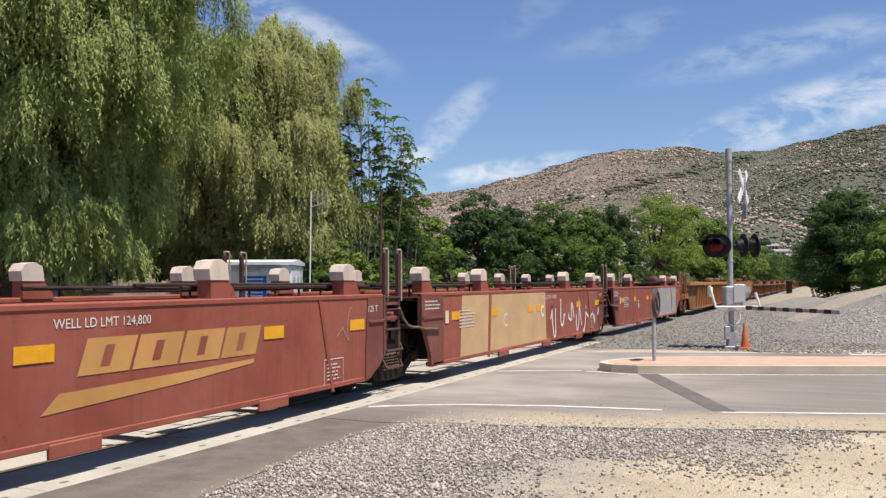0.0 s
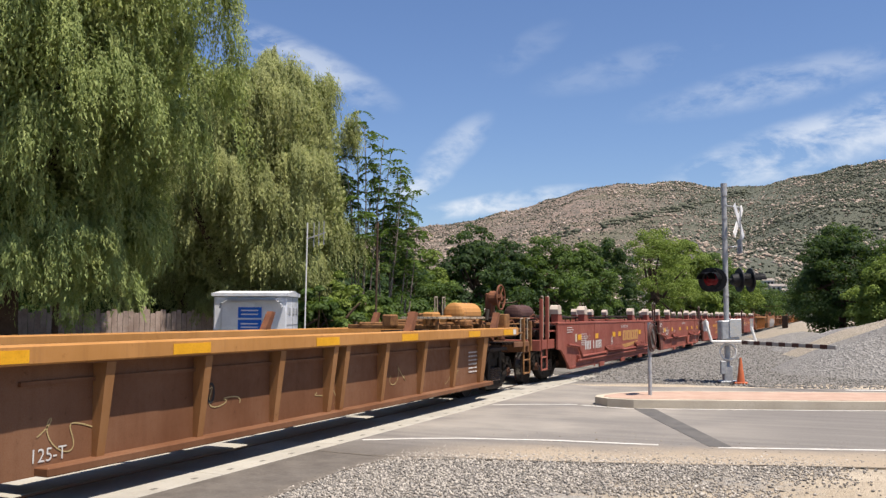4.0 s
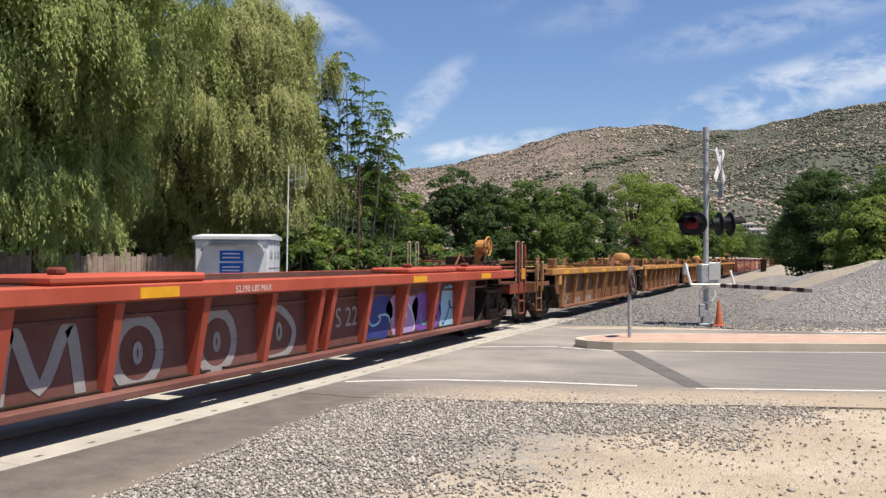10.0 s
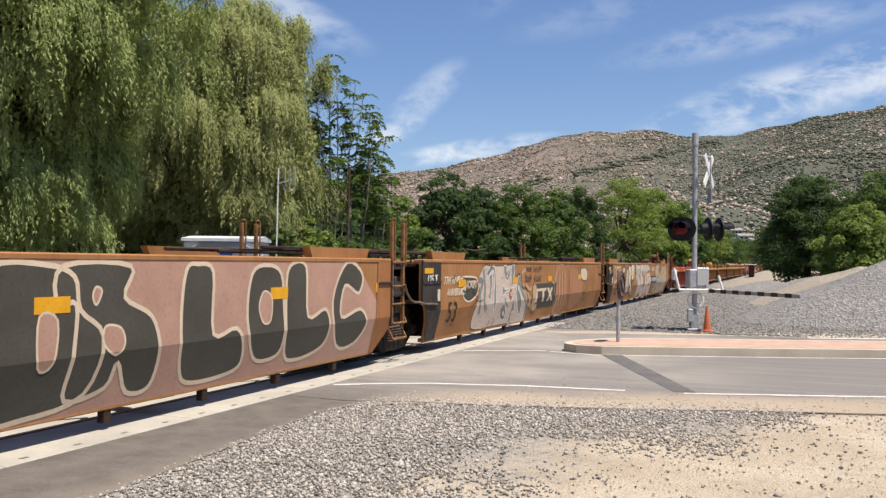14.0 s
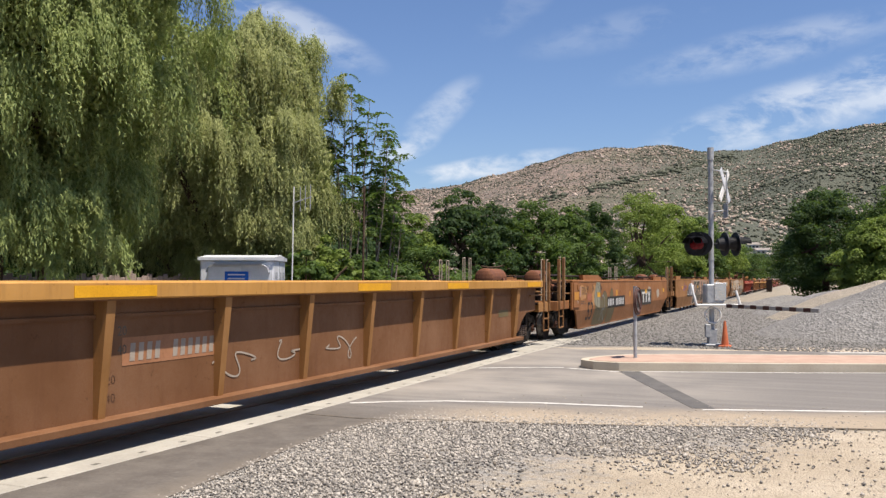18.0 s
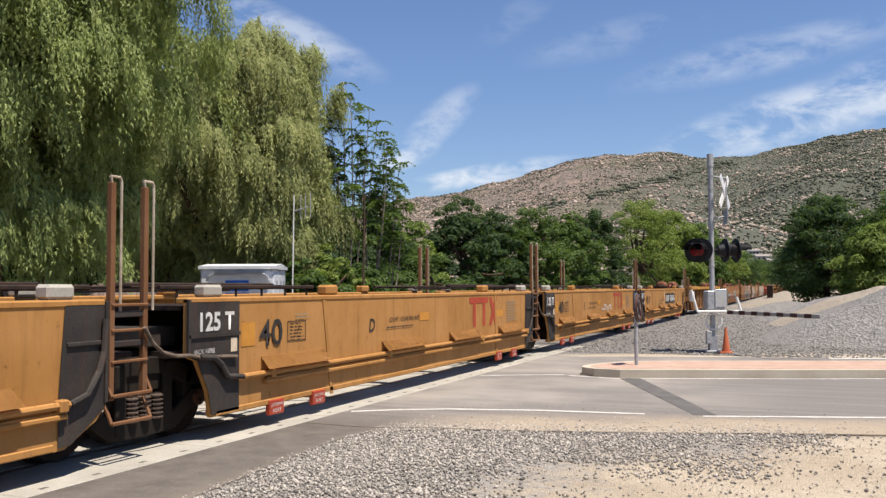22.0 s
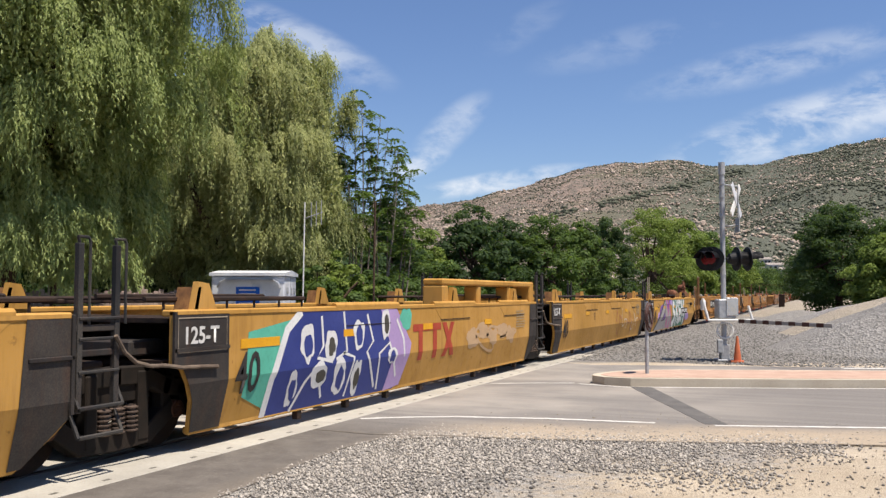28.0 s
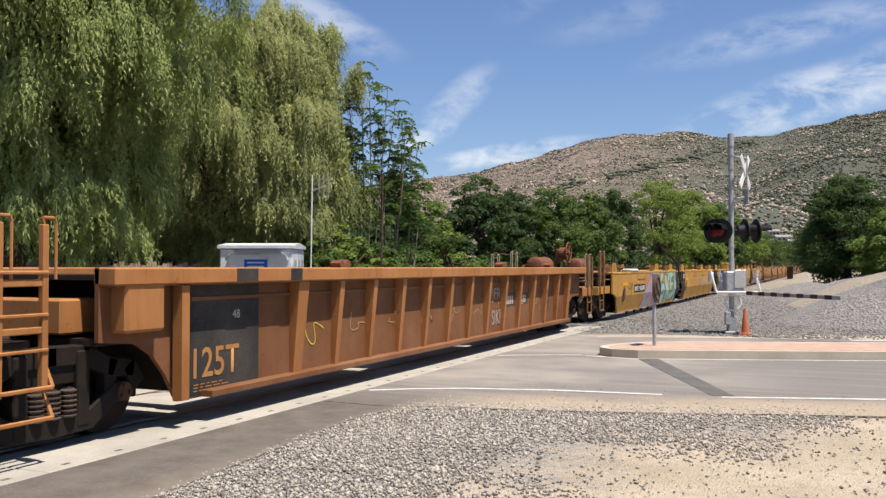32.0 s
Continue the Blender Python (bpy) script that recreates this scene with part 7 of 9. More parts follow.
for i, (u, al, at, st) in enumerate(mar):
    amber(u, st, al - 1.55, al - 3.62, al - (5.32 if i == 3 else 7.15), -at + 1.6, -at + 3.6, -at + 6.0, z=1.1)
    letters(u, st, "125 T", al - 1.08, 1.27, 0.13, M["stencil"], 0.014)
    letters(u, st, "WELL LD LMT 124,800", al - (6.62 if i == 3 else 6.35), 1.3, 0.125, M["stencil"])
    letters(u, st, "BCDEA"[i], -at + (4.3 if i < 4 else 5.7), 0.78, 0.4, M["stencil"])
    small_print(u, st, al - 2.38, al - 2.02, 0.38, 0.62, 5, M["stencil"])
    ribbon(u, st, [(al - 2.45, 0.33), (al - 1.95, 0.33), (al - 1.95, 0.67), (al - 2.45, 0.67)], M["stencil"], 0.014, 0.007, True)
    small_print(u, st, -at + 1.75, -at + 2.6, 0.85, 1.2, 6, M["stencil"])
    small_print(u, st, -at + 0.25, -at + 0.95, 1.22, 1.4, 3, M["stencil"])
    rect(u, st, -at + 1.1, -at + 1.25, 0.98, 1.2, S["cream"], 0.014)
    part("brace_seam", prism([(al - 2.26, 0.23), (al - 2.19, 0.23), (al - 2.53, 1.46), (al - 2.6, 1.46)], st["out"], st["out"] + 0.014), st["side"], u)
    part("brace_seam", prism([(-at + 3.35, 0.23), (-at + 3.23, 0.23), (-at + 3.33, 1.46), (-at + 3.45, 1.46)], st["out"], st["out"] + 0.014), st["side"], u)
    for c in (0.3, 0.52, 0.74):
        y = -at + (al + at) * c
        part("bottom_lug", boxes((st["out"] - 0.02, st["out"] + 0.03, y - 0.3, y + 0.3, 0.19, 0.32), bevel=0.01), st["side"], u)
    squiggle(u, st, -at + 2.4, 1.05, 0.9, 0.35, S["ghost"], i, 7, 0.018)
    if i in (1, 2, 3, 4):
        squiggle(u, st, al - 1.9, 1.05, 0.35, 0.6, S["ghost"], i + 3, 5, 0.014)
    if i >= 3:
        side_pipes(u, st, al, at, ((0.3, 1.6), (1 - 4.22 / (al + at), 1.5)) if i == 3 else ((0.42, 2.4), (0.72, 1.5)), 0.72 if i == 3 else 0.58, dip=5.15 if i == 3 else 0.0)
for i in (2, 4):
    gold_logo(mar[i][0], mar[i][3], mar[i][1] - 6.68, 0.87)
u, al, at, st = mar[1]
patch(u, st, [(-at + 1.8, 0.25), (al - 6.6, 0.25), (al - 6.7, 1.46), (-at + 1.9, 1.46)], S["tanpatch"], 0.004, "paint_patch")
letters(u, st, "C", -at + 6.9, 0.9, 0.36, M["stencil"], 0.012, 0.02)
for k in range(7):
    squiggle(u, st, al - 6.0 + 0.8 * k, 0.8, 0.5, 1.0, S["white"], k, 4, 0.09)
u, al, at, st = mar[0]
patch(u, st, [(-at + 8.2, 0.25), (al - 1.2, 0.25), (al - 1.2, 1.46), (-at + 8.3, 1.46)], S["grey"], 0.004, "paint_patch")
number_panel(mar[4][0], mar[4][3], -mar[4][2] + 2.1, -mar[4][2] + 4.4, 0.66, 1.06, False, 0.0)

# orange ribbed car
ora = car("orange", -35.22, [15.03] * 5, "weathered orange ribbed well car", (2, 0))
for i, (u, al, at, st) in enumerate(ora):
    amber(u, st, al - 0.6, al - 2.6, al - 5.5, -at + 1.0, -at + 3.4, -at + 6.2, z=1.335, w=0.6, h=0.11)
    part("notice", boxes((st["out"] + 0.021, st["out"] + 0.026, al - 0.28, al - 0.1, 1.28, 1.39)), M["stencil"], u)
    part("corner_hook", boxes((st["out"] - 0.1, st["out"] + 0.01, -at + 0.28, -at + 0.5, 0.98, 1.24), bevel=0.02), st["sill"], u)
    letters(u, st, "125-T", -at + 1.75, 0.4, 0.17, M["stencil"])
    small_print(u, st, al - 2.4, al - 1.6, 0.55, 1.0, 6, M["stencil"])
    if i in (1, 2, 3):
        rect(u, st, -at + 7.0, -at + 9.15, 0.34, 0.92, S["smudge"], 0.004)
        bars_logo(u, st, -at + 7.25, 0.4, 1.8, 0.44, S["dull"], 0.0075)
        for k in range(4):
            rect(u, st, -at + 7.4, -at + 8.6, 0.48 + 0.055 * k, 0.495 + 0.055 * k, S["dull"], 0.0095)
    if i == 4:
        for k in range(10):
            y = -at + 2.84 + 0.19 * k + (0.54 if k > 3 else 0.0) - 0.03 * (k > 3) * (k - 4)
            patch(u, st, [(y, 0.37), (y + 0.1, 0.37), (y + 0.12, 0.53), (y + 0.02, 0.53)], S["dull"], 0.006, "number_bar")
        stroke(u, st, at, [(1.5, 0.95), (1.75, 0.65), (1.7, 0.35)], S["dull"], 0.03, 0.006)
        stroke(u, st, at, [(1.95, 0.9), (1.68, 0.68), (2.1, 0.5)], S["dull"], 0.03, 0.0066)
    letters(u, st, "40", -at + 3.9, 0.7, 0.34, M["ink"])
    for k in range(5):
        squiggle(u, st, -at + 1.9 + 2.3 * k, 0.62 + 0.1 * (k % 2), 0.6, 0.35, S["haze2"], i * 5 + k, 5, 0.018, 0.005)
    letters(u, st, "WT FOR 20 FT CONTAINERS", -at + 4.45, 1.29, 0.09, M["ink"], 0.173, name="lettering")
    # brake gear lying over the shared trucks
    if i in (2, 4):
        bm = rods(0.25, (0.75, al - 1.35, 1.71), (0.75, al - 0.1, 1.71), n=18)
        for q in (al - 1.35, al - 0.1):
            bmesh.ops.create_uvsphere(bm, u_segments=18, v_segments=8, radius=0.25, matrix=Matrix.Translation((0.75, q, 1.71)) @ Matrix.Diagonal((1, 0.35, 1, 1)))
        part("air_tank", bm, M["orange_sill"], u)
    else:
        part("walkway_grating", boxes(*[(0.35 + 0.09 * k, 0.38 + 0.09 * k, al - 3.4, al - 0.9, 1.62, 1.66) for k in range(9)], *[(0.33, 1.12, al - 3.38 + 0.4 * k, al - 3.34 + 0.4 * k, 1.63, 1.65) for k in range(7)]), M["grab"], u, "pale worn walkway grating")
        for q in (3.3, 2.2, 1.0):
            for x in (0.4, 1.0):
                part("walkway_leg", boxes((x, x + 0.06, al - q, al - q + 0.06, 1.0, 1.62)), M["rustrail"], u)
    for x, z in ((-0.8, 1.5), (-0.2, 1.56), (0.9, 1.5)):
        part("brake_rod", rods(0.03, (x, al + 0.1, z), (x, al - 2.9, z + 0.02), n=6), M["rustrail"], u)
        part("brake_rod", rods(0.03, (x, -at - 0.1, z), (x, -at + 1.5, z + 0.02), n=6), M["rustrail"], u)
    for q in (0.3, 0.9, 1.6, 2.3, 2.8):
        part("cross_bar", boxes((-1.1, 1.1, al - q - 0.04, al - q + 0.04, 1.42, 1.5), bevel=0.01), M["rustrail"], u)
    rg = random.Random(i + 5)
    for k in range(9):
        x, y, s = rg.uniform(-0.6, 1.2), al - rg.uniform(0.3, 3.1), rg.uniform(0.07, 0.14)
        part("valve", boxes((x - s, x + s, y - s * 1.4, y + s * 1.4, 1.46, 1.56 + rg.uniform(0.02, 0.2)), bevel=0.03), M["rustrail"] if k % 3 else M["orange_sill"], u)
    part("brake_lever", prism([(al - 1.0, 1.5), (al - 0.85, 1.5), (al - 0.55, 1.85), (al - 0.65, 1.88)], 0.2, 0.26), M["rustrail"], u)
    part("end_post", boxes((1.2, 1.42, al - 0.5, al - 0.2, 1.42, 1.72), bevel=0.02), M["rustrail"], u)
    part("end_post", boxes((1.2, 1.42, -at + 0.1, -at + 0.35, 1.42, 1.7), bevel=0.02), M["rustrail"], u)

# red car
redc = car("red", -115.0, [16.8], "red-orange ribbed well car with graffiti", (2, 1))
u, al, at, st = redc[0]
part("end_reflector", boxes((st["out"] - 0.08, st["out"] - 0.06, al + 1.36, al + 1.7, 1.2, 1.46), bevel=0.006), M["old_amber"], u, "orange plate on the step posts")
amber(u, st, al - 1.5, al - 5.0, -at + 4.5, -at + 1.0, z=1.335, w=0.6, h=0.11)
ring = lambda y, z, ry, rz: [(-at + y + ry * math.cos(a), z + rz * math.sin(a)) for a in np.linspace(0, 2 * math.pi, 22)]
for y in (4.5, 5.85):
    ribbon(u, st, ring(y, 0.7, 0.34, 0.35), S["silver"], 0.13)
    ribbon(u, st, ring(y, 0.7, 0.045, 0.09), S["silver"], 0.06)
stroke(u, st, at, [(2.75, 0.36), (2.85, 0.98), (2.95, 0.98), (3.22, 0.5), (3.5, 0.98), (3.6, 0.98), (3.72, 0.36)], S["silver"], 0.14, 0.006)
stroke(u, st, at, [(6.9, 0.36), (6.95, 1.02), (7.3, 0.98), (7.58, 0.72), (7.4, 0.42), (6.85, 0.37)], S["silver"], 0.11, 0.006)
ribbon(u, st, ring(7.2, 0.72, 0.05, 0.1), S["silver"], 0.05)
letters(u, st, "S 22", -at + 9.1, 0.66, 0.42, S["silver"], 0.006, name="graffiti")
letters(u, st, "52,190 LBS MAX", -at + 6.2, 1.29, 0.11, M["stencil"], 0.293)
for k, c in enumerate(("navy", "lilac", "purple", "sky")):
    blob(u, st, al - 6.2 + 1.1 * k, 0.72, 0.62, 0.42, S[c], k + 2)
for k in range(4):
    squiggle(u, st, al - 6.1 + 1.1 * k, 0.72, 0.8, 0.6, S[("sky", "white", "teal", "navy")[k]], k + 1, 5, 0.05)
for y0 in (-at + 0.1, -at + 3.1, al - 5.4, al - 2.6):
    part("top_cover", boxes((0.75, 1.5, y0, y0 + 2.2, 1.432, 1.53), bevel=0.03), M["red"], u)
    part("cover_hook", boxes((1.3, 1.46, y0 + 0.1, y0 + 0.22, 1.53, 1.6), bevel=0.02), M["rustred"], u)

# tan car: three long units
tan = car("tan", -135.84, [18.53, 18.48, 18.45], "tan well car covered in graffiti", (2, 1))
for i, (u, al, at, st) in enumerate(tan):
    amber(u, st, al - 1.1, al - 4.2, al - 8.0, -at + 2.2, -at + 6.0)
    if i < 2:
        letters(u, st, "125 T", -at + 0.6, 1.3, 0.22, M["stencil"], 0.018, 0.005)
        rect(u, st, -at + 0.19, -at + 0.62, 1.48, 1.58, M["amber"], 0.017)
        letters(u, st, "53", -at + 1.68, 0.52, 0.58, M["ink"], 0.013)
    rect(u, st, -at + 0.84, -at + 0.98, 0.96, 1.18, S["cream"], 0.017) if i < 2 else None
    for k in range(9):
        y = -at + 2.6 + (al + at - 5) * k / 8
        part("drain", boxes((1.28, 1.36, y - 0.05, y + 0.05, 0.07, 0.22)), M["steel"], u)
u, al, at, st = tan[0]
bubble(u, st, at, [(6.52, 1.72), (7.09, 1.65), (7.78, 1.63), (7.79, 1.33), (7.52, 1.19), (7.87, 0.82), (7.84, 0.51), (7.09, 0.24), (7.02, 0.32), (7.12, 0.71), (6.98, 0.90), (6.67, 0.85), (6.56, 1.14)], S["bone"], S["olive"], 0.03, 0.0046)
stroke(u, st, at, [(6.55, 1.72), (6.57, 1.37), (6.62, 1.06), (6.78, 0.94), (7.00, 0.99), (7.05, 1.02)], S["olive"], 0.17, 0.0066)
stroke(u, st, at, [(7.07, 0.98), (6.99, 0.72), (6.93, 0.51), (6.93, 0.25)], S["olive"], 0.17, 0.007)
stroke(u, st, at, [(7.84, 1.73), (7.86, 1.40), (7.57, 1.18), (7.82, 0.92), (7.95, 0.71), (7.90, 0.50), (7.59, 0.33)], S["olive"], 0.09, 0.0074)
bubble(u, st, at, [(7.92, 1.73), (8.87, 1.70), (9.00, 0.28), (8.09, 0.34), (7.90, 0.78)], S["bone"], S["olive"], 0.03, 0.0048)
stroke(u, st, at, [(8.73, 1.38), (8.31, 1.25), (8.73, 1.17)], S["olive"], 0.15, 0.0066)
stroke(u, st, at, [(8.85, 0.75), (8.43, 0.73), (8.31, 0.62)], S["olive"], 0.15, 0.007)
stroke(u, st, at, [(8.89, 0.73), (9.01, 0.25)], S["olive"], 0.06, 0.0074)
bubble(u, st, at, [(9.26, 1.74), (9.68, 1.63), (9.85, 1.06), (9.85, 0.55), (9.77, 0.32), (9.47, 0.28), (9.05, 0.45), (8.87, 1.07), (8.94, 1.59)], S["bone"], S["olive"], 0.08, 0.005)
stroke(u, st, at, [(9.15, 1.15), (9.19, 1.36), (9.37, 1.31), (9.37, 1.09)], S["olive"], 0.12, 0.0072)
bubble(u, st, at, [(9.80, 1.65), (10.45, 1.63), (10.98, 1.26), (10.99, 0.75), (10.90, 0.26), (10.11, 0.30), (9.85, 0.92)], S["bone"], S["olive"], 0.06, 0.0052)
stroke(u, st, at, [(10.05, 1.48), (10.10, 1.29), (10.59, 1.38), (10.88, 1.19), (10.69, 0.92), (10.44, 0.71), (10.19, 0.85), (10.36, 1.14)], S["dark"], 0.08, 0.0074)
bubble(u, st, at, [(12.74, 1.36), (12.84, 1.54), (13.12, 1.63), (13.38, 1.57), (13.35, 1.71), (14.09, 1.71), (14.23, 1.35), (14.91, 1.24), (15.24, 1.65), (15.86, 1.55), (16.66, 1.65), (17.0, 1.06), (16.57, 0.66), (16.26, 0.37), (15.69, 0.33), (14.24, 0.27), (12.82, 0.27), (12.2, 0.4), (12.36, 0.58), (12.82, 0.75), (13.12, 0.84), (12.82, 1.05)], S["dusty"], S["slate"], 0.03, 0.0046)
streaks(u, st, 13.0 - at, 14.2 - at, 0.95, 1.6, 60, S["bone"], 8, 0.0056)
streaks(u, st, 12.6 - at, 16.4 - at, 0.35, 0.75, 90, S["olive"], 9, 0.0056)
streaks(u, st, 14.3 - at, 16.6 - at, 0.75, 1.25, 70, S["bone"], 10, 0.0056)
for pts_, col, wd in (([(13.38, 1.22), (13.45, 1.07), (13.63, 1.04), (13.76, 1.14), (13.89, 1.07), (14.13, 0.97), (14.2, 0.79), (13.96, 0.56)], "slate", 0.09), ([(12.41, 0.61), (12.51, 0.55), (12.88, 0.67), (13.39, 0.84), (13.7, 0.92)], "slate", 0.1),
                      ([(13.92, 1.57), (13.96, 1.36), (14.13, 1.33)], "slate", 0.13), ([(14.17, 0.8), (14.46, 0.68), (14.91, 1.01), (14.83, 1.2)], "dark", 0.06), ([(14.24, 0.4), (14.53, 0.72)], "dark", 0.05), ([(15.16, 0.9), (15.33, 0.65), (15.25, 0.57)], "dark", 0.06),
                      ([(15.24, 1.23), (15.37, 1.28), (15.52, 1.21), (15.42, 1.12)], "slate", 0.09), ([(15.16, 0.85), (15.59, 0.88), (15.73, 1.01)], "slate", 0.08), ([(15.86, 1.45), (15.98, 1.25), (15.73, 1.31)], "slate", 0.08), ([(16.25, 1.55), (16.46, 1.23), (16.89, 0.85)], "slate", 0.06),
                      ([(12.76, 1.32), (12.9, 1.52), (13.2, 1.59)], "bone", 0.07), ([(13.44, 1.68), (13.57, 1.45), (13.7, 1.16)], "bone", 0.06), ([(14.23, 1.18), (14.53, 0.81), (14.84, 0.97)], "bone", 0.05), ([(13.32, 1.51), (13.09, 1.34), (13.15, 1.15)], "bone", 0.04),
                      ([(15.32, 1.56), (15.16, 1.32), (15.24, 1.09)], "bone", 0.05), ([(12.82, 0.29), (13.1, 0.46), (13.27, 0.59)], "dark", 0.05), ([(13.19, 0.31), (13.24, 0.56)], "dark", 0.05)):
    stroke(u, st, at, pts_, S[col], wd, 0.0072)
bubble(u, st, at, [(13.57, 0.78), (13.7, 0.9), (13.86, 0.82), (13.83, 0.68), (13.67, 0.64)], S["slate"], S["bone"], 0.03, 0.0074)
letters(u, st, "SKIER", -at + 12.2, 0.64, 0.17, S["cream"], 0.009, 0.004, 0.15)
rect(u, st, -at + 14.25, -at + 14.85, 1.2, 1.5, M["tan"], 0.009)
small_print(u, st, -at + 14.3, -at + 14.8, 1.34, 1.48, 4, M["ink"])
rect(u, st, -at + 14.5, -at + 14.9, 1.22, 1.33, M["amber"], 0.013)
bubble(u, st, at, [(1.51, 1.53), (1.74, 1.55), (1.78, 1.21), (2.06, 1.15), (1.48, 0.98), (1.45, 1.14)], M["tan"], S["cream"], 0.07, 0.0068)
bubble(u, st, at, [(1.97, 1.55), (2.30, 1.52), (2.35, 1.28), (2.10, 1.20), (1.94, 1.34)], M["tan"], S["cream"], 0.07, 0.0068)
bubble(u, st, at, [(2.34, 1.57), (2.69, 1.52), (2.70, 1.27), (3.02, 1.16), (2.27, 1.03), (2.30, 1.29)], M["tan"], S["cream"], 0.07, 0.0068)
bubble(u, st, at, [(3.46, 1.61), (3.77, 1.51), (3.67, 1.32), (3.41, 1.30), (3.94, 0.96), (4.04, 0.57), (3.71, 0.22), (3.18, 0.28), (3.19, 0.75), (3.56, 0.69), (3.27, 1.05), (3.21, 1.41)], S["cream"], S["dark"], 0.09, 0.0068)
bubble(u, st, at, [(4.33, 1.53), (4.63, 1.33), (4.60, 0.81), (4.47, 0.51), (4.10, 0.57), (4.06, 1.17)], S["cream"], S["dark"], 0.08, 0.007)
bubble(u, st, at, [(4.63, 1.55), (5.26, 1.58), (5.34, 1.19), (5.14, 0.96), (5.54, 0.51), (5.14, 0.51), (4.82, 0.86), (4.70, 0.52), (4.55, 0.59)], S["cream"], S["dark"], 0.08, 0.0072)
bubble(u, st, at, [(5.33, 1.64), (6.11, 1.67), (6.19, 1.35), (5.97, 1.04), (5.48, 0.94), (5.79, 0.43), (5.47, 0.40), (5.41, 1.07)], S["cream"], S["dark"], 0.08, 0.0074)
stroke(u, st, at, [(4.28, 1.22), (4.34, 0.83)], S["dark"], 0.05, 0.0096)
stroke(u, st, at, [(4.88, 1.38), (5.01, 1.20)], S["dark"], 0.05, 0.0096)
stroke(u, st, at, [(5.68, 1.45), (5.82, 1.20)], S["dark"], 0.05, 0.0096)
stroke(u, st, at, [(3.42, 0.83), (3.65, 0.61), (3.48, 0.51)], S["dark"], 0.06, 0.0096)
letters(u, st, "NSB.DBR", -at + 11.9, 1.38, 0.27, S["cream"], 0.008, 0.008, 0.1, 0.85)
rect(u, st, al - 9.0, al - 8.45, 0.72, 1.2, M["tan"], 0.0085)
number_panel(u, st, al - 7.3, al - 4.65, 0.8, 1.12)
letters(u, st, "B", al - 7.9, 0.85, 0.32, M["ink"])
ribbon(u, st, [(al - 8.6 + 0.16 * math.cos(a), 0.95 + 0.2 * math.sin(a)) for a in np.linspace(0, 6.28, 20)], M["ink"], 0.025)
for k in range(6):
    squiggle(u, st, -at + 6.4 + 0.25 * k, 1.45 - 0.1 * (k % 4), 0.7, 0.12, S["dark"], k, 5, 0.02, 0.016)
u, al, at, st = tan[1]
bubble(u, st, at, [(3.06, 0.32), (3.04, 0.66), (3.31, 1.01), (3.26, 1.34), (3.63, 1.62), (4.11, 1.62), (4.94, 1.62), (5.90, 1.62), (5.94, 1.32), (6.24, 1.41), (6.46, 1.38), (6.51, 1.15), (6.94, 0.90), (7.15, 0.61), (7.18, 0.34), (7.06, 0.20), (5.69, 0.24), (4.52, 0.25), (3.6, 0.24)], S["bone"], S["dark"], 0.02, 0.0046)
streaks(u, st, 3.45 - at, 6.9 - at, 0.82, 1.08, 170, S["bone2"], 3, 0.0054)
streaks(u, st, 3.5 - at, 5.6 - at, 1.1, 1.56, 150, S["bone2"], 4, 0.0054)
streaks(u, st, 3.2 - at, 6.85 - at, 0.3, 0.74, 200, S["bone2"], 5, 0.0054)
bubble(u, st, at, [(3.85, 1.43), (3.96, 1.53), (4.16, 1.61), (4.37, 1.57), (4.46, 1.26), (4.49, 0.95), (4.46, 0.73), (4.42, 0.61), (4.33, 0.74), (4.33, 1.02), (4.37, 1.27), (4.32, 1.47), (4.21, 1.52), (4.02, 1.45), (3.88, 1.36)], S["slate"], S["white"], 0.025, 0.0062)
stroke(u, st, at, [(3.39, 0.58), (3.35, 1.01), (3.51, 1.28), (3.26, 1.31)], S["slate"], 0.13, 0.0068)
stroke(u, st, at, [(3.56, 1.54), (3.68, 1.13), (3.64, 0.83), (3.87, 0.64)], S["slate"], 0.13, 0.0068)
bubble(u, st, at, [(3.96, 1.38), (4.09, 1.44), (4.18, 1.38), (4.17, 1.20), (4.08, 1.01), (4.07, 0.87), (3.88, 0.94), (3.99, 1.04), (4.02, 1.21)], S["slate"], S["white"], 0.02, 0.0064)
bubble(u, st, at, [(5.05, 1.61), (5.27, 1.61), (5.24, 1.46), (5.32, 1.35), (5.42, 1.48), (5.61, 1.61), (5.55, 1.42), (5.38, 1.28), (5.19, 1.32), (5.08, 1.43)], S["slate"], S["white"], 0.02, 0.0062)
bubble(u, st, at, [(5.66, 1.61), (5.93, 1.61), (5.84, 1.33), (5.73, 1.09), (5.67, 1.27)], S["slate"], S["white"], 0.02, 0.0064)
bubble(u, st, at, [(4.99, 1.18), (5.14, 1.08), (5.43, 1.08), (5.47, 1.04), (5.19, 1.01), (4.99, 0.95)], S["slate"], S["white"], 0.02, 0.0066)
bubble(u, st, at, [(4.90, 0.60), (4.97, 0.69), (5.12, 0.74), (5.26, 0.67), (5.38, 0.49), (5.32, 0.35), (5.06, 0.41)], S["slate"], S["white"], 0.02, 0.0062)
bubble(u, st, at, [(5.08, 0.53), (5.17, 0.60), (5.32, 0.52), (5.33, 0.43), (5.19, 0.43)], S["bone"], S["dark"], 0.03, 0.0088)
bubble(u, st, at, [(5.76, 0.84), (5.90, 0.76), (6.07, 0.54), (5.91, 0.51), (5.93, 0.27), (5.77, 0.25), (5.77, 0.50), (5.82, 0.66)], S["slate"], S["white"], 0.02, 0.0064)
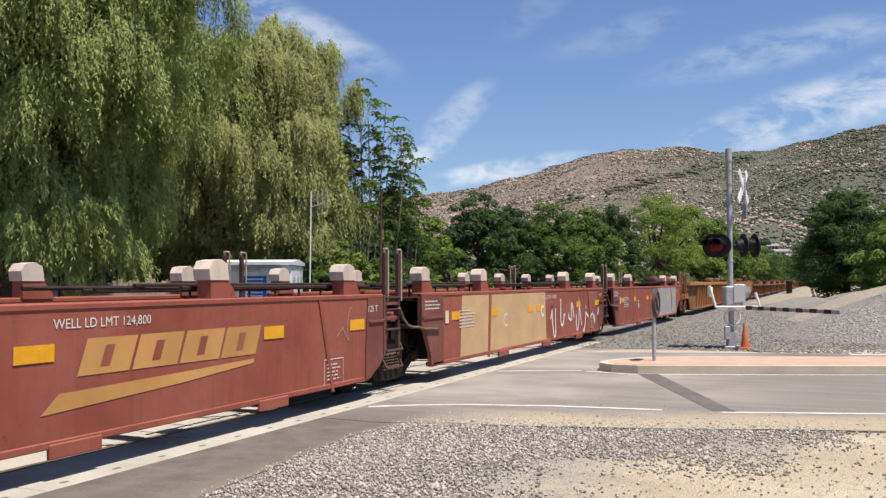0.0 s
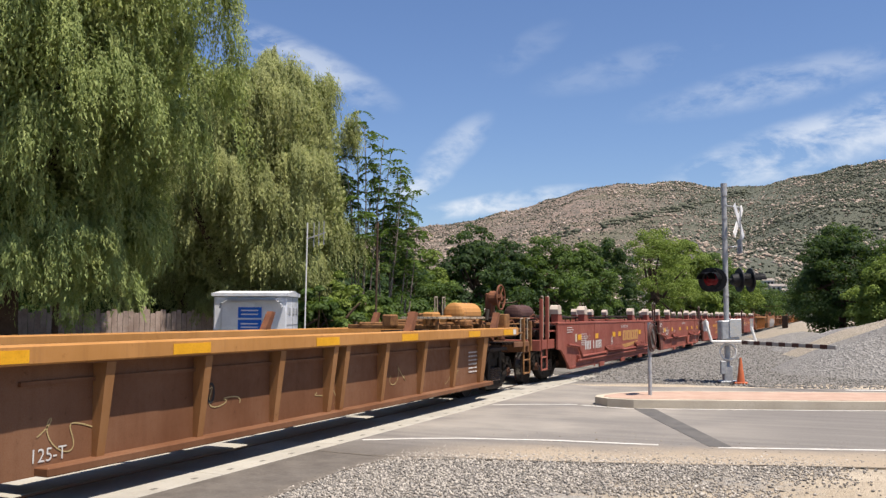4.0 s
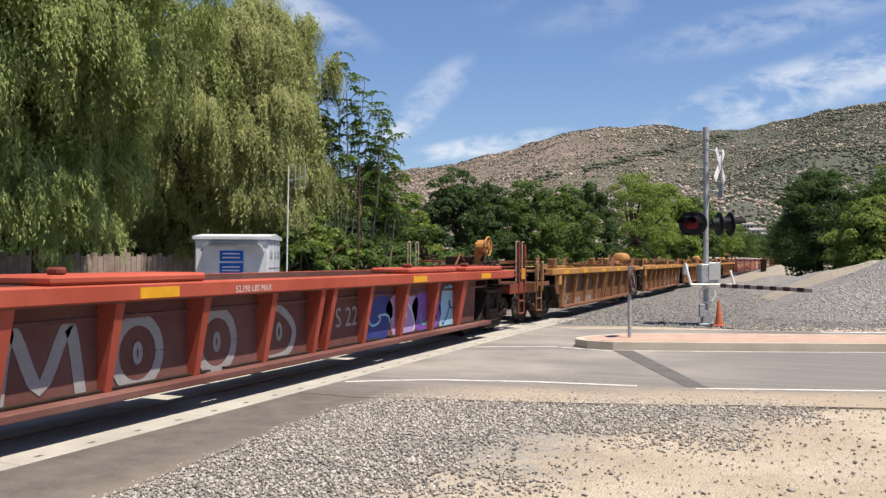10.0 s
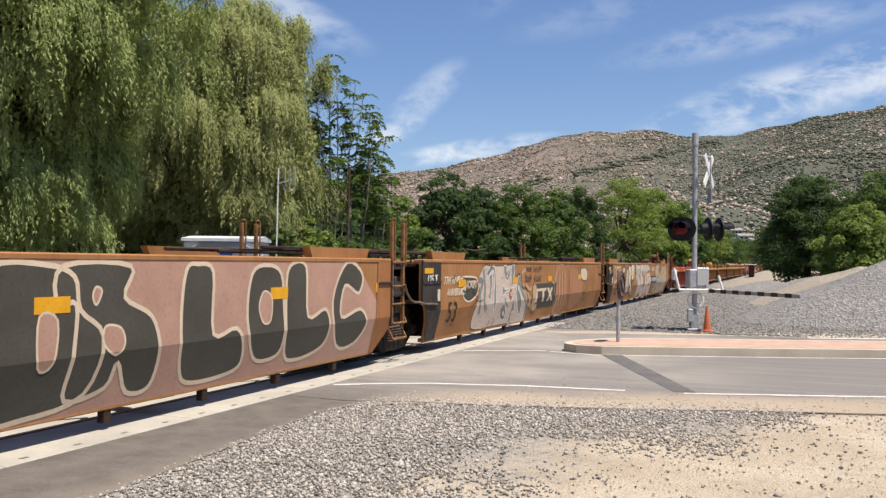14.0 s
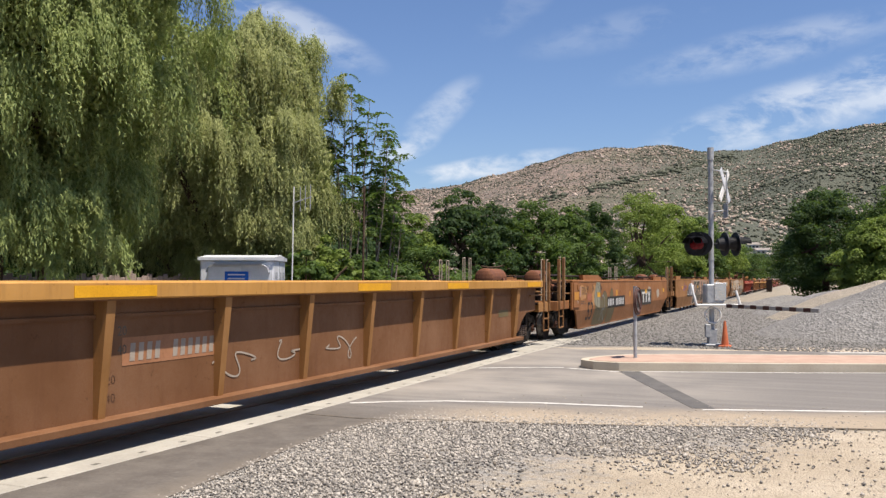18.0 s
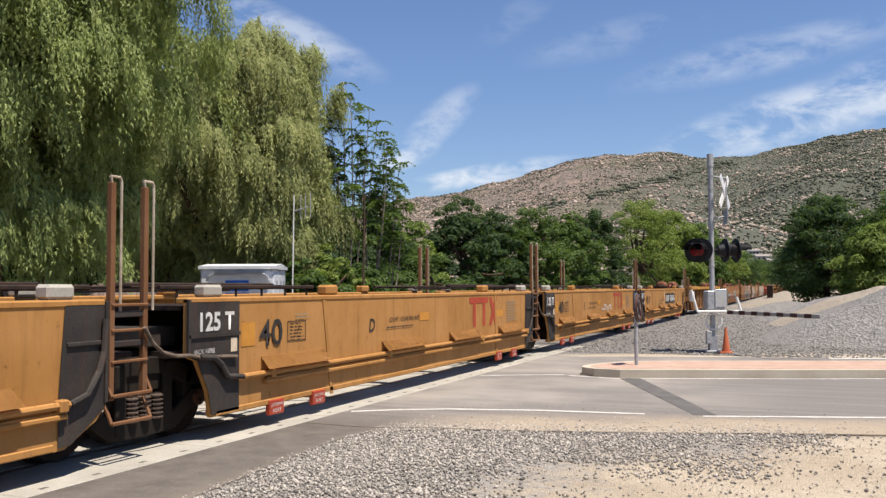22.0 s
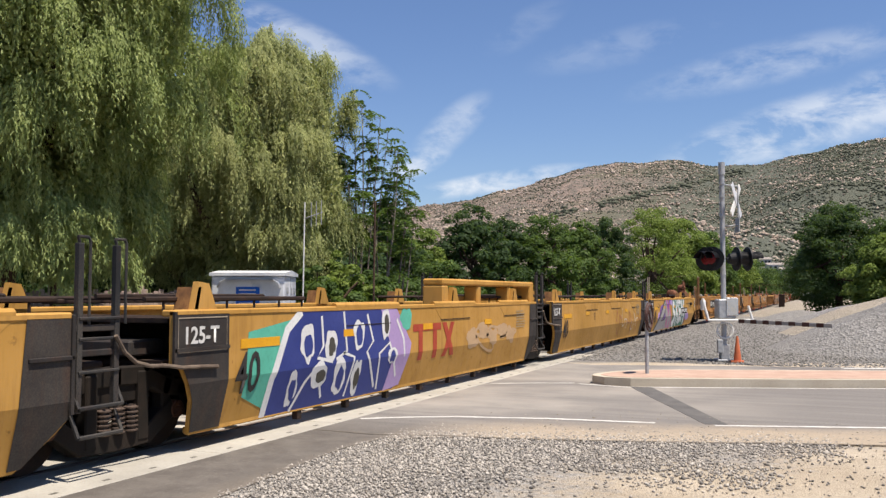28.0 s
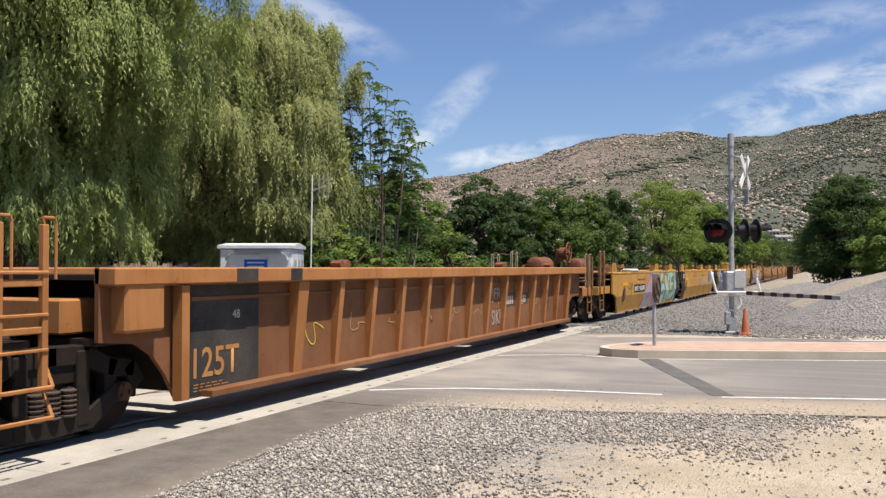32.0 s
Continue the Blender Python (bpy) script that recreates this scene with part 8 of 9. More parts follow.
bubble(u, st, at, [(6.13, 1.16), (6.24, 1.36), (6.39, 1.40), (6.51, 1.31), (6.47, 1.15), (6.77, 0.97), (7.03, 0.76), (7.18, 0.47), (7.16, 0.20), (7.07, 0.20), (7.01, 0.49), (6.85, 0.70), (6.61, 0.85), (6.40, 1.03), (6.25, 1.13), (6.30, 0.97), (6.48, 0.83), (6.63, 0.63), (6.64, 0.43), (6.52, 0.44), (6.23, 0.69), (6.06, 0.95)], S["slate"], S["white"], 0.03, 0.0064)
stroke(u, st, at, [(6.25, 1.00), (6.43, 0.84), (6.56, 0.65)], S["dark"], 0.035, 0.0096)
stroke(u, st, at, [(6.13, 1.33), (6.24, 1.41), (6.42, 1.40), (6.51, 1.31), (6.48, 1.15), (6.82, 0.97), (7.07, 0.72), (7.20, 0.51), (7.21, 0.26)], S["dark"], 0.035, 0.0096)
stroke(u, st, at, [(3.83, 1.44), (4.05, 1.57), (4.18, 1.61)], S["dark"], 0.03, 0.0096)
stroke(u, st, at, [(5.24, 1.48), (5.27, 1.41), (5.40, 1.50)], S["dark"], 0.03, 0.0096)
stroke(u, st, at, [(5.15, 0.90), (5.24, 0.76), (5.48, 0.65)], S["dark"], 0.025, 0.0096)
stroke(u, st, at, [(4.79, 0.89), (4.87, 0.79)], S["sky"], 0.06, 0.0096)
stroke(u, st, at, [(5.12, 0.91), (5.13, 0.82)], S["sky"], 0.05, 0.0096)
stroke(u, st, at, [(4.59, 0.42), (4.56, 0.27)], S["dark"], 0.03, 0.0096)
stroke(u, st, at, [(4.23, 0.40), (4.22, 0.25)], S["dark"], 0.03, 0.0096)
stroke(u, st, at, [(6.68, 1.17), (6.93, 1.03), (6.82, 1.13)], S["haze"], 0.09, 0.0098)
stroke(u, st, at, [(6.77, 1.04), (6.99, 0.83), (6.98, 0.66)], S["haze"], 0.09, 0.0098)
stroke(u, st, at, [(6.93, 1.16), (7.28, 1.01), (7.46, 1.10)], S["haze"], 0.09, 0.0098)
stroke(u, st, at, [(7.11, 0.95), (7.30, 0.74), (7.41, 0.83)], S["haze"], 0.09, 0.0098)
stroke(u, st, at, [(7.20, 0.61), (7.39, 0.66), (7.57, 0.50)], S["haze"], 0.09, 0.0098)
stroke(u, st, at, [(6.55, 1.43), (6.81, 1.52), (6.92, 1.46)], S["haze"], 0.09, 0.0098)
bubble(u, st, at, [(7.61, 1.10), (7.84, 1.12), (7.95, 0.97), (7.86, 0.76), (7.82, 0.59), (8.01, 0.64), (8.11, 0.52), (7.88, 0.44), (7.61, 0.57), (7.57, 0.82)], S["haze"], S["haze"], 0.02, 0.0105)
stroke(u, st, at, [(6.92, 1.61), (6.96, 1.49), (7.03, 1.57), (7.07, 1.49), (7.11, 1.60)], S["dark"], 0.028, 0.0098)
stroke(u, st, at, [(7.18, 1.59), (7.14, 1.50), (7.26, 1.51), (7.21, 1.59)], S["dark"], 0.028, 0.0098)
stroke(u, st, at, [(7.33, 1.61), (7.33, 1.49), (7.43, 1.57), (7.33, 1.55), (7.43, 1.48)], S["dark"], 0.028, 0.0098)
stroke(u, st, at, [(7.64, 1.61), (7.68, 1.47), (7.78, 1.56), (7.83, 1.46), (7.91, 1.61)], S["dark"], 0.028, 0.0098)
stroke(u, st, at, [(7.99, 1.61), (7.97, 1.48), (8.07, 1.48)], S["dark"], 0.028, 0.0098)
stroke(u, st, at, [(8.13, 1.61), (8.16, 1.47), (8.24, 1.59), (8.17, 1.53)], S["dark"], 0.028, 0.0098)
stroke(u, st, at, [(8.31, 1.47), (8.45, 1.55), (8.31, 1.59), (8.45, 1.62)], S["dark"], 0.028, 0.0098)
stroke(u, st, at, [(6.87, 1.39), (6.90, 1.23), (7.01, 1.29), (6.91, 1.39)], S["dark"], 0.028, 0.0098)
stroke(u, st, at, [(7.05, 1.36), (7.03, 1.24), (7.15, 1.25), (7.12, 1.35)], S["dark"], 0.028, 0.0098)
stroke(u, st, at, [(7.21, 1.39), (7.19, 1.23), (7.31, 1.27), (7.26, 1.36)], S["dark"], 0.028, 0.0098)
stroke(u, st, at, [(7.36, 1.42), (7.38, 1.24), (7.45, 1.38)], S["dark"], 0.028, 0.0098)
stroke(u, st, at, [(7.77, 1.37), (7.66, 1.31), (7.81, 1.27), (7.68, 1.21)], S["dark"], 0.028, 0.0098)
stroke(u, st, at, [(7.89, 1.39), (7.89, 1.23), (8.00, 1.25)], S["dark"], 0.028, 0.0098)
stroke(u, st, at, [(8.08, 1.34), (8.05, 1.23), (8.19, 1.25), (8.13, 1.36)], S["dark"], 0.028, 0.0098)
stroke(u, st, at, [(8.27, 1.38), (8.27, 1.22), (8.41, 1.36), (8.36, 1.22)], S["dark"], 0.028, 0.0098)
bubble(u, st, at, [(2.21, 1.36), (2.55, 1.40), (3.10, 1.36), (3.22, 1.20), (3.15, 1.02), (2.78, 0.90), (2.42, 0.92), (2.22, 1.11)], S["dark"], S["cream"], 0.04, 0.0052)
bubble(u, st, at, [(10.08, 0.27), (10.21, 0.60), (9.98, 0.79), (9.84, 1.18), (10.13, 1.47), (10.34, 1.62), (10.95, 1.64), (11.24, 1.31), (11.35, 0.63), (11.12, 0.37), (10.68, 0.28)], S["russet"], S["pale"], 0.03, 0.0046)
for k in range(7):
    stroke(u, st, at, [(10.2 + 0.16 * k, 1.5 - 0.05 * (k % 3)), (10.15 + 0.17 * k, 1.0), (10.3 + 0.14 * k, 0.45 + 0.1 * (k % 2))], S["ghost_r"] if k % 2 else S["tanpatch"], 0.05 + 0.02 * (k % 3), 0.0062 + 0.0002 * k)
stroke(u, st, at, [(10.50, 0.80), (10.12, 0.44), (10.08, 0.27)], S["cream"], 0.05, 0.0084)
stroke(u, st, at, [(9.65, 1.19), (9.87, 1.14), (10.13, 1.45)], S["cream"], 0.03, 0.0084)
bubble(u, st, at, [(11.89, 0.38), (11.81, 1.39), (12.39, 1.56), (13.39, 1.19), (13.41, 0.63), (12.61, 0.31)], S["russet"], S["russet"], 0.03, 0.0044)
bubble(u, st, at, [(13.32, 1.50), (14.00, 1.55), (14.33, 1.40), (14.20, 1.16), (13.51, 1.19)], S["cream"], S["dark"], 0.025, 0.0052)
stroke(u, st, at, [(13.63, 1.12), (13.28, 0.80), (13.32, 0.58), (13.55, 0.33)], S["pale"], 0.03, 0.0054)
stroke(u, st, at, [(13.64, 0.90), (13.86, 0.71), (14.08, 0.90), (13.75, 0.54), (14.20, 0.54)], S["dark"], 0.03, 0.0056)
letters(u, st, "7TH HAPPY", -at + 1.72, 1.27, 0.2, S["cream"], 0.008, 0.008, 0.2)
letters(u, st, "ANIVERSARY", -at + 1.9, 1.04, 0.19, S["cream"], 0.008, 0.008, 0.2)
letters(u, st, "SHORTY", -at + 2.72, 1.16, 0.22, S["cream"], 0.009, 0.008, 0.2)
patch(u, st, [(-at + 7.4, 0.5), (-at + 9.9, 0.5), (-at + 10.2, 1.15), (-at + 7.6, 1.15)], S["dark"], 0.005)
bars_logo(u, st, -at + 7.6, 0.66, 2.1, 0.36, S["cream"], 0.0085)
letters(u, st, "C", -at + 5.59, 0.86, 0.3, S["ghost_r"], 0.018, 0.012)
for k in range(5):
    squiggle(u, st, -at + 2.0 + 0.3 * k, 1.35 - 0.12 * k, 0.8, 0.2, M["ink"], k, 5, 0.02, 0.009)
u, al, at, st = tan[2]
patch(u, st, [(-at + 6.9, 0.2), (-at + 16.3, 0.2), (-at + 16.4, 1.0), (-at + 15.6, 1.68), (-at + 6.2, 1.68), (-at + 6.3, 0.9)], S["pale"], 0.0042, "graffiti")
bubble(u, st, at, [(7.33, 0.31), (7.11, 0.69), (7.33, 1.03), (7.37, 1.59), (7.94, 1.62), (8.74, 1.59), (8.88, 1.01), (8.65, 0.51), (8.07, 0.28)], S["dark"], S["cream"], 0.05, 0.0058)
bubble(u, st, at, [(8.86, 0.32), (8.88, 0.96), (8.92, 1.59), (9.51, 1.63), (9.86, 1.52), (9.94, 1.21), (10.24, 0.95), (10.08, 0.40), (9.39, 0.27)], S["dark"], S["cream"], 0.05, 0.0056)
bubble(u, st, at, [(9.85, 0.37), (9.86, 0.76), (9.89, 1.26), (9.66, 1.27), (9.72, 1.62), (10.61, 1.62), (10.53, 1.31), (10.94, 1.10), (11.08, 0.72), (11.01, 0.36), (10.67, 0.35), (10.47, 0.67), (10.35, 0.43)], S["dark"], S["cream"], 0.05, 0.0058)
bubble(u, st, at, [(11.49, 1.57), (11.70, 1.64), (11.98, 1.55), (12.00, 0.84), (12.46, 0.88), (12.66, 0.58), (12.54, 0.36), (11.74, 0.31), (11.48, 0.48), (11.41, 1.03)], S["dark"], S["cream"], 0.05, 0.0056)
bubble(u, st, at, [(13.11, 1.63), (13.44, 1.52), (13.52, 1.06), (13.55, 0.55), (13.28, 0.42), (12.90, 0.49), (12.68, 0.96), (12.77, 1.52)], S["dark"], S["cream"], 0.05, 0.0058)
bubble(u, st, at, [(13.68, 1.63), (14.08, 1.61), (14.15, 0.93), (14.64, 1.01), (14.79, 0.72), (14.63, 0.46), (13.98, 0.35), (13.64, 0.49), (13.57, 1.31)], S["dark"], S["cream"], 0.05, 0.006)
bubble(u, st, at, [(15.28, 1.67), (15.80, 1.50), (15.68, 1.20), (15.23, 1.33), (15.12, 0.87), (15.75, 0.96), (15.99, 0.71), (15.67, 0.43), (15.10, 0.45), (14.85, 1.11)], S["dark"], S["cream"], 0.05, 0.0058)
bubble(u, st, at, [(7.62, 1.54), (7.79, 1.22), (7.85, 0.90), (7.59, 0.96)], S["pale"], S["cream"], 0.025, 0.0082)
bubble(u, st, at, [(8.22, 1.40), (8.50, 1.39), (8.51, 1.03), (8.27, 0.85)], S["pale"], S["cream"], 0.025, 0.0082)
bubble(u, st, at, [(9.45, 1.17), (9.66, 1.13), (9.62, 0.74), (9.45, 0.72)], S["pale"], S["cream"], 0.025, 0.0082)
bubble(u, st, at, [(10.27, 1.04), (10.48, 1.01), (10.54, 0.85), (10.42, 0.75), (10.25, 0.87)], S["pale"], S["cream"], 0.025, 0.0082)
bubble(u, st, at, [(13.03, 1.30), (13.22, 1.22), (13.20, 0.93), (13.03, 0.91), (12.93, 1.11)], S["pale"], S["cream"], 0.025, 0.0082)
bubble(u, st, at, [(10.13, 1.42), (10.21, 1.38), (10.14, 1.25), (10.09, 1.33)], S["pale"], S["cream"], 0.025, 0.0082)
number_panel(u, st, -at + 4.2, -at + 6.9, 0.74, 1.12)
squiggle(u, st, -at + 3.2, 1.3, 1.2, 0.4, S["purple"], 3, 6, 0.08)
squiggle(u, st, -at + 1.7, 1.2, 1.0, 0.4, S["ghost_r"], 1, 6, 0.05)

# single tan car
single = car("rust", -195.3, [18.55], "rust-streaked tan well car with number panel", (1, 1))
u, al, at, st = single[0]
fitted(u, st, "53", -at + 1.19, -at + 1.97, 0.46, 1.0, M["ink"], 0.006, 0.006, 0.15)
for txt, q in (("53", 1.32), ("48", 2.08), ("40", 3.28)):
    letters(u, st, txt, -at + q, 1.36, 0.17, M["ink"])
    rect(u, st, -at + q - 0.16, -at + q - 0.13, 1.3, 1.54, M["ink"], 0.006)
blob(u, st, -at + 0.66, 1.32, 0.52, 0.22, S["buff"], 3, 0.004, 0.35)
blob(u, st, -at + 2.2, 1.2, 0.4, 0.3, S["buff"], 5, 0.0036, 0.5)
blob(u, st, -at + 5.8, 1.24, 0.2, 0.12, M["old_amber"], 4, 0.006, 0.3)
blob(u, st, -at + 8.36, 1.17, 0.16, 0.1, M["old_amber"], 6, 0.006, 0.3)
small_print(u, st, -at + 0.5, -at + 1.15, 1.24, 1.48, 5, S["smudge"])
small_print(u, st, -at + 0.2, -at + 1.15, 0.95, 1.06, 2, S["smudge"])
rect(u, st, -at + 0.16, -at + 0.42, 1.18, 1.48, S["pale"], 0.006)
part("slot_frame", boxes((st["out"] + 0.03, st["out"] + 0.05, -at - 0.16, -at + 0.08, 1.39, 1.54), bevel=0.008), st["side"], u)
number_panel(u, st, -at + 4.2, -at + 7.3, 0.74, 1.12)
rect(u, st, -at + 10.7, -at + 13.4, 0.66, 1.3, S["dark"], 0.005)
bars_logo(u, st, -at + 11.0, 0.76, 2.1, 0.44, M["stencil"], 0.009)
bubble(u, st, at, [(2.25, 0.3), (2.35, 0.95), (2.7, 1.62), (3.05, 1.6), (3.25, 1.0), (3.6, 1.3), (4.1, 1.2), (4.25, 0.7), (3.9, 0.3), (3.0, 0.24)], S["moss"], S["smudge"], 0.03, 0.0046)
bubble(u, st, at, [(2.2, 0.95), (2.3, 1.35), (2.6, 1.64), (3.0, 1.62), (3.08, 1.05), (2.95, 0.8)], S["olive"], S["moss"], 0.02, 0.0056)
stroke(u, st, at, [(2.45, 0.35), (2.6, 0.9), (2.85, 1.55), (3.0, 0.95), (2.95, 0.35)], S["dark"], 0.035, 0.0066)
stroke(u, st, at, [(2.6, 0.8), (3.0, 0.72)], S["dark"], 0.035, 0.007)
stroke(u, st, at, [(3.3, 0.35), (3.35, 1.15), (3.75, 1.05), (3.65, 0.75), (3.4, 0.7), (3.85, 0.35)], S["slate"], 0.05, 0.0066)
bubble(u, st, at, [(4.3, 0.25), (4.4, 0.9), (4.9, 1.4), (5.3, 1.0), (5.4, 0.5), (5.0, 0.25)], S["moss"], S["smudge"], 0.02, 0.0044)
for k in range(6):
    blob(u, st, al - 7.5 + 1.2 * k, 1.0 + 0.1 * (k % 3), 0.35, 0.2, M["tan"] if k % 2 else S["ghost"], k, spikes=0.5)
amber(u, st, -at + 2.84, al - 6.0, al - 1.0)
part("end_panel", boxes((st["out"] + 0.002, st["out"] + 0.03, -at - 0.56, -at + 0.12, 0.88, 1.6), bevel=0.012), st["side"], u)
part("reflector", boxes((st["out"] + 0.03, st["out"] + 0.036, -at - 0.5, -at + 0.02, 1.1, 1.33)), M["old_amber"], u, "amber reflector strip")
letters(u, st, "S-5", -at - 0.1, 0.99, 0.12, M["stencil"], 0.036)
rect(u, st, -at + 1.22, -at + 1.79, 1.05, 1.26, S["ghost_r"], 0.006)

# single yellow ribbed car
ry = car("ribyellow", -217.63, [18.64], "weathered yellow ribbed well car with rusty panels", (1, 1))
u, al, at, st = ry[0]
amber(u, st, al - 0.9, al - 6.0, -at + 3.0, -at + 8.5, z=1.57, w=1.1, h=0.11)
rect(u, st, -at + 3.3, -at + 4.85, 0.82, 1.1, S["russet"], 0.004)
for k in range(10):
    y = -at + 3.4 + 0.125 * k + (0.16 if k > 3 else 0.0)
    patch(u, st, [(y, 0.86), (y + 0.075, 0.86), (y + 0.09, 1.04), (y + 0.015, 1.04)], S["dull"], 0.007, "number_bar")
for k in range(3):
    squiggle(u, st, -at + 5.2 + 1.3 * k, 0.72, 0.9, 0.4, S["ghost"], k, 6, 0.03)
rect(u, st, al - 3.0, al - 2.3, 0.85, 1.0, S["moss"])
for txt, z in (("20", 1.14), ("40", 0.96)):
    letters(u, st, txt, -at + 3.1, z, 0.13, M["ink"], 0.18)

# yellow five-unit car with pipes and ledges: units A, E, D, C, B
yel = car("yellow", -240.3, [14.49, 14.59, 14.52, 14.59, 14.53], "ochre yellow articulated well car", (2, 1))
for i, (u, al, at, st) in enumerate(yel):
    side_pipes(u, st, al, at, ((0.139, 1.5), (0.383, 1.5), (0.592, 1.5), (0.8, 1.45)), rise=False)
    if i < 4:
        letters(u, st, "125 T", -at + 0.25, 1.22, 0.28, M["stencil"], 0.018, 0.008)
        letters(u, st, "JACK HERE", -at + 0.02, 0.97, 0.075, M["stencil"], 0.018)
        rect(u, st, -at + 0.5, -at + 0.62, 0.96, 1.12, S["cream"], 0.017)
        rect(u, st, -at - 0.2, -at + 0.66, 1.16, 1.165, M["stencil"], 0.016)
    fitted(u, st, "40", -at + 1.08, -at + 1.58, 0.98, 1.3, M["ink"], 0.016 if i < 4 else 0.006, 0.01)
    letters(u, st, "AEDCB"[i], -at + (4.1 if 0 < i < 4 else 5.8 if i == 0 else 6.7), 1.02, 0.28, M["ink"], 0.006, 0.004, 0.15)
    rect(u, st, -at + 0.72, -at + 1.0, 1.0, 1.28, M["old_amber"], 0.005)
    rect(u, st, al - 3.6, al - 3.1, 1.05, 1.2, M["old_amber"], 0.005)
    rect(u, st, -at + 5.9, -at + 6.3, 1.12, 1.26, M["old_amber"], 0.005)
    bm_y = -at + 1.72
    for a0, a1, b0, b1 in ((bm_y, bm_y + 0.44, 1.25, 1.262), (bm_y, bm_y + 0.44, 1.0, 1.012), (bm_y, bm_y + 0.012, 1.0, 1.262), (bm_y + 0.428, bm_y + 0.44, 1.0, 1.262)):
        rect(u, st, a0, a1, b0, b1, M["ink"], 0.006)
    small_print(u, st, bm_y + 0.05, bm_y + 0.4, 1.03, 1.24, 5, M["ink"])
    if i == 4:
        fitted(u, st, "S-2054-11 REEFER CLEARANCE", -at + 1.2, -at + 2.35, 1.36, 1.43, M["ink"], 0.006, 0.002)
    else:
        small_print(u, st, -at + 1.9, -at + 2.3, 1.28, 1.36, 2, S["olive"])
    letters(u, st, "LD LMT 123,100 PER UNIT", -at + (5.3 if i else 5.0), 1.14 if i else 0.85, 0.105, M["ink"])
    small_print(u, st, -at + 4.6, -at + 6.0, 1.02, 1.08, 1, M["ink"])
    small_print(u, st, al - 2.9, al - 2.1, 0.92, 1.4, 8, S["olive"])
    part("brace_seam", prism([(-at + 2.82, 0.22), (-at + 2.9, 0.22), (-at + 2.68, 1.52), (-at + 2.6, 1.52)], st["out"], st["out"] + 0.012), st["side"], u)
    part("brace_seam", prism([(al - 3.6, 0.22), (al - 3.5, 0.22), (al - 3.6, 1.52), (al - 3.7, 1.52)], st["out"], st["out"] + 0.012), st["side"], u)
    for y in (-at + 1.44, -at + 2.47, al - 3.45, al - 2.4):
        part("jack_tag", boxes((st["out"] - 0.03, st["out"] + 0.035, y - 0.16, y + 0.16, 0.13, 0.31), bevel=0.008), M["redmark"], u, "red jacking plate")
        tag = dict(st, kind="flat", bot=0.0, out=st["out"] + 0.035)
        fitted(u, tag, "JACKING", y - 0.13, y + 0.13, 0.225, 0.275, M["stencil"], 0.003, 0.002)
        fitted(u, tag, "PORT", y - 0.09, y + 0.09, 0.155, 0.205, M["stencil"], 0.003, 0.002)
    if 0 < i < 4:
        bars_logo(u, st, al - 5.2, 0.9, 1.7, 0.58, M["redmark"])
    else:
        number_panel(u, st, -at + 3.4 if i else al - 7.15, -at + 6.35 if i else al - 4.0, 0.88, 1.36)
    if i == 0:
        letters(u, st, "GWGS21", al - 5.35, 1.4, 0.11, M["ink"], 0.006)
        for y in (al - 4.0, al - 7.5):
            for k in range(4):
                squiggle(u, st, y, 0.6 + 0.25 * k, 0.3, 0.3, S["white"], k, 4, 0.03)
    if i == 1:
        squiggle(u, st, al - 6.3, 0.98, 1.6, 0.35, S["white"], 2, 8, 0.035)

# bright yellow five-unit car with graffiti
bri = car("bright", -317.36, [14.52, 14.5, 14.6, 14.5, 14.45], "bright yellow articulated well car with graffiti", (2, 1))
for i, (u, al, at, st) in enumerate(bri):
    if i < 4:
        letters(u, st, "125-T", -at + 0.2, 1.17, 0.25, M["stencil"], 0.018, 0.006)
        ribbon(u, st, [(-at - 0.2, 1.08), (-at + 0.62, 1.08), (-at + 0.62, 1.44), (-at - 0.2, 1.44)], M["grab"], 0.012, 0.019, True)
    fitted(u, st, "40", -at + 0.8, -at + 1.27, 0.55, 1.02, M["ink"], 0.0165, 0.012, 0.1)
    amber(u, st, -at + 1.3, z=1.12, w=0.8, h=0.11)
    amber(u, st, al - 1.3, al - 4.4, al - 7.4, -at + 3.5, z=1.15, w=0.4, h=0.1)
    small_print(u, st, al - 2.6, al - 1.9, 0.95, 1.35, 7, S["olive"])
    for c in (0.3, 0.55, 0.8):
        y = -at + (al + at) * c
        flap = [(y - 1.0, st["top"] - 0.02), (y + 1.0, st["top"] - 0.02), (y + 0.7, st["top"] - 0.25), (y - 0.7, st["top"] - 0.25)]
        part("top_flap", prism(flap, st["out"], st["out"] + 0.003), st["side"], u)
        part("flap_seam", prism([(y - 0.7, st["top"] - 0.25), (y + 0.7, st["top"] - 0.25), (y + 0.71, st["top"] - 0.262), (y - 0.71, st["top"] - 0.262)], st["out"], st["out"] + 0.012), M["steel"], u)
        part("flap_roll", rods(0.045, (st["out"] - 0.03, y - 1.0, st["top"] + 0.02), (st["out"] - 0.03, y + 1.0, st["top"] + 0.02), n=10), st["side"], u)
    for k in range(8):
        y = -at + 2.4 + (al + at - 4.6) * k / 7
        part("drain", boxes((1.28, 1.36, y - 0.05, y + 0.05, 0.07, 0.21)), M["steel"], u)
u, al, at, st = bri[0]
part("end_panel", boxes((st["out"] + 0.002, st["out"] + 0.03, al - 0.75, al - 0.1, 0.86, 1.46), bevel=0.012), st["side"], u)
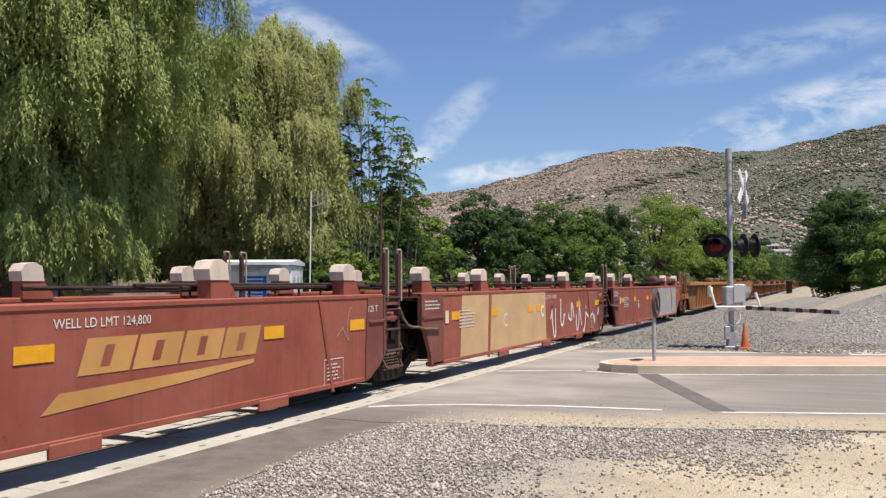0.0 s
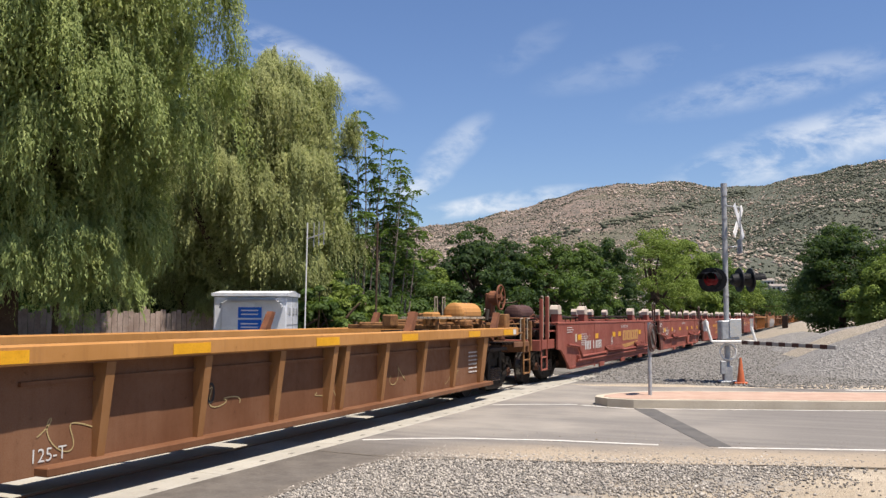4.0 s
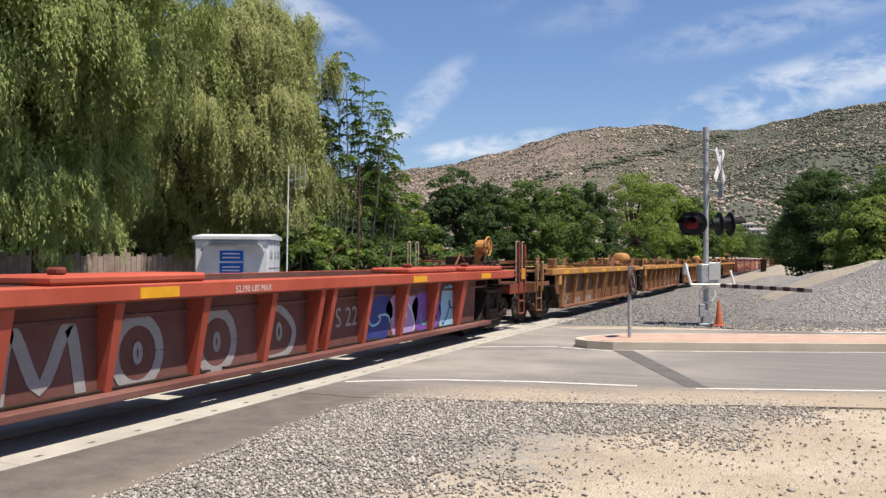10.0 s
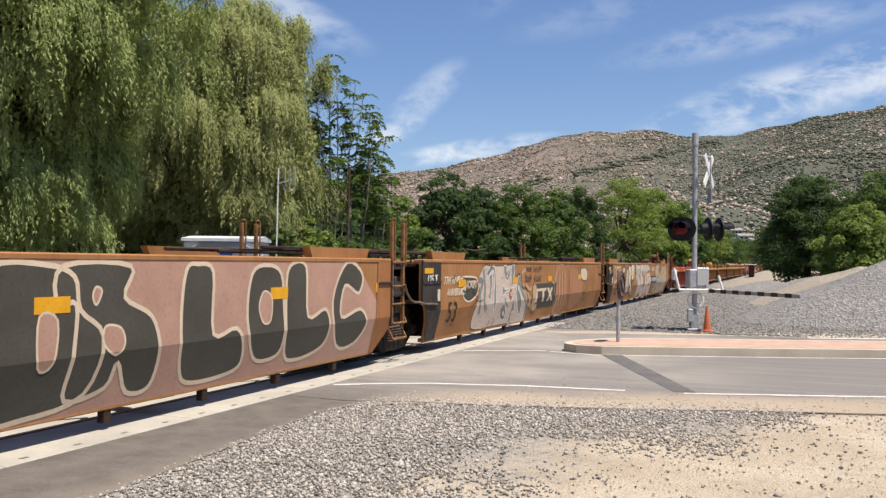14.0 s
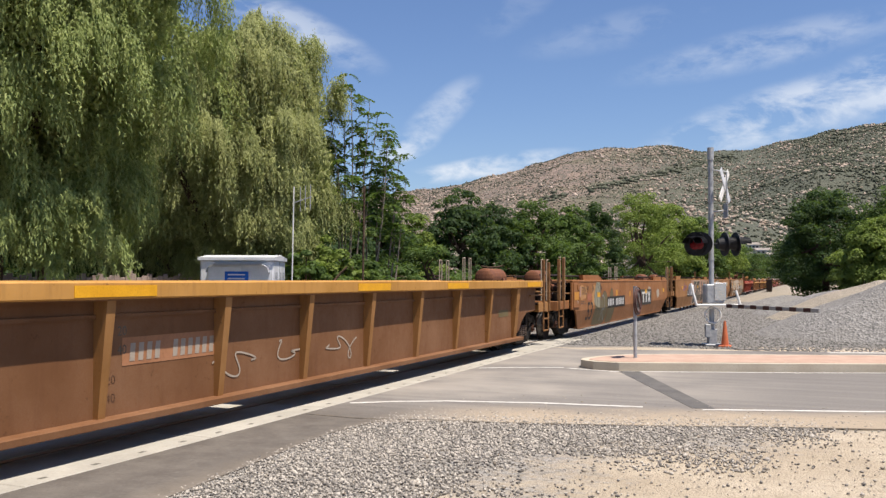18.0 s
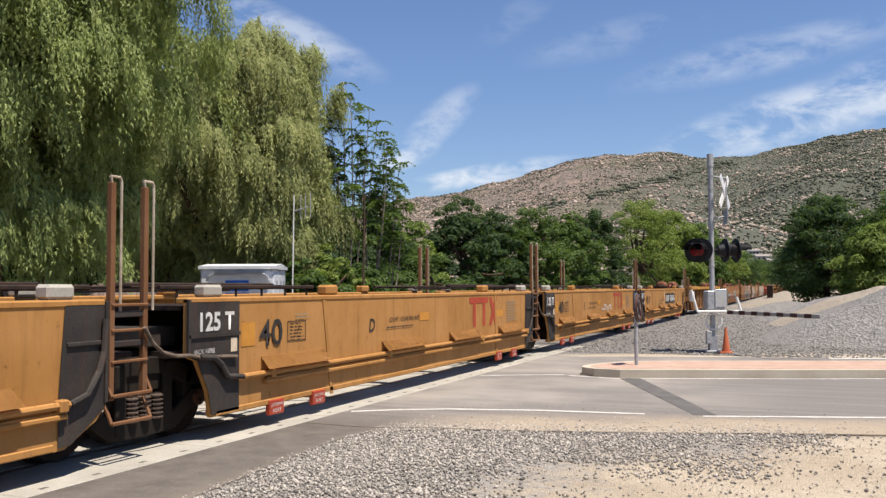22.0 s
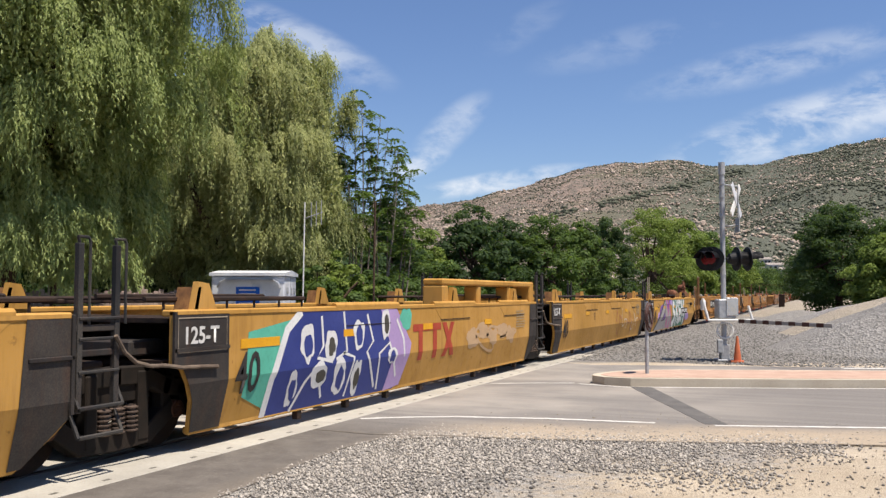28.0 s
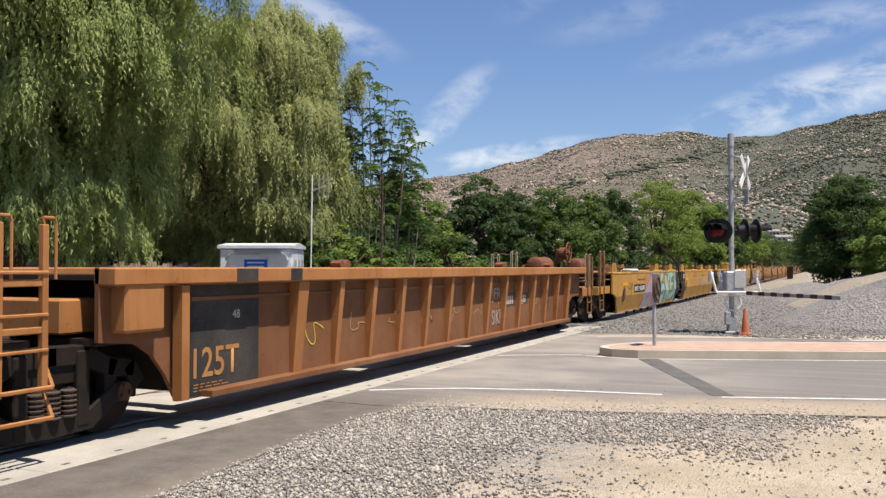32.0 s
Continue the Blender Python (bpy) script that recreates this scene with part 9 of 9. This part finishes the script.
for y0, y1, z0, z1 in ((0.62, 0.24, 1.36, 1.375), (0.62, 0.24, 1.06, 1.075), (0.62, 0.605, 1.06, 1.375), (0.255, 0.24, 1.06, 1.375), (0.44, 0.425, 1.12, 1.375)):
    part("panel_line", boxes((st["out"] + 0.031, st["out"] + 0.034, al - y0, al - y1, z0, z1)), M["stencil"], u)
part("panel_mark", boxes((st["out"] + 0.0305, st["out"] + 0.0325, al - 0.6, al - 0.26, 1.08, 1.36)), M["plate"], u)
part("latch_bracket", boxes((st["out"], st["out"] + 0.06, al - 2.1, al - 1.55, 1.2, 1.26), (st["out"], st["out"] + 0.08, al - 1.9, al - 1.75, 1.14, 1.3), bevel=0.012), M["steel"], u)
for k in range(16):
    blob(u, st, -at + 2.0 + 0.23 * k, 0.75 + 0.045 * k + 0.16 * math.sin(5 * k), 0.28 + 0.1 * math.sin(3 * k), 0.2 + 0.05 * math.sin(7 * k), S["purple"] if k % 5 else S["lilac"], k, 0.0041 + 0.00006 * k, 0.2)
patch(u, st, [(-at + 1.2, 0.15), (-at + 5.75, 0.15), (-at + 5.7, 0.3), (-at + 4.62, 1.45), (-at + 4.6, 0.72), (-at + 3.85, 1.52), (-at + 3.7, 1.52)], S["silver"], 0.0056, "graffiti")
ribbon(u, st, [(-at + 1.1, 0.16), (-at + 1.6, 0.43), (-at + 3.75, 1.54)], S["dark"], 0.13, 0.0075)
patch(u, st, [(-at + 2.65, 0.56), (-at + 3.74, 1.1), (-at + 3.56, 0.6)], S["dark"], 0.007, "graffiti")
patch(u, st, [(-at + 2.95, 0.62), (-at + 3.66, 0.95), (-at + 3.5, 0.66)], S["purple"], 0.0095, "graffiti")
ribbon(u, st, [(-at + 3.76, 1.53), (-at + 3.76, 0.95), (-at + 3.62, 0.2)], S["dark"], 0.045, 0.0085)
ribbon(u, st, [(-at + 3.9, 1.53), (-at + 4.6, 0.78), (-at + 4.63, 1.4), (-at + 5.68, 0.3)], S["pink"], 0.14, 0.0095)
patch(u, st, [(-at + 4.12, 0.88), (-at + 4.5, 0.22), (-at + 4.3, 0.25), (-at + 4.05, 0.5)], S["pink"], 0.0095, "graffiti")
patch(u, st, [(-at + 4.98, 0.6), (-at + 4.8, 0.2), (-at + 5.16, 0.2)], S["pink"], 0.0095, "graffiti")
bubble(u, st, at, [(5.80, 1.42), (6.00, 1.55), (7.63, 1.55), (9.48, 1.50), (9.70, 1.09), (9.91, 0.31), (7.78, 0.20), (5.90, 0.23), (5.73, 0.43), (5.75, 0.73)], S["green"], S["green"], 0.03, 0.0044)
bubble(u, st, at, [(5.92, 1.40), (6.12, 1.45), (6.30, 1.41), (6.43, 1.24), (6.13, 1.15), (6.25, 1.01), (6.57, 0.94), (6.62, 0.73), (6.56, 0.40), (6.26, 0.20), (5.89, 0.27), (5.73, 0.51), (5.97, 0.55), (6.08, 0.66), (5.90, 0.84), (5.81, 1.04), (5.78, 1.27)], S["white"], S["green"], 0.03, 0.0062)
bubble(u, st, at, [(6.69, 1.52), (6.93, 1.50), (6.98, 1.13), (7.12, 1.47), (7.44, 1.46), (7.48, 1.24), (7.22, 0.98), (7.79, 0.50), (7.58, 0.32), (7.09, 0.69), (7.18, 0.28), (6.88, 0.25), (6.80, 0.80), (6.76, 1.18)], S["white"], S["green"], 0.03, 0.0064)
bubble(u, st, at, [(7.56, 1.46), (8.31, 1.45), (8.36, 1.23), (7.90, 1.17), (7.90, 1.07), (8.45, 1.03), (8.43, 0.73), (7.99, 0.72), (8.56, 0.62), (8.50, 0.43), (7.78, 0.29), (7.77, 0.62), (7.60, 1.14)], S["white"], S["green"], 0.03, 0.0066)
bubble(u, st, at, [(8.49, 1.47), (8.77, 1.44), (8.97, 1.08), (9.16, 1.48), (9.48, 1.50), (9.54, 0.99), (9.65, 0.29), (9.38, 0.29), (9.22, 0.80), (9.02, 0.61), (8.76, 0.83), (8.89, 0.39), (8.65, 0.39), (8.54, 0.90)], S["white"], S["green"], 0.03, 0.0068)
bubble(u, st, at, [(6.06, 0.82), (6.19, 0.83), (6.20, 0.67), (6.09, 0.64)], M["cone"], S["green"], 0.03, 0.0086)
bubble(u, st, at, [(7.18, 1.07), (7.33, 1.09), (7.45, 0.92), (7.30, 0.85)], M["cone"], S["green"], 0.03, 0.0086)
bubble(u, st, at, [(8.01, 0.89), (8.14, 0.83), (8.12, 0.66), (8.01, 0.67)], M["cone"], S["green"], 0.03, 0.0086)
number_panel(u, dict(st, out=st["out"] + 0.006), -at + 8.63, -at + 10.75, 0.78, 1.06)
blob(u, st, -at + 10.5, 0.62, 0.8, 0.2, S["lilac"], 7, 0.0042, 0.5)
blob(u, st, -at + 9.9, 0.4, 0.4, 0.18, S["ghost_r"], 3, 0.0044, 0.5)
squiggle(u, st, -at + 2.0, 1.2, 0.8, 0.4, M["ink"], 2, 6, 0.03)
u, al, at, st = bri[1]
letters(u, st, "E", -at + 4.4, 0.95, 0.3, M["ink"])
for k in range(5):
    squiggle(u, st, al - 5.6 + 0.9 * k, 0.8, 1.0, 0.9, S["cream"] if k % 2 else S["ghost_r"], k, 6, 0.05)
u, al, at, st = bri[2]
patch(u, st, [(-at + 1.0, 0.5), (-at + 1.5, 0.3), (-at + 2.2, 1.4), (-at + 1.05, 1.25)], S["teal"], 0.0042, "graffiti")
patch(u, st, [(-at + 1.48, 0.18), (-at + 5.1, 0.18), (-at + 5.0, 1.47), (-at + 2.16, 1.47), (-at + 1.85, 1.25), (-at + 1.56, 0.7)], S["navy"], 0.0052, "graffiti")
patch(u, st, [(-at + 4.45, 1.47), (-at + 5.0, 1.47), (-at + 5.55, 0.9), (-at + 5.3, 0.25), (-at + 4.75, 0.2), (-at + 4.9, 0.7)], S["lilac"], 0.0064, "graffiti")
blob(u, st, -at + 5.35, 1.3, 0.22, 0.17, S["teal"], 8, 0.0072, 0.3)
ribbon(u, st, [(-at + 1.5, 0.2), (-at + 1.56, 0.67), (-at + 1.87, 1.25), (-at + 2.2, 1.47)], S["white"], 0.12, 0.0082)
for k, (yy, zz, ry, rz) in enumerate(((2.35, 1.05, 0.17, 0.24), (2.95, 1.0, 0.16, 0.2), (3.75, 1.12, 0.16, 0.22), (4.62, 1.25, 0.13, 0.24), (2.05, 0.5, 0.12, 0.22), (2.7, 0.62, 0.2, 0.16), (3.25, 0.55, 0.17, 0.26), (3.75, 0.5, 0.13, 0.26), (4.85, 0.75, 0.16, 0.14))):
    blob(u, st, -at + yy, zz, ry, rz, S["white"], k + 1, 0.0094, 0.35)
    blob(u, st, -at + yy + 0.02, zz - 0.02, ry * 0.6, rz * 0.62, S["dark"] if k % 2 else S["navy"], k + 4, 0.0114, 0.3)
for k, pts_ in enumerate(([(2.1, 0.2), (2.35, 0.55), (2.6, 0.75), (2.85, 0.3)], [(2.7, 1.4), (2.75, 1.0), (2.6, 0.85), (3.0, 0.78)], [(3.3, 1.45), (3.4, 0.9), (3.1, 0.8)], [(4.0, 1.4), (4.2, 1.0), (4.0, 0.85), (4.4, 0.3)], [(3.5, 0.25), (3.62, 0.8), (3.3, 0.88)], [(4.5, 0.25), (4.4, 0.8), (4.75, 0.95), (5.1, 0.4)], [(5.0, 1.3), (5.25, 1.0), (5.3, 0.7)])):
    ribbon(u, st, [(-at + a, b) for a, b in pts_], S["white"], 0.05, 0.0088)
bars_logo(u, st, -at + 5.62, 0.6, 1.8, 0.6, M["redmark"])
for k in range(5):
    blob(u, st, -at + 8.4 + 0.55 * k, 0.85 + 0.12 * (k % 2), 0.3, 0.16, S["haze"], k + 6, 0.0042, 0.6)
squiggle(u, st, -at + 9.6, 0.85, 2.6, 0.6, S["haze"], 6, 8, 0.07, 0.0062)
for x0, x1, y0, y1, z0, z1 in ((1.0, 1.42, 7.1, 12.6, 1.86, 1.98), (1.0, 1.42, 7.1, 7.35, 1.5, 1.86), (1.1, 1.4, 8.9, 9.1, 1.5, 1.86), (1.1, 1.4, 10.8, 11.0, 1.5, 1.86), (1.0, 1.42, 12.3, 12.6, 1.5, 1.92), (1.0, 1.1, 7.3, 12.4, 1.56, 1.66)):
    part("raised_frame", boxes((x0, x1, -at + y0, -at + y1, z0, z1), bevel=0.03), M["bright"], u, "raised yellow container frame")
u, al, at, st = bri[3]
bars_logo(u, st, -at + 5.2, 0.62, 1.65, 0.54, S["pale"])
letters(u, st, "C", -at + 2.9, 0.9, 0.28, M["ink"])
for k in range(5):
    squiggle(u, st, -at + 7.4 + 0.75 * k, 0.95, 0.6, 0.5, S["haze"] if k < 3 else S["haze2"], k, 5, 0.1)
    blob(u, st, -at + 7.3 + 0.8 * k, 0.9 + 0.1 * (k % 2), 0.45, 0.22, S["haze"] if k % 2 else S["haze2"], k, 0.0042, 0.5)
u, al, at, st = bri[4]
patch(u, st, [(-at + 4.5, 0.6), (-at + 5.0, 0.9), (-at + 5.9, 1.47), (-at + 7.7, 1.42), (-at + 8.05, 0.95), (-at + 7.9, 0.5), (-at + 6.0, 0.4)], S["sky"], 0.0042, "graffiti")
patch(u, st, [(-at + 4.25, 0.16), (-at + 7.85, 0.16), (-at + 8.0, 0.95), (-at + 7.55, 0.72), (-at + 6.78, 0.98), (-at + 6.08, 1.48), (-at + 5.93, 1.48)], S["silver"], 0.0053, "graffiti")
ribbon(u, st, [(-at + 4.2, 0.2), (-at + 5.28, 1.05), (-at + 5.93, 1.49), (-at + 6.08, 1.49), (-at + 6.74, 0.98), (-at + 6.8, 1.3), (-at + 7.53, 0.72), (-at + 7.68, 1.36), (-at + 8.03, 0.98), (-at + 7.88, 0.26)], S["pink"], 0.075, 0.0085)
ribbon(u, st, [(-at + 5.99, 1.46), (-at + 5.95, 0.9), (-at + 5.85, 0.22)], S["pink"], 0.05, 0.0097)
ribbon(u, st, [(-at + 5.29, 0.56), (-at + 5.94, 1.02), (-at + 5.88, 0.66), (-at + 5.29, 0.56)], S["pink"], 0.05, 0.0107)
patch(u, st, [(-at + 6.38, 0.87), (-at + 6.31, 0.5), (-at + 6.5, 0.24), (-at + 6.68, 0.28)], S["pink"], 0.0085, "graffiti")
patch(u, st, [(-at + 7.08, 0.58), (-at + 6.99, 0.24), (-at + 7.3, 0.24)], S["pink"], 0.0085, "graffiti")
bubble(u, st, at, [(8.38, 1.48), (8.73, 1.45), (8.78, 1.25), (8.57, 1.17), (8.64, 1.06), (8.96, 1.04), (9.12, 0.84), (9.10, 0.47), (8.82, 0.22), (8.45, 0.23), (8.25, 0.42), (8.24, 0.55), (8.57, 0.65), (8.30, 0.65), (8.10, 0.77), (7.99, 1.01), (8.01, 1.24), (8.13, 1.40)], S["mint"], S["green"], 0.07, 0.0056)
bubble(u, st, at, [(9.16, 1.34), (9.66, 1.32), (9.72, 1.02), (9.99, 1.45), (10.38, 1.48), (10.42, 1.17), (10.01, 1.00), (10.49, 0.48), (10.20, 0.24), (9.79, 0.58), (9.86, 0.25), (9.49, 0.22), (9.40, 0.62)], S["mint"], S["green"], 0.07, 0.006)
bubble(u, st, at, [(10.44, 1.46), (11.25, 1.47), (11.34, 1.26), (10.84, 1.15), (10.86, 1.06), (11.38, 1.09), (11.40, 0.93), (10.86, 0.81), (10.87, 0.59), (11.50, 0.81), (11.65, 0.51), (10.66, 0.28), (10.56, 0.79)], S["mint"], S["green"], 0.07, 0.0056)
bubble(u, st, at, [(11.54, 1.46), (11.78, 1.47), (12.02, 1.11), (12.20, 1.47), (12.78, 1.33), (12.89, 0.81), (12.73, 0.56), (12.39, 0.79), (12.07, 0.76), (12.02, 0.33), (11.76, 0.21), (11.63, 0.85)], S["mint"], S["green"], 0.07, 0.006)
bubble(u, st, at, [(8.35, 1.08), (8.44, 1.15), (8.53, 1.04), (8.49, 0.90), (8.37, 0.93)], S["green"], S["green"], 0.02, 0.0084)
bubble(u, st, at, [(8.61, 0.75), (8.72, 0.81), (8.81, 0.71), (8.75, 0.59), (8.65, 0.60)], S["green"], S["green"], 0.02, 0.0084)
number_panel(u, st, -at + 2.8, -at + 4.85, 0.8, 1.08)
squiggle(u, st, -at + 7.1, 1.35, 0.6, 0.2, S["pink"], 3, 6, 0.03, 0.012)
squiggle(u, st, -at + 4.6, 1.25, 0.7, 0.25, S["pink"], 5, 6, 0.03, 0.012)
squiggle(u, st, -at + 2.2, 1.0, 0.7, 0.5, M["ink"], 2, 8, 0.03)
part("top_sheet", boxes((1.2, 1.53, -at + 2.25, -at + 3.45, 1.53, 1.63), bevel=0.03), M["stencil"], u, "white sheet with rust spots")

# brown ribbed car
bro = car("brown", -393.88, [18.4, 18.4, 18.4], "brown ribbed articulated well car", (2, 1))
for i, (u, al, at, st) in enumerate(bro):
    patch(u, st, [(-at + 0.75, 0.27), (-at + 2.2, 0.27), (-at + 2.2, 1.5), (-at + 0.75, 1.5)], M["black"], 0.01, "end_plate", "black painted panel")
    part("rib", prism([(-at + 0.62, 0.3), (-at + 0.74, 0.3), (-at + 0.74, 1.52), (-at + 0.62, 1.52)], st["out"] - 0.14, st["out"] - 0.02), st["rib"], u)
    fitted(u, st, "125T", -at + 1.0, -at + 1.8, 0.48, 0.8, M["orange_sill"], 0.016, 0.012)
    letters(u, st, "48", -at + 1.75, 1.1, 0.14, M["stencil"], 0.016)
    small_print(u, st, -at + 1.0, -at + 1.7, 0.32, 0.42, 3, M["orange_sill"])
    letters(u, st, "20", -at + 4.2, 1.05, 0.14, M["ink"])
    fitted(u, st, "53", al - 3.5, al - 3.08, 0.64, 0.88, S["smudge"], 0.006, 0.012)
    for txt, z in (("20", 1.06), ("40", 0.9)):
        letters(u, st, txt, al - 3.63, z, 0.12, M["ink"], 0.145)
    rect(u, st, al - 2.65, al - 2.37, 0.58, 0.8, S["smudge"], 0.005)
    for k in range(9):
        squiggle(u, st, -at + 3.4 + 1.25 * k, 0.85, 0.5, 0.4, S["haze2"] if k else S["yel"], k + i, 5, 0.02)
    fitted(u, st, "JFR", -at + 10.35, -at + 10.9, 0.95, 1.25, S["ghost"], 0.008, 0.008, name="graffiti")
    fitted(u, st, "SIKR", -at + 10.35, -at + 11.0, 0.5, 0.8, S["ghost"], 0.008, 0.008, name="graffiti")
    rect(u, st, al - 6.46, al - 5.7, 0.84, 1.14, S["smudge"], 0.004)
    rect(u, st, al - 5.55, al - 4.8, 0.86, 1.12, S["smudge"], 0.004)
    for k in range(9):
        y = al - 6.3 + 0.12 * k + (0.28 if k > 3 else 0.0)
        patch(u, st, [(y, 0.89), (y + 0.075, 0.89), (y + 0.1, 1.06), (y + 0.025, 1.06)], S["bone"], 0.007, "number_bar")
    small_print(u, dict(st, out=st["out"] + 0.16), -at + 8, -at + 10.5, 1.54, 1.64, 2, M["ink"])
    part("sill_panel", boxes((st["out"] + 0.021, st["out"] + 0.026, -at + 1.5, -at + 1.9, 1.52, 1.67), (st["out"] + 0.021, st["out"] + 0.026, -at + 2.6, -at + 2.85, 1.52, 1.67)), M["black"], u)
    for y in (-at + 4.0, al - 3.5, al - 6.9):
        part("top_hook", prism([(y - 0.14, 1.68), (y + 0.12, 1.68), (y + 0.1, 1.72), (y + 0.14, 1.76), (y + 0.05, 1.79), (y - 0.02, 1.73), (y - 0.1, 1.78), (y - 0.16, 1.74)], 1.34, 1.5), M["rusty"], u)
    if i == 0:
        part("end_casting", boxes((1.25, 1.5, -at - 0.2, -at + 0.35, 1.05, 1.62), bevel=0.03), M["brown"], u)


def run(t):
    """How far the train has gone after t seconds: it slows a little."""
    return 13.217 * t - 0.01694 * t * t


def motions():
    times = [0, 1, 2, 4, 6, 8, 10, 12, 14, 16, 18, 20, 22, 24, 26, 28, 30, 31, 32]
    for u, s in CARS:
        walk(u, [(t, pose(TRACK, s + run(t), 0)) for t in times])
    # wheels and bearing caps of the cars that pass the crossing roll at the train's speed
    near = {u for u, s in CARS if -420 < s < 30}
    ticks = [k / 20 for k in range(641)]
    turns = [Matrix.Rotation(-run(t) / 0.44, 4, "X") for t in ticks]
    for u, w, at in WHEELS:
        if u in near:
            put = Matrix.Translation(at)
            walk(w, [(t, put @ m) for t, m in zip(ticks, turns)])


motions()
